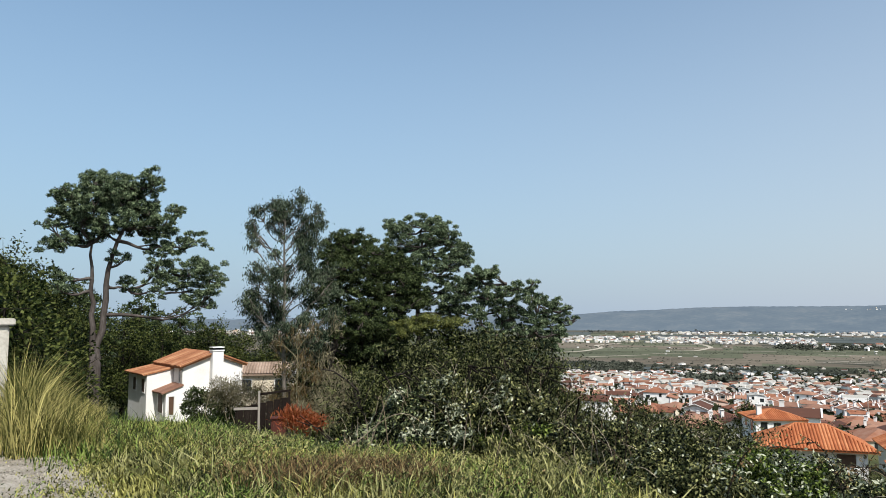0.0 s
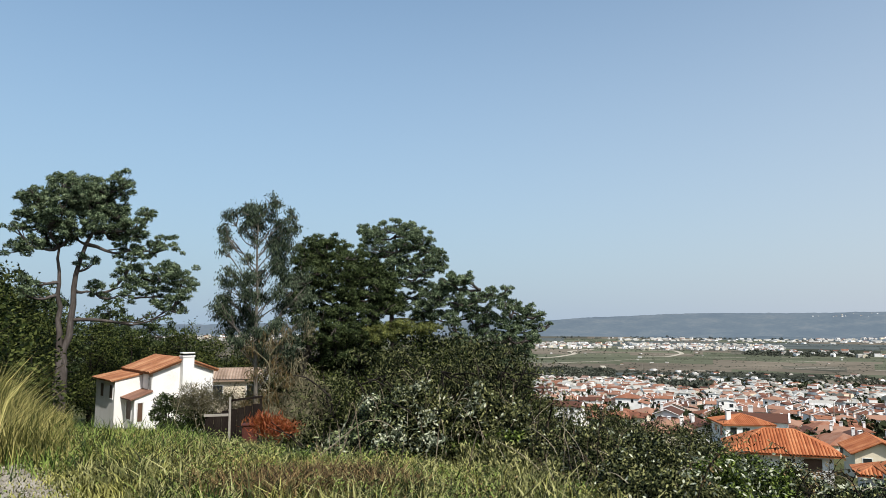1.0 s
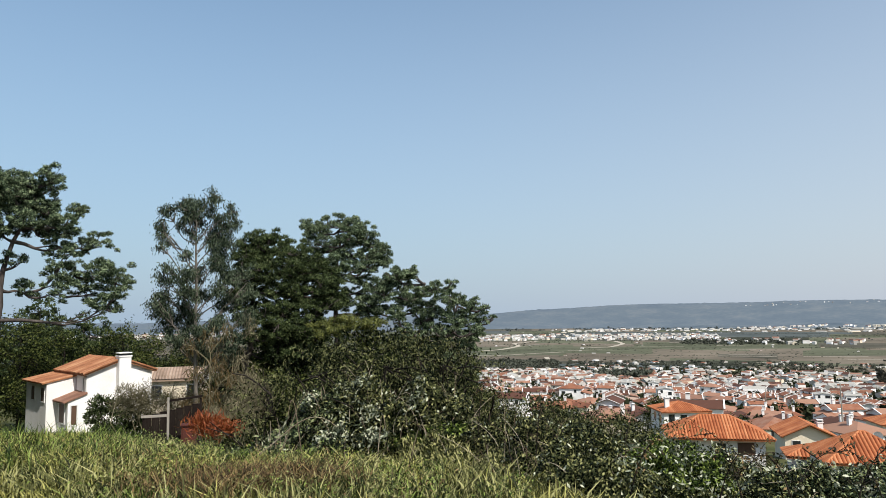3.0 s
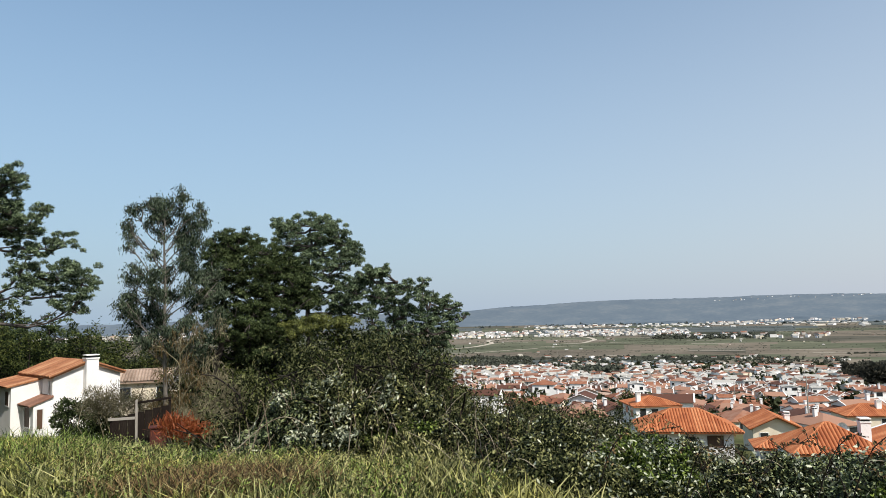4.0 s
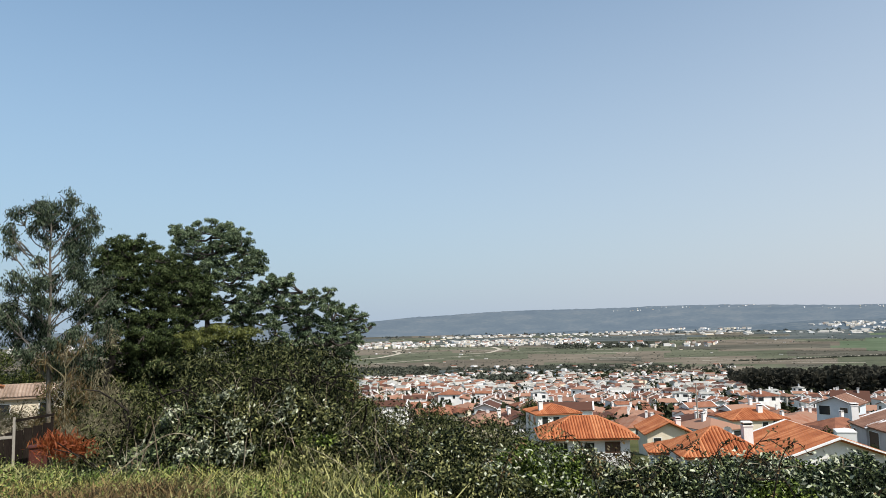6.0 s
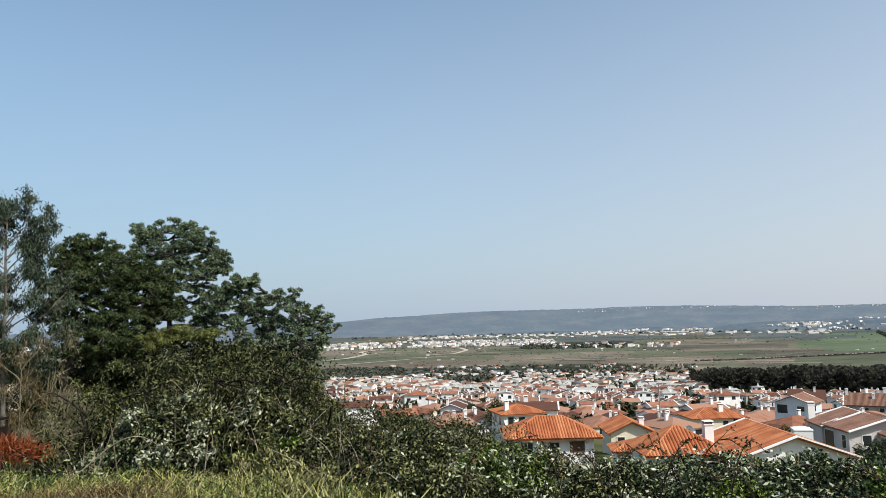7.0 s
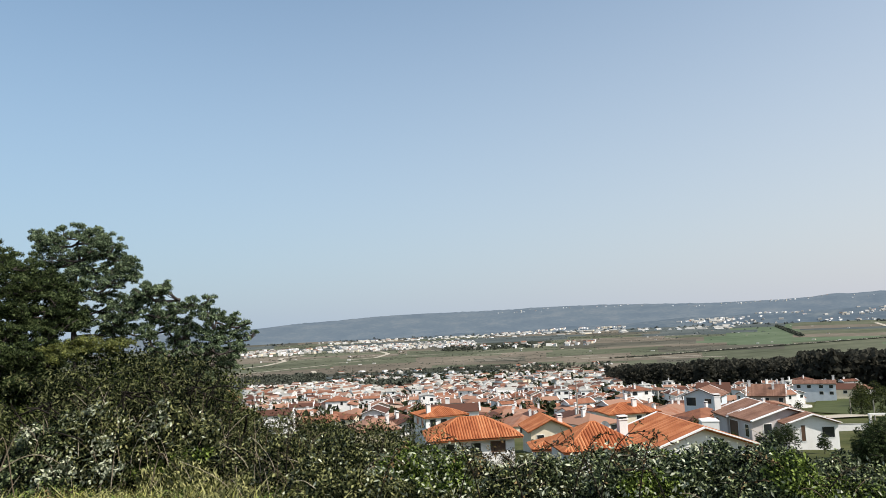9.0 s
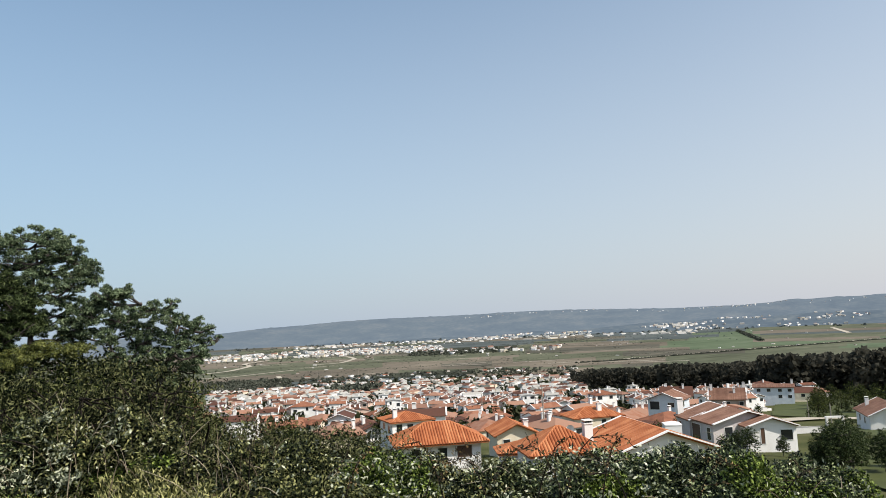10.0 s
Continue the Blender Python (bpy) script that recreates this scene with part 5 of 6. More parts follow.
pine("dense dark pine with a thick trunk", -7.1, 43.4, 13.2, DARK, 102, M_PINEDARK, trunks=((0, 0, 1.0, 1.0),), trunk_r=0.34, yaw=9.2, flat=0.9, density=1.1, puff=(0.2, 0.36), fill=0.72, coarse=1.15, dead=((5.9, -2.8, 8.7, 1.6), (4.6, -2.9, 8.3, 1.4), (7.2, -2.6, 8.6, 1.3), (-1.0, 0.0, 5.6, 0.7)))
pine("tall round-topped pine tree above the thicket", -1.7, 47.0, 16.0, TALL, 103, trunks=((0, 0, 0.2, 1.0),), trunk_r=0.3, yaw=2.1, flat=0.9, density=1.0)
pine("spreading pine with bare lower limbs", 3.6, 44.9, 12.8, LOW, 104, trunks=((-0.6, 0, 0.3, 1.0), (0.2, 0.2, 2.2, 0.86)), trunk_r=0.2, yaw=-4.5, flat=0.9, density=1.15, limb_r=1.3)
leafy("slender eucalyptus with airy drooping foliage", -8.6, 39.1, EUC, 105, M_EUC, (0.19, 0.055), 1500, (-0.2, 0, 13.6, 0.16), M_EUCBARK, "eucalyptus", 1.6, yaw=12.3, shell=0.3, tuft=0.15, twig_r=0.02)
leafy("dark rounded bush by the white house", -14.0, 42.8, DBUSH, 106, M_PINEDARK, (0.12, 0.07), 3000, None, M_BARK, "bush", category="bush", yaw=18.1).scale = (1.25, 1.25, 1.2)
leafy("bare grey shrub with fine twigs", -11.7, 40.3, SHRUB, 107, M_TWIG, (0.28, 0.02), 1500, None, M_TWIG, "bare_shrub", -0.6, "shrub", yaw=16.2, shell=0.1).scale = (1.35, 1.35, 1.0)

twig0 = [o for o in bpy.data.objects if o.name.startswith("bare_shrub") and o.parent is None][0]
for az, d, size in ((-10.2, 42, 1.0), (-8.6, 44, 0.9), (-12.4, 47, 1.0), (-9.4, 36, 0.9), (-11.0, 37, 0.8), (-9.0, 39.5, 1.25), (-8.0, 40.5, 1.3)):
    x, y = polar(az, d)
    copy_thing(twig0, pose(x, y, ground_at(x, y) - 0.1, 0, 0, az * 9)).scale = (size,) * 3

# dried-out growth round the feet of the trees
DRY = [(-0.1, 0.1, 4.3, 0.7, 1.0), (-0.7, 0.2, 3.6, 0.8, 1.0), (0.6, 0.1, 3.7, 0.8, 1.0), (0.0, -0.3, 2.8, 0.9, 1.0), (0.9, 0.0, 2.6, 0.7, 1.0), (-1.0, 0.1, 2.4, 0.8, 1.0)]
FROND = [(-0.8, 0.0, 6.6, 0.55, 1.4), (0.0, 0.2, 7.0, 0.6, 1.4), (0.9, -0.1, 7.3, 0.55, 1.5), (0.4, 0.0, 5.7, 0.7, 1.4), (-0.6, 0.1, 5.3, 0.7, 1.3), (1.0, 0.1, 5.0, 0.65, 1.3), (0.1, -0.2, 4.1, 0.8, 1.2), (-0.9, 0.1, 3.6, 0.7, 1.1), (0.8, 0.0, 3.2, 0.7, 1.1)]
dry0 = leafy("brown half-dead shrub in front of the pale house", *polar(-15.6, 45), DRY, 108, M_DEADNEEDLE, (0.17, 0.035), 330, None, M_TWIG, "dry_shrub", -0.2, "shrub", shell=0.2, lump_k=4.0)
dry0["group"] = "dry shrubs below the eucalyptus"
for az, d, size in ((-14.3, 47, 1.0), (-13.2, 44, 0.95), (-16.6, 47, 0.85), (-12.0, 42, 1.05), (-10.4, 44, 1.1)):
    x, y = polar(az, d)
    copy_thing(dry0, pose(x, y, ground_at(x, y) - 0.1, 0, 0, az * 31)).scale = (size,) * 3
for az, d, seed, size in ((-11.6, 38.2, 109, 1.0), (-10.0, 39.5, 110, 1.08)):
    leafy("pale dried foliage hanging beside the eucalyptus", *polar(az, d), FROND, seed, M_DEADNEEDLE if seed == 109 else M_TWIG, (0.3, 0.03), 330, (0.1, 0.0, 6.2, 0.07), M_TWIG, "dry_sapling", 1.8, shell=0.15, lump_k=4.0, yaw=11).scale = (size,) * 3

# wooded flank: a few crowns, repeated
g0 = np.random.default_rng(55)
PA = [(0, 0, 6.2, 1.5, 0.9), (1.2, 0.4, 5.2, 1.5, 0.8), (-1.3, -0.3, 5.0, 1.6, 0.8), (0.4, -1.0, 4.0, 1.7, 0.8), (-0.7, 1.0, 3.4, 1.7, 0.8), (1.6, -0.4, 3.0, 1.5, 0.8), (-1.8, 0.2, 2.4, 1.5, 0.8), (0.2, -0.8, 1.6, 1.8, 0.7)]
PB = [(0, 0, 3.4, 1.2, 0.9), (1.1, -0.2, 2.6, 1.3, 0.8), (-1.2, 0.3, 2.4, 1.3, 0.8), (0.2, -0.9, 1.6, 1.5, 0.8), (1.6, 0.4, 1.2, 1.2, 0.8), (-1.7, -0.4, 1.1, 1.2, 0.8)]
PN = [(0, 0, 7.6, 0.9), (0.8, 0.3, 6.8, 1.0), (-0.8, -0.3, 6.6, 1.1), (0.3, -0.7, 5.8, 1.3), (-1.2, 0.5, 5.2, 1.2), (1.4, 0, 5.0, 1.1), (-0.4, -0.9, 4.2, 1.3), (0.9, 0.8, 3.8, 1.3), (-1.5, 0, 3.2, 1.2), (1.5, -0.6, 2.8, 1.2)]
# azimuth, distance, size
spots_a = [(-33.0, 38, 1.15), (-31.5, 44, 1.25), (-29.2, 48, 1.2), (-31, 54, 1.35), (-28.6, 56, 1.3), (-28, 66, 1.5), (-36, 44, 1.2), (-38, 36, 1.1), (-34.5, 50, 1.4), (-26.2, 76, 1.6), (-24.0, 80, 1.6), (-21.4, 84, 1.6),
           (-18.8, 88, 1.55), (-30.5, 40, 1.0), (-16.2, 92, 1.3), (-22.6, 96, 1.8), (-14.7, 57, 0.72), (-12.4, 55, 0.75), (-15.6, 96, 1.7), (-11.6, 90, 1.6), (-9.9, 52, 1.2), (-17.6, 84, 1.7), (-13.4, 94, 1.6), (-10.2, 48, 0.9), (-8.8, 47, 1.1), (-10.0, 43, 0.75), (-7.8, 42, 0.9), (-6.9, 56, 1.2), (-4.6, 52, 1.15), (-1.8, 55, 1.3), (0.8, 53, 1.2), (3.6, 52, 1.25), (6.2, 51, 1.2), (8.2, 48, 1.0), (-5.6, 54, 1.0), (2.2, 58, 1.2),
           (9.6, 50, 1.0), (-8.4, 45, 1.05), (-6.6, 46, 1.2), (-4.6, 45, 1.25), (-2.6, 44, 1.2), (-0.8, 43, 1.2), (1.4, 44, 1.2), (3.8, 43, 1.15), (6.0, 43, 1.15), (7.8, 43, 1.0), (-3.6, 41, 0.95), (-6.0, 41, 0.9), (0.4, 47, 1.5), (2.6, 48, 1.5), (5.0, 47, 1.5), (7.0, 47, 1.35), (-5.4, 50, 1.5), (-7.4, 52, 1.4)]
spots_b = [(-11.2, 40.5, 0.95), (-9.9, 40.8, 1.0), (-12.3, 43.5, 0.9), (-8.9, 39.5, 0.9), (-31.0, 27, 1.1), (-30.0, 31, 1.1), (-29.5, 36, 1.2), (-34, 25, 1.1), (-30.0, 38, 1.0), (-31, 30, 0.9), (-29.2, 42, 0.9), (-33, 30, 1.2), (-19.0, 90, 1.2), (5.0, 42, 0.9), (8.6, 44, 0.9), (-2.5, 42, 0.9)]
spots_n = [(-32.6, 45, 1.45), (-30.2, 58, 1.3), (-27.0, 70, 1.5), (-23.0, 88, 1.7), (-20.2, 90, 1.6), (-17.6, 96, 1.45), (-28.6, 66, 1.3), (-15.2, 104, 1.0), (-13.0, 98, 1.0), (-34.8, 48, 1.25)]
ta = tb = tn = None
for az, d, size in spots_a:
    x, y = polar(az, d)
    if ta is None:
        ta = leafy("broad dark green tree on the wooded flank", x, y, PA, 61, M_SHRUB, (0.18, 0.085), 400, (0, 0, 5.5, 0.16), M_BARK, "broadleaf_tree", tuft=0.3)
        ta["group"] = "trees of the wooded flank"
    else:
        copy_thing(ta, pose(x, y, ground_at(x, y) - 0.2 + g0.uniform(-0.8, 0.3), 0, 0, g0.uniform(0, 360))).scale = (size,) * 3
for az, d, size in spots_b:
    x, y = polar(az, d)
    if tb is None:
        tb = leafy("thick dark green shrub on the slope", x, y, PB, 62, M_SHRUB, (0.19, 0.095), 250, None, M_BARK, "shrub", category="shrub")
        tb["group"] = "shrubs of the wooded flank"
    else:
        copy_thing(tb, pose(x, y, ground_at(x, y) - 0.2, 0, 0, g0.uniform(0, 360))).scale = (size,) * 3
for az, d, size in spots_n:
    x, y = polar(az, d)
    if tn is None:
        tn = pine("dark young pine on the wooded flank", x, y, 7.8, PN, 63, M_PINEDARK, trunk_r=0.16, density=0.9, flat=0.8, puff=(0.26, 0.45), fill=0.22, coarse=1.7)
        tn["group"] = "pines of the wooded flank"
    else:
        copy_thing(tn, pose(x, y, ground_at(x, y) - 0.2, 0, 0, g0.uniform(0, 360))).scale = (size,) * 3

# shrubs among the houses and below the brambles, coarser with distance
fa = leafy("rounded green garden tree among the town houses", *polar(12.6, 430), PA, 65, M_SHRUB, (0.42, 0.2), 72, (0, 0, 5.5, 0.16), M_BARK, "garden_tree")
fa["group"] = "garden trees of the town"
fb = leafy("dark garden shrub among the town houses", *polar(13.8, 410), PB, 66, M_SHRUB, (0.42, 0.2), 60, None, M_BARK, "garden_shrub", category="shrub")
fb["group"] = "garden shrubs of the town"
for k in range(70):
    az, d = g0.uniform(10, 55), g0.uniform(140, 560)
    if az > 40 and d < 200:
        continue
    x, y = polar(az, d)
    if min((x - a) ** 2 + (y - b) ** 2 for a, b in placed) < 60:
        continue
    copy_thing(fb if k % 3 else fa, pose(x, y, ground_at(x, y) - 0.3, 0, 0, g0.uniform(0, 360)))
GARDEN_SHRUBS = [(60.5, 100, 0.8), (62, 92, 0.9), (33.2, 64, 0.55), 
    (32.4, 66, 0.5), (34.3, 61, 0.45), (31.0, 72, 0.5), (29.4, 73, 0.5), (30.2, 76, 0.6), (36.6, 60, 0.4), (44.6, 84, 0.5), (46.5, 92, 0.6), 
    (41.0, 78, 0.5)]
STREET_SHRUBS = [(45.2, 165, 0.8), (43.8, 160, 0.75), (46.4, 170, 0.8), (54.5, 118, 0.45), (56.2, 112, 0.5), (57.8, 120, 0.45), (55.4, 135, 0.6), 
    (59, 210, 1.3), (63, 190, 1.4), (22.8, 150, 1.0), (23.8, 170, 0.9), (36.5, 150, 0.7), (34.5, 160, 0.8)]
LAWN_SHRUBS = [(61, 240, 1.4), (57.5, 260, 1.2), (54.6, 300, 1.0), (55.1, 285, 1.1), (55.7, 310, 1.2), (56.3, 290, 1.0), (56.9, 320, 1.3), (55.4, 262, 0.8), 
    (56.6, 262, 0.8), (57.6, 300, 1.2), (54.9, 330, 1.2), (58.4, 310, 1.2), (56.0, 240, 0.8), (54.2, 240, 0.6)]
for az, d, size in GARDEN_SHRUBS + STREET_SHRUBS + LAWN_SHRUBS:
    x, y = polar(az, d)
    copy_thing((tb if d < 130 else fb) if size < 0.85 else (ta if d < 130 else fa), pose(x, y, ground_at(x, y) - 0.3, 0, 0, g0.uniform(0, 360))).scale = (size,) * 3

for az, d, size, dz in ((49.4, 95, 0.36, -0.2), (50.2, 94, 0.42, -0.2), (48.4, 92, 0.3, -0.2), (52.4, 92, 0.3, -0.2), (46.6, 90, 0.28, -0.2), (58.6, 76, 0.5, -0.2), (59.6, 80, 0.45, -0.2), (56.5, 79, 0.62, -0.2), (57.2, 82, 0.45, -0.2), (55.8, 84, 0.42, -0.2), (55.2, 72, 0.55, -0.2), (56.0, 70, 0.62, -0.2), (56.7, 73, 0.55, -0.2), (54.7, 70, 0.4, -0.2)):
    x, y = polar(az, d)
    copy_thing(tn, pose(x, y, ground_at(x, y) + dz, 0, 0, g0.uniform(0, 360))).scale = (size * 1.1, size * 1.1, size)

PC = [(0, 0, 2.0, 0.8, 0.9), (0.7, 0.2, 1.6, 0.8, 0.9), (-0.8, -0.1, 1.7, 0.8, 0.9), (0.1, -0.6, 1.1, 0.9, 0.9), (1.1, -0.3, 0.8, 0.8, 0.9), (-1.2, 0.1, 0.9, 0.8, 0.9)]
tc_ = None
for az, d, dz in ((-2.6, 11.2, -0.4), (-0.5, 11.5, -0.15), (2.0, 11.0, -0.15), (4.2, 11.6, 0.25), (6.5, 11.0, 0.05), (8.4, 11.8, 0.05), (10.8, 12.5, -0.5), (13.5, 13.0, -0.5), (16.0, 12.2, -0.5), (19.0, 13.0, -0.2), (21.0, 13.4, -0.1),
                  (22.6, 13.0, -0.3), (12.6, 11.4, -0.5), (14.2, 11.6, -0.45), (16.6, 11.6, -0.45), (18.2, 12.0, -0.4), (20.0, 12.0, -0.35), (21.6, 12.2, -0.4), (14.8, 12.6, -0.5), (12.0, 15, -0.5), (17.5, 15.5, -0.4)):
    x, y = polar(az, d)
    if tc_ is None:
        tc_ = leafy("green scrub below the crest of the bank", x, y, PC, 64, M_SCRUB, (0.075, 0.022), 1900, None, M_BARK, "scrub_bush", 0.5, category="bush", z0=ground_at(x, y) + dz, tuft=0.1)
        tc_["group"] = "scrub on the bank"
    else:
        copy_thing(tc_, pose(x, y, ground_at(x, y) + dz, 0, 0, g0.uniform(0, 360)))

# ---- the bank in front ----
drape("road", M_ROAD, [(-5.0, 9.0), (16.6, -17.1), (9.0, -23.4), (-17.0, 2.0)], "worn pale concrete road edge with grit", "road", 0.02, 40)
gate = thing("gate_pillar", "stained plaster gate pillar with a flat cap beside tall grass", "pillar", (-6.9, 10.3, -0.02), 33)
part("shaft", Mix().box(-0.55, -0.25, -0.2, 0.55, 0.25, 1.5).mesh("shaft", M_PLASTER, 0.02), gate)
part("cap", Mix().box(-0.62, -0.32, 1.5, 0.62, 0.32, 1.6).mesh("cap", M_PLASTER, 0.015), gate)


def hedge_top(az):
    return np.interp(az, [-11, -7, -4, 0, 6, 8.8, 9.8, 12, 18, 21, 24, 30, 36, 40, 45, 52, 54, 56, 57.5, 59.5, 80], [-0.32, -0.03, 0.77, 1.07, 1.03, 0.9, 0.45, 0.42, 0.38, 0.34, 0.28, 0.24, 0.22, 0.24, 0.28, 0.27, 0.2, 0.08, -0.05, -0.3, -0.4])


def hedge_front(az):
    return np.interp(az, [-11, -5, 0, 5, 9, 12, 16, 20, 40, 80], [9.0, 9.0, 8.8, 8.4, 7.6, 6.8, 6.0, 5.5, 5.0, 4.9])


def lumps(x, y, k=1.7):
    return np.array([noise.noise((a * k, b * k, 0.0)) * 0.75 + noise.noise((a * k * 3, b * k * 3, 4.0)) * 0.35 for a, b in zip(x, y)])


def hedge_points(g, n, a0, a1, deep):
    az = g.uniform(a0, a1, n)
    f0 = hedge_front(az)
    q = g.uniform(0, 1, n) ** 1.15
    r = f0 + q * 4.2
    x, y = r * np.sin(np.radians(az)), r * np.cos(np.radians(az))
    gz = ground_z(x, y)
    t = np.clip((r - f0) / 1.7, 0, 1)
    h = gz + (hedge_top(az) - np.maximum(gz, -0.3)) * (t * t * (3 - 2 * t))
    h = h + 0.42 * lumps(x, y) * np.clip(t * 2, 0.2, 1)
    z = h - g.exponential(deep, n)
    return np.stack([x, y, np.maximum(z, gz + 0.02)], 1)


gb = np.random.default_rng(71)
bp = np.concatenate([hedge_points(gb, 350000, -10.5, 72, 0.13), hedge_points(gb, 130000, 18, 62, 0.11)])
# hollows between the sprays of leaves
gap = np.array([noise.noise((p[0] * 2.3, p[1] * 2.3, p[2] * 2.8 + 3)) + 0.7 * noise.noise((p[0] * 5.2, p[1] * 5.2, p[2] * 6.0)) for p in bp])
keep = gap > gb.uniform(-0.5, -0.1, len(bp))
bp, gap = bp[keep], gap[keep]
sink = np.clip((0.12 - gap) / 0.45, 0, 1)[:, None]
bp = bp + sink * (np.array([0, 0, -0.16]) + unit(bp * [1, 1, 0]) * 0.34)
baz = np.degrees(np.arctan2(bp[:, 0], bp[:, 1]))
bs = np.interp(baz, [0, 10, 22], [1.14, 0.96, 0.7])
# Noise picks patches of leaves for the lighter, sunlit colour.
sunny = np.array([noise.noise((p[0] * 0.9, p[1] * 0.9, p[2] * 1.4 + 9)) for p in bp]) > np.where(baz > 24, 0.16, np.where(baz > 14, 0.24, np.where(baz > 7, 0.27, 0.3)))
ax = rand_dirs(gb, len(bp)) + np.array([0, 0, -0.2])
glossy = (baz + gb.normal(0, 4, len(bp)) > 33) | (baz + gb.normal(0, 1.0, len(bp)) < -1.5)
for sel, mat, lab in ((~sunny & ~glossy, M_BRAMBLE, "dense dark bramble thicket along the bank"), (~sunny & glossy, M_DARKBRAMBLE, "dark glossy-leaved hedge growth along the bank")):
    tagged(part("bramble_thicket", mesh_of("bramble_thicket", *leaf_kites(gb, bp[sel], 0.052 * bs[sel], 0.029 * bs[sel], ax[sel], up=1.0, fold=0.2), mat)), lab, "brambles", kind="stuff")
tagged(part("bramble_thicket", mesh_of("bramble_thicket", *leaf_kites(gb, bp[sunny], 0.054 * bs[sunny], 0.030 * bs[sunny], ax[sunny], up=1.2, fold=0.2), M_BRAMBLELIGHT)), "paler green bramble leaves, sunlight in their colour", "brambles", kind="stuff")
# large silvery leaves on the thicket's face, sun glint painted into their colour
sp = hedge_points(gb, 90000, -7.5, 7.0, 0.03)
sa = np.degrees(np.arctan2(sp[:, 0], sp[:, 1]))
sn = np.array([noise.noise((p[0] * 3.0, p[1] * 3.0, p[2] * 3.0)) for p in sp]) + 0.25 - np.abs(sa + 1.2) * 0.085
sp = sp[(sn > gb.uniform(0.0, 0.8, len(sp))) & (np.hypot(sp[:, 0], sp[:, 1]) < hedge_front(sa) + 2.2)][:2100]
tagged(part("silvery_leaves", mesh_of("silvery_leaves", *leaf_kites(gb, sp + unit(sp * [-1, -1, 0]) * 0.05, 0.07, 0.031, rand_dirs(gb, len(sp)) + [0, 0, -0.6], up=0.5, fold=0.15), M_SILVERGLINT)), "silvery grey-green thicket leaves, sun glint in their colour", "brambles", kind="stuff")
# the same pale colour, sparser, as painted glints along the rest of the hedge
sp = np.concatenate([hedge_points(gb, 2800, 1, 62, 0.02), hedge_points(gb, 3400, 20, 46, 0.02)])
tagged(part("pale_leaves", mesh_of("pale_leaves", *leaf_kites(gb, sp + [0, 0, 0.03], 0.052, 0.024, rand_dirs(gb, len(sp)) + [0, 0, -0.3], up=0.6, fold=0.15), M_SILVERGLINT)), "scattered pale leaves coloured as glints in the hedge", "brambles", kind="stuff")
# fresh herbs at its foot
hp = hedge_points(gb, 30000, 3.5, 11.5, 0.04)
ha = np.degrees(np.arctan2(hp[:, 0], hp[:, 1]))
hp = hp[np.hypot(hp[:, 0], hp[:, 1]) < hedge_front(ha) + 0.75][:5200]
tagged(part("fresh_herbs", mesh_of("fresh_herbs", *leaf_kites(gb, hp + [0, 0, 0.04], 0.085, 0.022, rand_dirs(gb, len(hp)) + [0, 0, 0.8], up=0.8), M_GRASS)), "fresh yellow-green herbs at the thicket's foot", "weeds", kind="stuff")

canes = []
cp = hedge_points(gb, 300, -9, 70, 0.08)
for p in cp:
    d = rand_dirs(gb, 1)[0] * [1, 1, 0.3]
    L = gb.uniform(0.1, 0.34)
    t = np.linspace(0, 1, 7)[:, None]
    arc = p + d * L * t + np.array([0, 0, 1]) * (np.sin(t * np.pi * gb.uniform(0.5, 0.9)) * L * gb.uniform(0.1, 0.5))
    canes.append(tube(arc, np.linspace(0.0035, 0.0015, 7), 4))
for az, d, dx, hh in ((-6.0, 9.0, 0.5, 0.75), (-7.6, 9.0, 0.95, 0.45), (-4.2, 8.7, -0.15, 0.7), (1.5, 8.6, 0.1, 0.6), (4.0, 8.3, 0.2, 0.5)):
    x, y = polar(az, d)
    t = np.linspace(0, 1, 10)
    arc = np.stack([x + dx * t ** 0.8, y - 0.2 * t, ground_at(x, y) + 0.1 + hh * np.sin(t * 2.3)], 1)
    canes.append(tube(arc, np.linspace(0.007, 0.003, 10), 4))
for p in hedge_points(gb, 260, -8.5, 16, 0.05):
    L = gb.uniform(0.18, 0.5)
    t = np.linspace(0, 1, 6)[:, None]
    lean = gb.normal(0, 0.45, 3) * [1, 1, 0]
    canes.append(tube(p - [0, 0, 0.15] + (np.array([0, 0, 1.0]) + lean * t) * L * t, np.linspace(0.004, 0.0015, 6), 4))
tagged(part("bramble_canes", mesh_of("bramble_canes", *join(canes), M_CANE)), "dry arching bramble canes", "canes", kind="stuff")

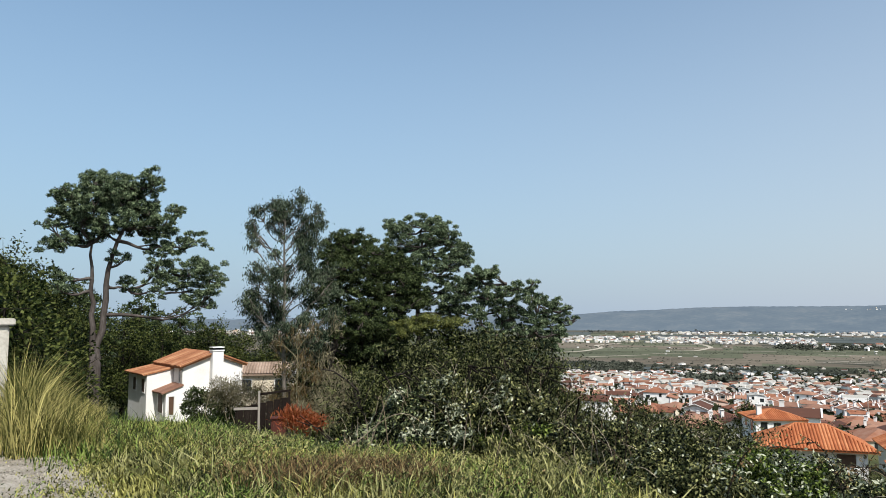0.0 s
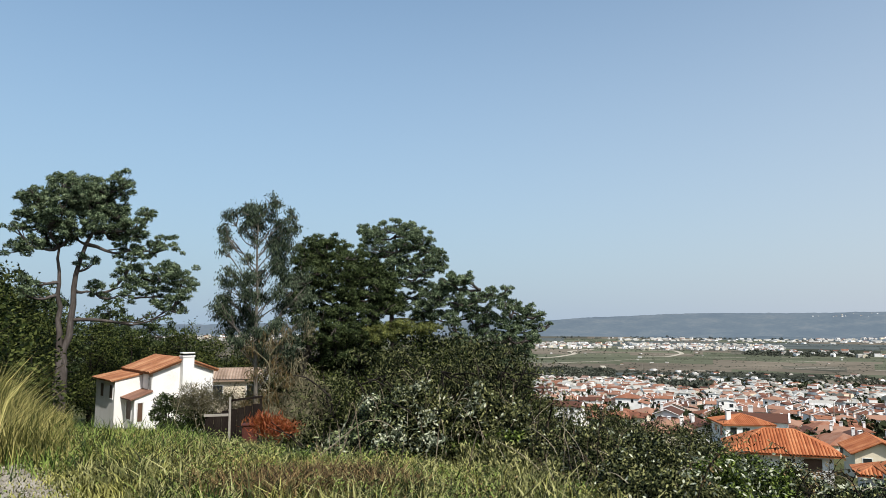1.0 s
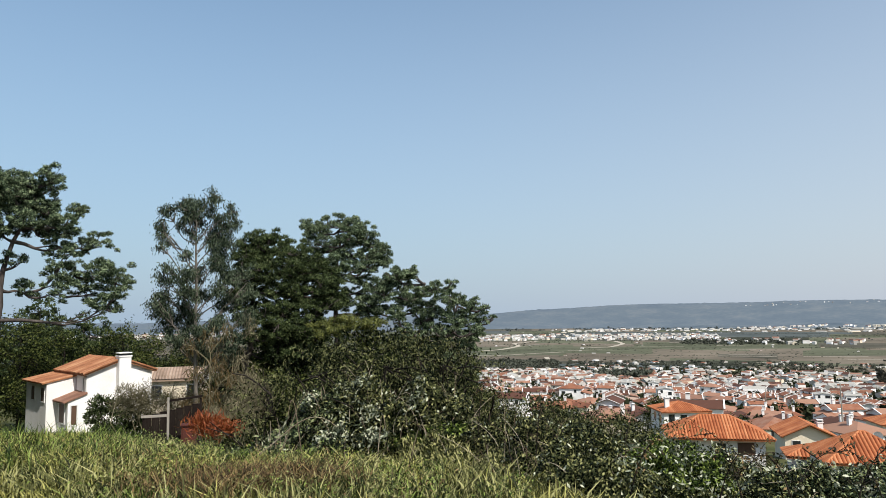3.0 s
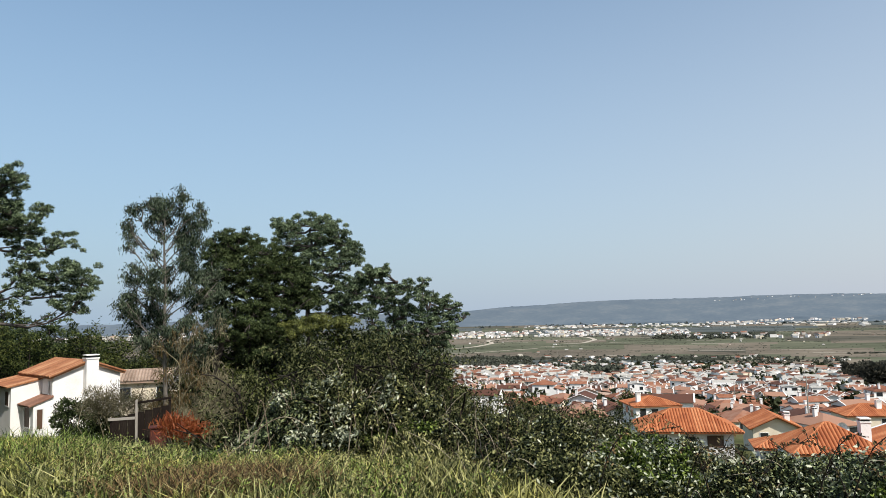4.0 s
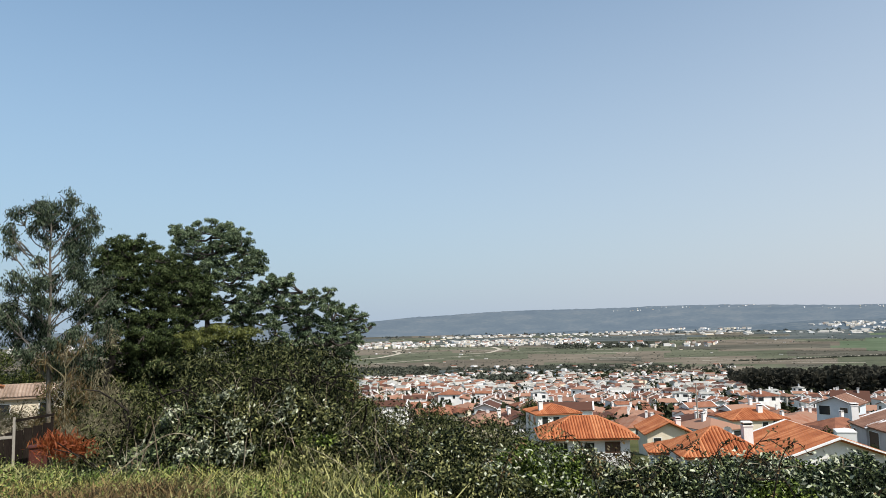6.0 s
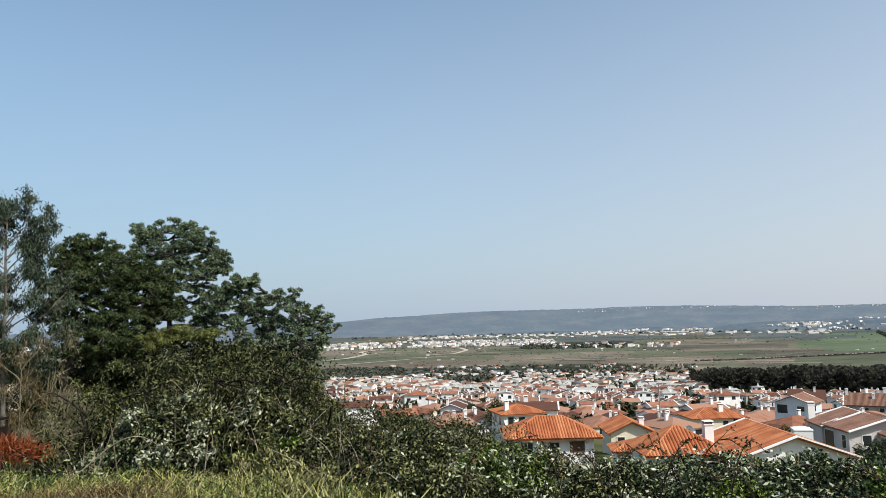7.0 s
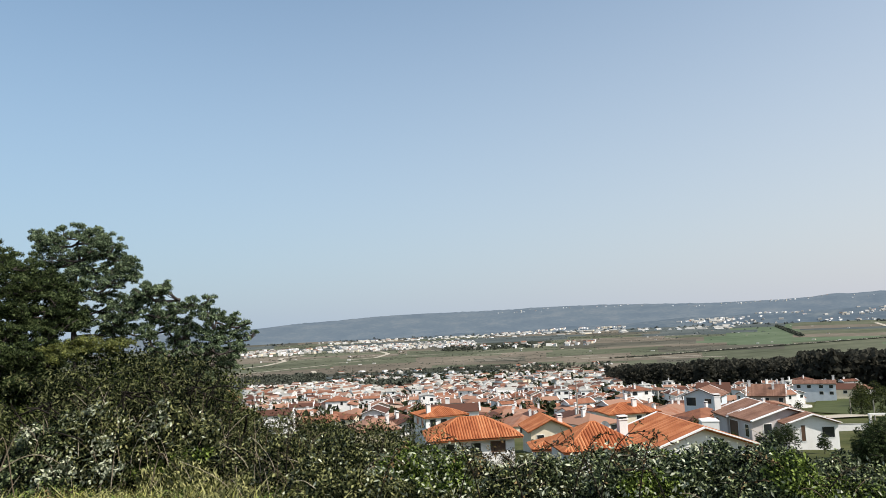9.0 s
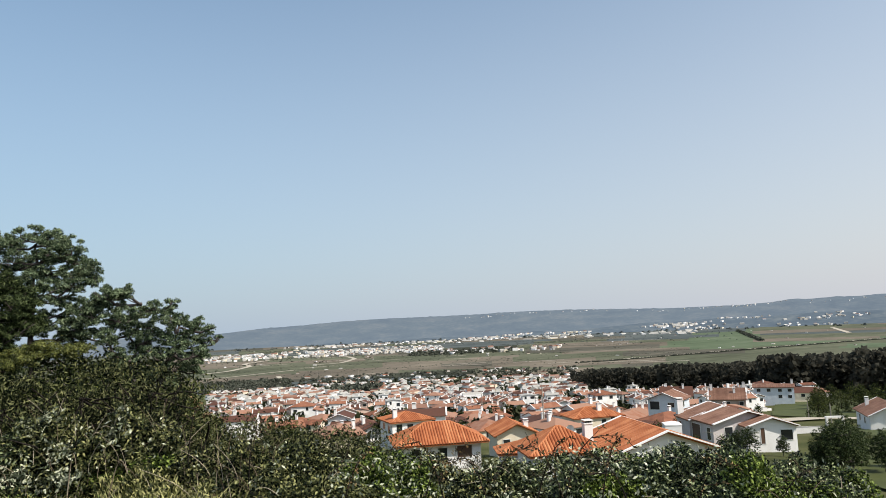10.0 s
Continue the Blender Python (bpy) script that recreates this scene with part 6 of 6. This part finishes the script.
# arching sprays that stand out of the thicket, each on its own stem
for k, (az, d, h, dx) in enumerate(((27.0, 5.9, 0.40, 0.35), (29.5, 6.0, 0.5, -0.3), (31.5, 6.2, 0.36, 0.5), (33.0, 5.8, 0.42, -0.4), (35.5, 6.1, 0.52, 0.4), (37.5, 5.9, 0.55, 0.55), (38.5, 6.2, 0.42, -0.35), (40.5, 5.8, 0.55, 0.3), (43.5, 5.9, 0.34, -0.4), (47, 6.0, 0.3, 0.4), (52, 5.9, 0.3, 0.4), (9.5, 8.6, 0.35, 0.2), (14.0, 7.2, 0.4, 0.1), (21, 6.4, 0.3, 0.3))):
    x, y = polar(az, d)
    zb = float(hedge_top(az)) - 0.35
    spray = thing("bramble_spray", "thin arching stem with small reddish leaves above the brambles", "stem", (x, y, zb), -az, group="arching sprays in the thicket")
    t = np.linspace(0, 1, 9)[:, None]
    stem = np.concatenate([dx * t ** 1.3, gb.normal(0, 0.12) * t, np.sin(t * gb.uniform(1.6, 2.3)) * (h + 0.3)], 1)
    main = part("stem", mesh_of("stem", *tube(stem, np.linspace(0.006, 0.002, 9), 4), M_BARK), spray)
    tips = [stem[j] + (stem[j + 1] - stem[j]) * q for j in range(2, 8) for q in gb.uniform(0, 1, 5)]
    for _ in range(5):
        s0 = stem[gb.integers(3, 8)]
        e = s0 + rand_dirs(gb, 1)[0] * [0.2, 0.2, 0.12]
        part("twig", mesh_of("twig", *tube(limb_line(s0, e, gb, 0.0, 4), [0.0035, 0.003, 0.002, 0.0015], 3), M_BARK), main)
        tips += [s0 + (e - s0) * q for q in gb.uniform(0.3, 1.05, 6)]
    part("leaves", mesh_of("leaves", *leaf_kites(gb, np.array(tips), 0.034, 0.018), M_RUST if k % 2 else M_SPRAY), spray)

# grass
gg = np.random.default_rng(81)


def meadow(n, a0, a1, r0, r1, g):
    az = g.uniform(a0, a1, n)
    r = np.sqrt(g.uniform(r0 ** 2, r1 ** 2, n))
    x, y = r * np.sin(np.radians(az)), r * np.cos(np.radians(az))
    edge = 0.08 * np.sin(y * 7) + 0.15 * np.sin(y * 2.3)
    off_road = (x + 5.0) * 8.7 + (y - 9.0) * 7.2 + edge * 16 + g.normal(0, 2.6, n) > -4.0
    free = (az < -10.5) | (r < hedge_front(az) + 0.5)
    k = off_road & free
    return np.stack([x[k], y[k], ground_z(x[k], y[k])], 1)


def tall(p, k=0.5):
    edge = ((p[:, 0] + 5.0) * 8.7 + (p[:, 1] - 9.0) * 7.2) / 11.3
    return (1.0 + 0.45 * np.array([noise.noise((q[0] * k + 3, q[1] * k, 1.0)) for q in p])) * np.clip(0.3 + 0.9 * edge, 0.3, 1.0) * np.interp(np.hypot(p[:, 0], p[:, 1]), [7.5, 10.0], [1.0, 0.55])


gp = meadow(135000, -42, 22, 4.6, 12.5, gg)
patch = np.array([noise.noise((q[0] * 0.8, q[1] * 0.8, 2.0)) + 0.5 * noise.noise((q[0] * 3.1, q[1] * 3.1, 6.0)) for q in gp]) + gg.normal(0, 0.18, len(gp)) + np.interp(np.degrees(np.arctan2(gp[:, 0], gp[:, 1])), [-30, -22, -14, -6, 4], [0.42, 0.36, 0.06, 0.0, 0.1])
for sel, mat, name, lab, h, w in (((patch < 0.27) & (patch > -0.2), M_GRASS, "grass", "lush green meadow grass", 0.21, 0.018), (patch >= 0.27, M_STRAW, "dry_grass", "yellowing grass among the green", 0.2, 0.016),
                                  (patch <= -0.2, M_DARKGRASS, "weeds", "dark green weeds in the meadow", 0.17, 0.018)):
    q = gp[sel]
    tagged(part(name, mesh_of(name, *blades(gg, q, h * tall(q) * gg.choice([0.55, 0.8, 1.0, 1.25], len(q), p=[0.3, 0.3, 0.3, 0.1]), w, 0.6), mat)), lab, "grass", kind="stuff")
q = meadow(60000, -42, 165, 1.5, 5.2, gg)
tagged(part("grass", mesh_of("grass", *blades(gg, q, 0.16, 0.014, 0.6), M_GRASS)), "trodden grass beside the road", "grass", kind="stuff")
q = meadow(14000, -36, -25, 9.4, 13.5, gg)
tagged(part("tall_dry_grass", mesh_of("tall_dry_grass", *blades(gg, q, np.interp(np.degrees(np.arctan2(q[:, 0], q[:, 1])), [-34, -31.3, -30.7, -29, -27, -25], [0.5, 0.6, 1.15, 0.75, 0.4, 0.25]) * gg.choice([0.4, 0.7, 1.0], len(q)), 0.012, 0.45), M_OLIVESTRAW)), "tall straw-coloured grass on the bank", "grass", kind="stuff")
q = meadow(2500, -36, -16, 8.5, 12.5, gg)
tagged(part("tall_grass", mesh_of("tall_grass", *blades(gg, q, 0.24, 0.012, 0.5), M_DARKGRASS)), "taller green grass on the bank", "grass", kind="stuff")
q = meadow(60000, -18, 2, 5.6, 8.2, gg)
near = np.hypot((q[:, 0] + 1.0) / 1.1, (q[:, 1] - 6.9) / 0.6) < gg.uniform(0.1, 1.1, len(q))
q = q[near][:4200]
tagged(part("rusty_weeds", mesh_of("rusty_weeds", *blades(gg, q, 0.25, 0.014, 0.6), M_RUST)), "clump of browned weeds in the grass", "weeds", kind="stuff")
for count, mat, lab, leaf, lift, seed_z, cut in ((4200, M_DARKGRASS, "leafy dark weeds all through the meadow", (0.04, 0.013), 0.17, 7.0, 0.0), (2000, M_GRASS, "bright leafy weeds in the meadow", (0.036, 0.011), 0.2, 3.0, 0.1), (900, M_RUST, "browned weed leaves in the meadow", (0.045, 0.016), 0.2, 5.0, 0.18)):
    lw = meadow(count, -40, 14, 5.0, 11.5, gg)
    clus = np.array([noise.noise((p[0] * 1.3, p[1] * 1.3, seed_z)) for p in lw]) > cut
    lw = np.repeat(lw[clus], 9, 0)
    lw = lw + gg.normal(0, 1, lw.shape) * [0.07, 0.07, 0.05] + np.array([0, 0, 1.0]) * (lift * tall(lw))[:, None]
    tagged(part("leafy_weeds", mesh_of("leafy_weeds", *leaf_kites(gg, lw, leaf[0], leaf[1], up=0.8), mat)), lab, "weeds", kind="stuff")
# grit and pebbles on the worn road
gs = np.random.default_rng(83)
pw = np.stack([gs.uniform(-9, 0.5, 60000), gs.uniform(3.0, 10.5, 60000)], 1)
pe = ((pw[:, 0] + 5.0) * 8.7 + (pw[:, 1] - 9.0) * 7.2) / 11.3
pw = pw[(pe < 0.15) & (pe > -4.5) & (gs.random(len(pw)) < np.exp(-np.abs(pe) / 1.3) + 0.15)]
pz = np.concatenate([pw, (ground_z(pw[:, 0], pw[:, 1]) + 0.022)[:, None]], 1)
pr_ = (0.003 + 0.011 * gs.random(len(pz)) ** 2)[:, None]
tilt = rand_dirs(gs, len(pz)) * [1, 1, 0.4]
side = unit(np.cross(tilt, np.array([0, 0, 1.0])))
pv = np.stack([pz + tilt * pr_, pz + side * pr_, pz - tilt * pr_, pz - side * pr_, pz + np.array([0, 0, 0.9]) * pr_], 1).reshape(-1, 3)
pb = np.arange(len(pz))[:, None] * 5
tagged(part("road_grit", mesh_of("road_grit", pv, np.concatenate([pb + [[0, 1, 4]], pb + [[1, 2, 4]], pb + [[2, 3, 4]], pb + [[3, 0, 4]]]), M_GRIT)), "loose grit and small stones on the road edge", "gravel", kind="stuff")

# red-leaved shrub, shed and bin on the slope
rp = thing("red_shrub", "shrub of fiery red pointed leaves", "shrub", (-3.8, 19.6, -2.2))
gr = np.random.default_rng(91)
rpos = np.concatenate([gr.normal(0, 1, (900, 3)) * [0.2, 0.15, 0.13] + [-0.25, 0, 0.98], gr.normal(0, 1, (700, 3)) * [0.2, 0.15, 0.11] + [0.25, 0, 0.88]])
part("leaves", mesh_of("leaves", *leaf_kites(gr, rpos, 0.2, 0.03, rand_dirs(gr, len(rpos)) + [0, 0, 0.9]), M_RED), rp)
for _ in range(16):
    part("stem", mesh_of("stem", *tube(limb_line((gr.normal(0, 0.1), gr.normal(0, 0.1), 0), (gr.normal(0, 0.3), gr.normal(0, 0.2), gr.uniform(0.7, 1.1)), gr, 0, 4), 0.012, 4), M_TWIG), rp)

shed = thing("open_shed", "dark open timber shed behind a pale rail and post", "shed", (-5.93, 23.26, -3.4), 14)
for sx, hh, m in ((-0.7, 2.0, M_WOOD), (0.0, 2.56, M_POLE), (0.95, 2.5, M_WOOD)):
    part("post", Mix().box(sx - 0.035, -0.04, -0.3, sx + 0.035, 0.04, hh).mesh("post", m, 0.006), shed)
part("rail", Mix().box(-0.78, -0.09, 1.98, -0.04, -0.045, 2.06).mesh("rail", M_POLE, 0.006), shed)
part("beam", Mix().plate([(0.03, -0.09, 2.5), (1.0, -0.09, 2.6), (1.0, -0.02, 2.6), (0.03, -0.02, 2.5)], 0.07).mesh("beam", M_WOOD, 0.006), shed)
# Back boards, coloured dark for the shed's shaded inside.
for k in range(7):
    x0 = -0.75 + k * 0.245
    part("board", Mix().box(x0, 1.1, -0.3, x0 + 0.235, 1.13, 1.9 + 0.05 * k).mesh("board", M_WOOD), shed)
bin_ = thing("rusty_tank", "rust-red metal tank beside the shed", "tank", (-5.1, 22.4, -3.2), 14)
part("body", Mix().box(-0.22, -0.22, -0.3, 0.22, 0.22, 1.62).mesh("body", M_BIN, 0.04), bin_)
part("lid", Mix().box(-0.25, -0.25, 1.62, 0.25, 0.25, 1.66).mesh("lid", M_BIN, 0.012), bin_)

# ---- among the houses ----
drape("lawn", M_LAWN, [polar(51.8, 250), polar(58.5, 230), polar(58, 400), polar(52.2, 400)], "mown green lawn beside the houses", "lawn", 0.3)
drape("lawn", M_LAWN, [polar(55.5, 80), polar(66, 40), polar(66, 150), polar(55, 165)], "green lawn below the white house", "lawn", 0.2)
ribbon("road", M_TRACK, [polar(51.5, 205), polar(55, 222), polar(60, 220), polar(66, 215)], 7, "pale concrete access road past the lawn", "road", 0.5)
ribbon("street", M_ASPHALT, [polar(26.0, 420), polar(28.2, 369), polar(30.2, 261), polar(33.5, 215), polar(40, 200)], 9, "grey street between the houses", "road", 0.5)
house("wide house with an old brown roof and white chimneys", 192.9, 167.8, -27.2, -50, 11.6, 12.2, 3.1, "gable", M_BROWNWALL, M_TILEOLD, wins=[("f", -4, 0.8, 1.2, 1.2), ("f", 0, 0.8, 1.2, 1.2), ("f", 4, 0.8, 1.2, 1.2)], chimneys=[(-5.0, -1, 0.8, 0.8, 1.6), (5.0, 1, 0.8, 0.8, 2.0), (2.0, -2.5, 0.7, 0.7, 1.2)], rake=M_RENDER)
house("cream house with a broad terracotta gable roof", 234.8, 232, -34.2, -45, 14.0, 12.0, 3.6, "gable", M_CREAM, M_TILEFLAT, tiled=False, chimneys=[(-4, 1, 0.8, 0.8, 1.4), (3, -1, 0.8, 0.8, 1.4)], wins=[("f", -4, 0.8, 1.2, 1.2), ("f", 3, 0.8, 1.2, 1.2)])
house("long grey two-storey row house with a shallow roof", 276, 215, -33.0, -52, 17.0, 10.0, 1.2, "gable", M_PALEBLUE, M_TILEOLD, chimneys=[(7.5, 0, 0.9, 0.9, 1.6)], wins=[("f", -6, 0.8, 1.5, 1.3), ("f", -2, 0.8, 1.5, 1.3), ("f", 2.5, 0.8, 1.5, 1.3), ("f", 6.3, 0.8, 1.5, 1.3), ("f", 2.5, 2.9, 1.5, 1.3), ("f", 6.3, 2.9, 1.5, 1.3)])
house("house with an orange roof at the lawn's edge", 290.5, 211.5, -36.3, -52, 11.0, 9.0, 2.2, "gable", M_CREAM, M_TILEFLAT, tiled=False, wins=[("f", 0, 0.8, 1.5, 1.3)])


def lamp_post(az, d, h, label, arm=True, name="utility_pole"):
    x, y = polar(az, d)
    z = ground_at(x, y) - 0.3
    th = thing(name, label, "pole", (x, y, z), -az)
    v, f = tube([(0, 0, 0), (0, 0, h * 0.5), (0, 0, h)], [0.16, 0.13, 0.1], 8)
    part("pole", mesh_of("pole", v, f, M_POLE, smooth=True), th)
    if arm:
        part("crossarm", Mix().box(-0.8, -0.05, h - 0.5, 0.8, 0.05, h - 0.4).mesh("crossarm", M_POLE), th)
        for sx in (-0.7, 0.0, 0.7):
            part("insulator", Mix().box(sx - 0.05, -0.05, h - 0.4, sx + 0.05, 0.05, h - 0.2).mesh("insulator", M_FRAME, 0.01), th)
    return th


for az, d, h in ((35.3, 150, 11.0), (26.3, 300, 10), (30.5, 260, 10), (23.3, 430, 10), (20.8, 1100, 26), (17.6, 1150, 26), (18.7, 1150, 26), (26.5, 1200, 24), (33.8, 360, 10), (15.0, 600, 12), (31.6, 420, 10), (47.5, 140, 8)):
    lamp_post(az, d, h, "weathered concrete utility pole among the houses")
for az, d in ((55.6, 190), (58.0, 200), (54.2, 230)):
    lamp_post(az, d, 5, "slim street lamp by the lawn", False, "street_lamp")


def car(x, y, yaw, paint, label):
    z = ground_at(x, y) + 0.3
    th = thing("car", label, "car", (x, y, z), yaw)
    mx = Mix()
    prof = [(-2.0, 0.35), (-1.95, 0.75), (-1.1, 0.85), (-0.5, 1.35), (0.9, 1.4), (1.7, 0.95), (2.0, 0.85), (2.05, 0.35)]
    n = len(prof)
    mx.add([(a, -0.82, b) for a, b in prof] + [(a, 0.82, b) for a, b in prof], [tuple(range(n)), tuple(range(2 * n - 1, n - 1, -1))] + [(k, (k + 1) % n, n + (k + 1) % n, n + k) for k in range(n)])
    part("body", mx.mesh("body", paint, 0.05), th)
    part("windscreen", Mix().add([(-1.07, -0.7, 0.9), (-0.53, -0.7, 1.33), (-0.53, 0.7, 1.33), (-1.07, 0.7, 0.9), (-1.1, -0.7, 0.92), (-0.56, -0.7, 1.36), (-0.56, 0.7, 1.36), (-1.1, 0.7, 0.92)],
         [(0, 1, 2, 3), (4, 7, 6, 5), (0, 4, 5, 1), (3, 2, 6, 7), (0, 3, 7, 4), (1, 5, 6, 2)]).mesh("windscreen", M_GLASS), th)
    for s in (-0.825, 0.825):
        part("side_window", Mix().box(-0.55, s - 0.01, 0.92, 0.95, s + 0.01, 1.28).mesh("side_window", M_GLASS), th)
    for wx in (-1.25, 1.3):
        for wy in (-0.78, 0.78):
            v, f = tube([(wx, wy - 0.1, 0.32), (wx, wy + 0.1, 0.32)], 0.32, 12)
            part("wheel", mesh_of("wheel", v, f, M_RUBBER), th)


for az, d, yaw, paint, lab in ((42.4, 172, 60, M_CARWHITE, "white hatchback parked by the houses"), (43.4, 168, 62, M_CARDARK, "dark hatchback parked by the houses"), (38.2, 100, 20, M_CARWHITE, "white car parked behind a terracotta roof"), (30.6, 255, 60, M_CARDARK, "dark car parked in the street"), (29.4, 300, 60, M_CARWHITE, "white car parked in the street")):
    car(*polar(az, d), yaw, paint, lab)

# white garden wall with a gate frame below the lawn
gx_, gy_ = polar(54.2, 150)
wall_ = thing("garden_wall", "low white garden wall with a square gate frame", "wall", (gx_, gy_, ground_at(gx_, gy_)), -33)
part("wall", Mix().box(-9.0, -0.12, -1.0, 3.0, 0.12, 1.2).mesh("wall", M_RENDER, 0.02), wall_)
part("coping", Mix().box(-9.05, -0.17, 1.2, 3.0, 0.17, 1.28).mesh("coping", M_CONCRETE, 0.01), wall_)
for sx in (3.2, 6.0):
    part("pillar", Mix().box(sx - 0.2, -0.2, -1.0, sx + 0.2, 0.2, 2.7).mesh("pillar", M_RENDER, 0.02), wall_)
part("lintel", Mix().box(2.9, -0.22, 2.7, 6.3, 0.22, 3.0).mesh("lintel", M_RENDER, 0.02), wall_)


def dish(x, y, z, yaw):
    """A small satellite dish on a bracket."""
    th = thing("satellite_dish", "small white satellite dish on a roof", "dish", (x, y, z), yaw)
    rr, aa = np.linspace(0.02, 0.45, 5), np.linspace(0, 2 * np.pi, 17)[:-1]
    v = np.array([(a * math.cos(b), 0.35 * a * a * 4 - 0.1, 0.75 + a * math.sin(b)) for a in rr for b in aa])
    f = np.array([(i * 16 + j, i * 16 + (j + 1) % 16, (i + 1) * 16 + (j + 1) % 16, (i + 1) * 16 + j) for i in range(4) for j in range(16)])
    part("reflector", mesh_of("reflector", v, f, M_FRAME, smooth=True), th)
    part("bracket", mesh_of("bracket", *tube([(0, -0.1, -0.3), (0, -0.1, 0.4), (0, -0.02, 0.75)], 0.03, 6), M_METAL), th)
    part("feed_arm", mesh_of("feed_arm", *tube([(0, 0.15, 0.35), (0, 0.5, 0.6)], 0.015, 5), M_METAL), th)


dish(47.3, 62.0, -10.9, 150)
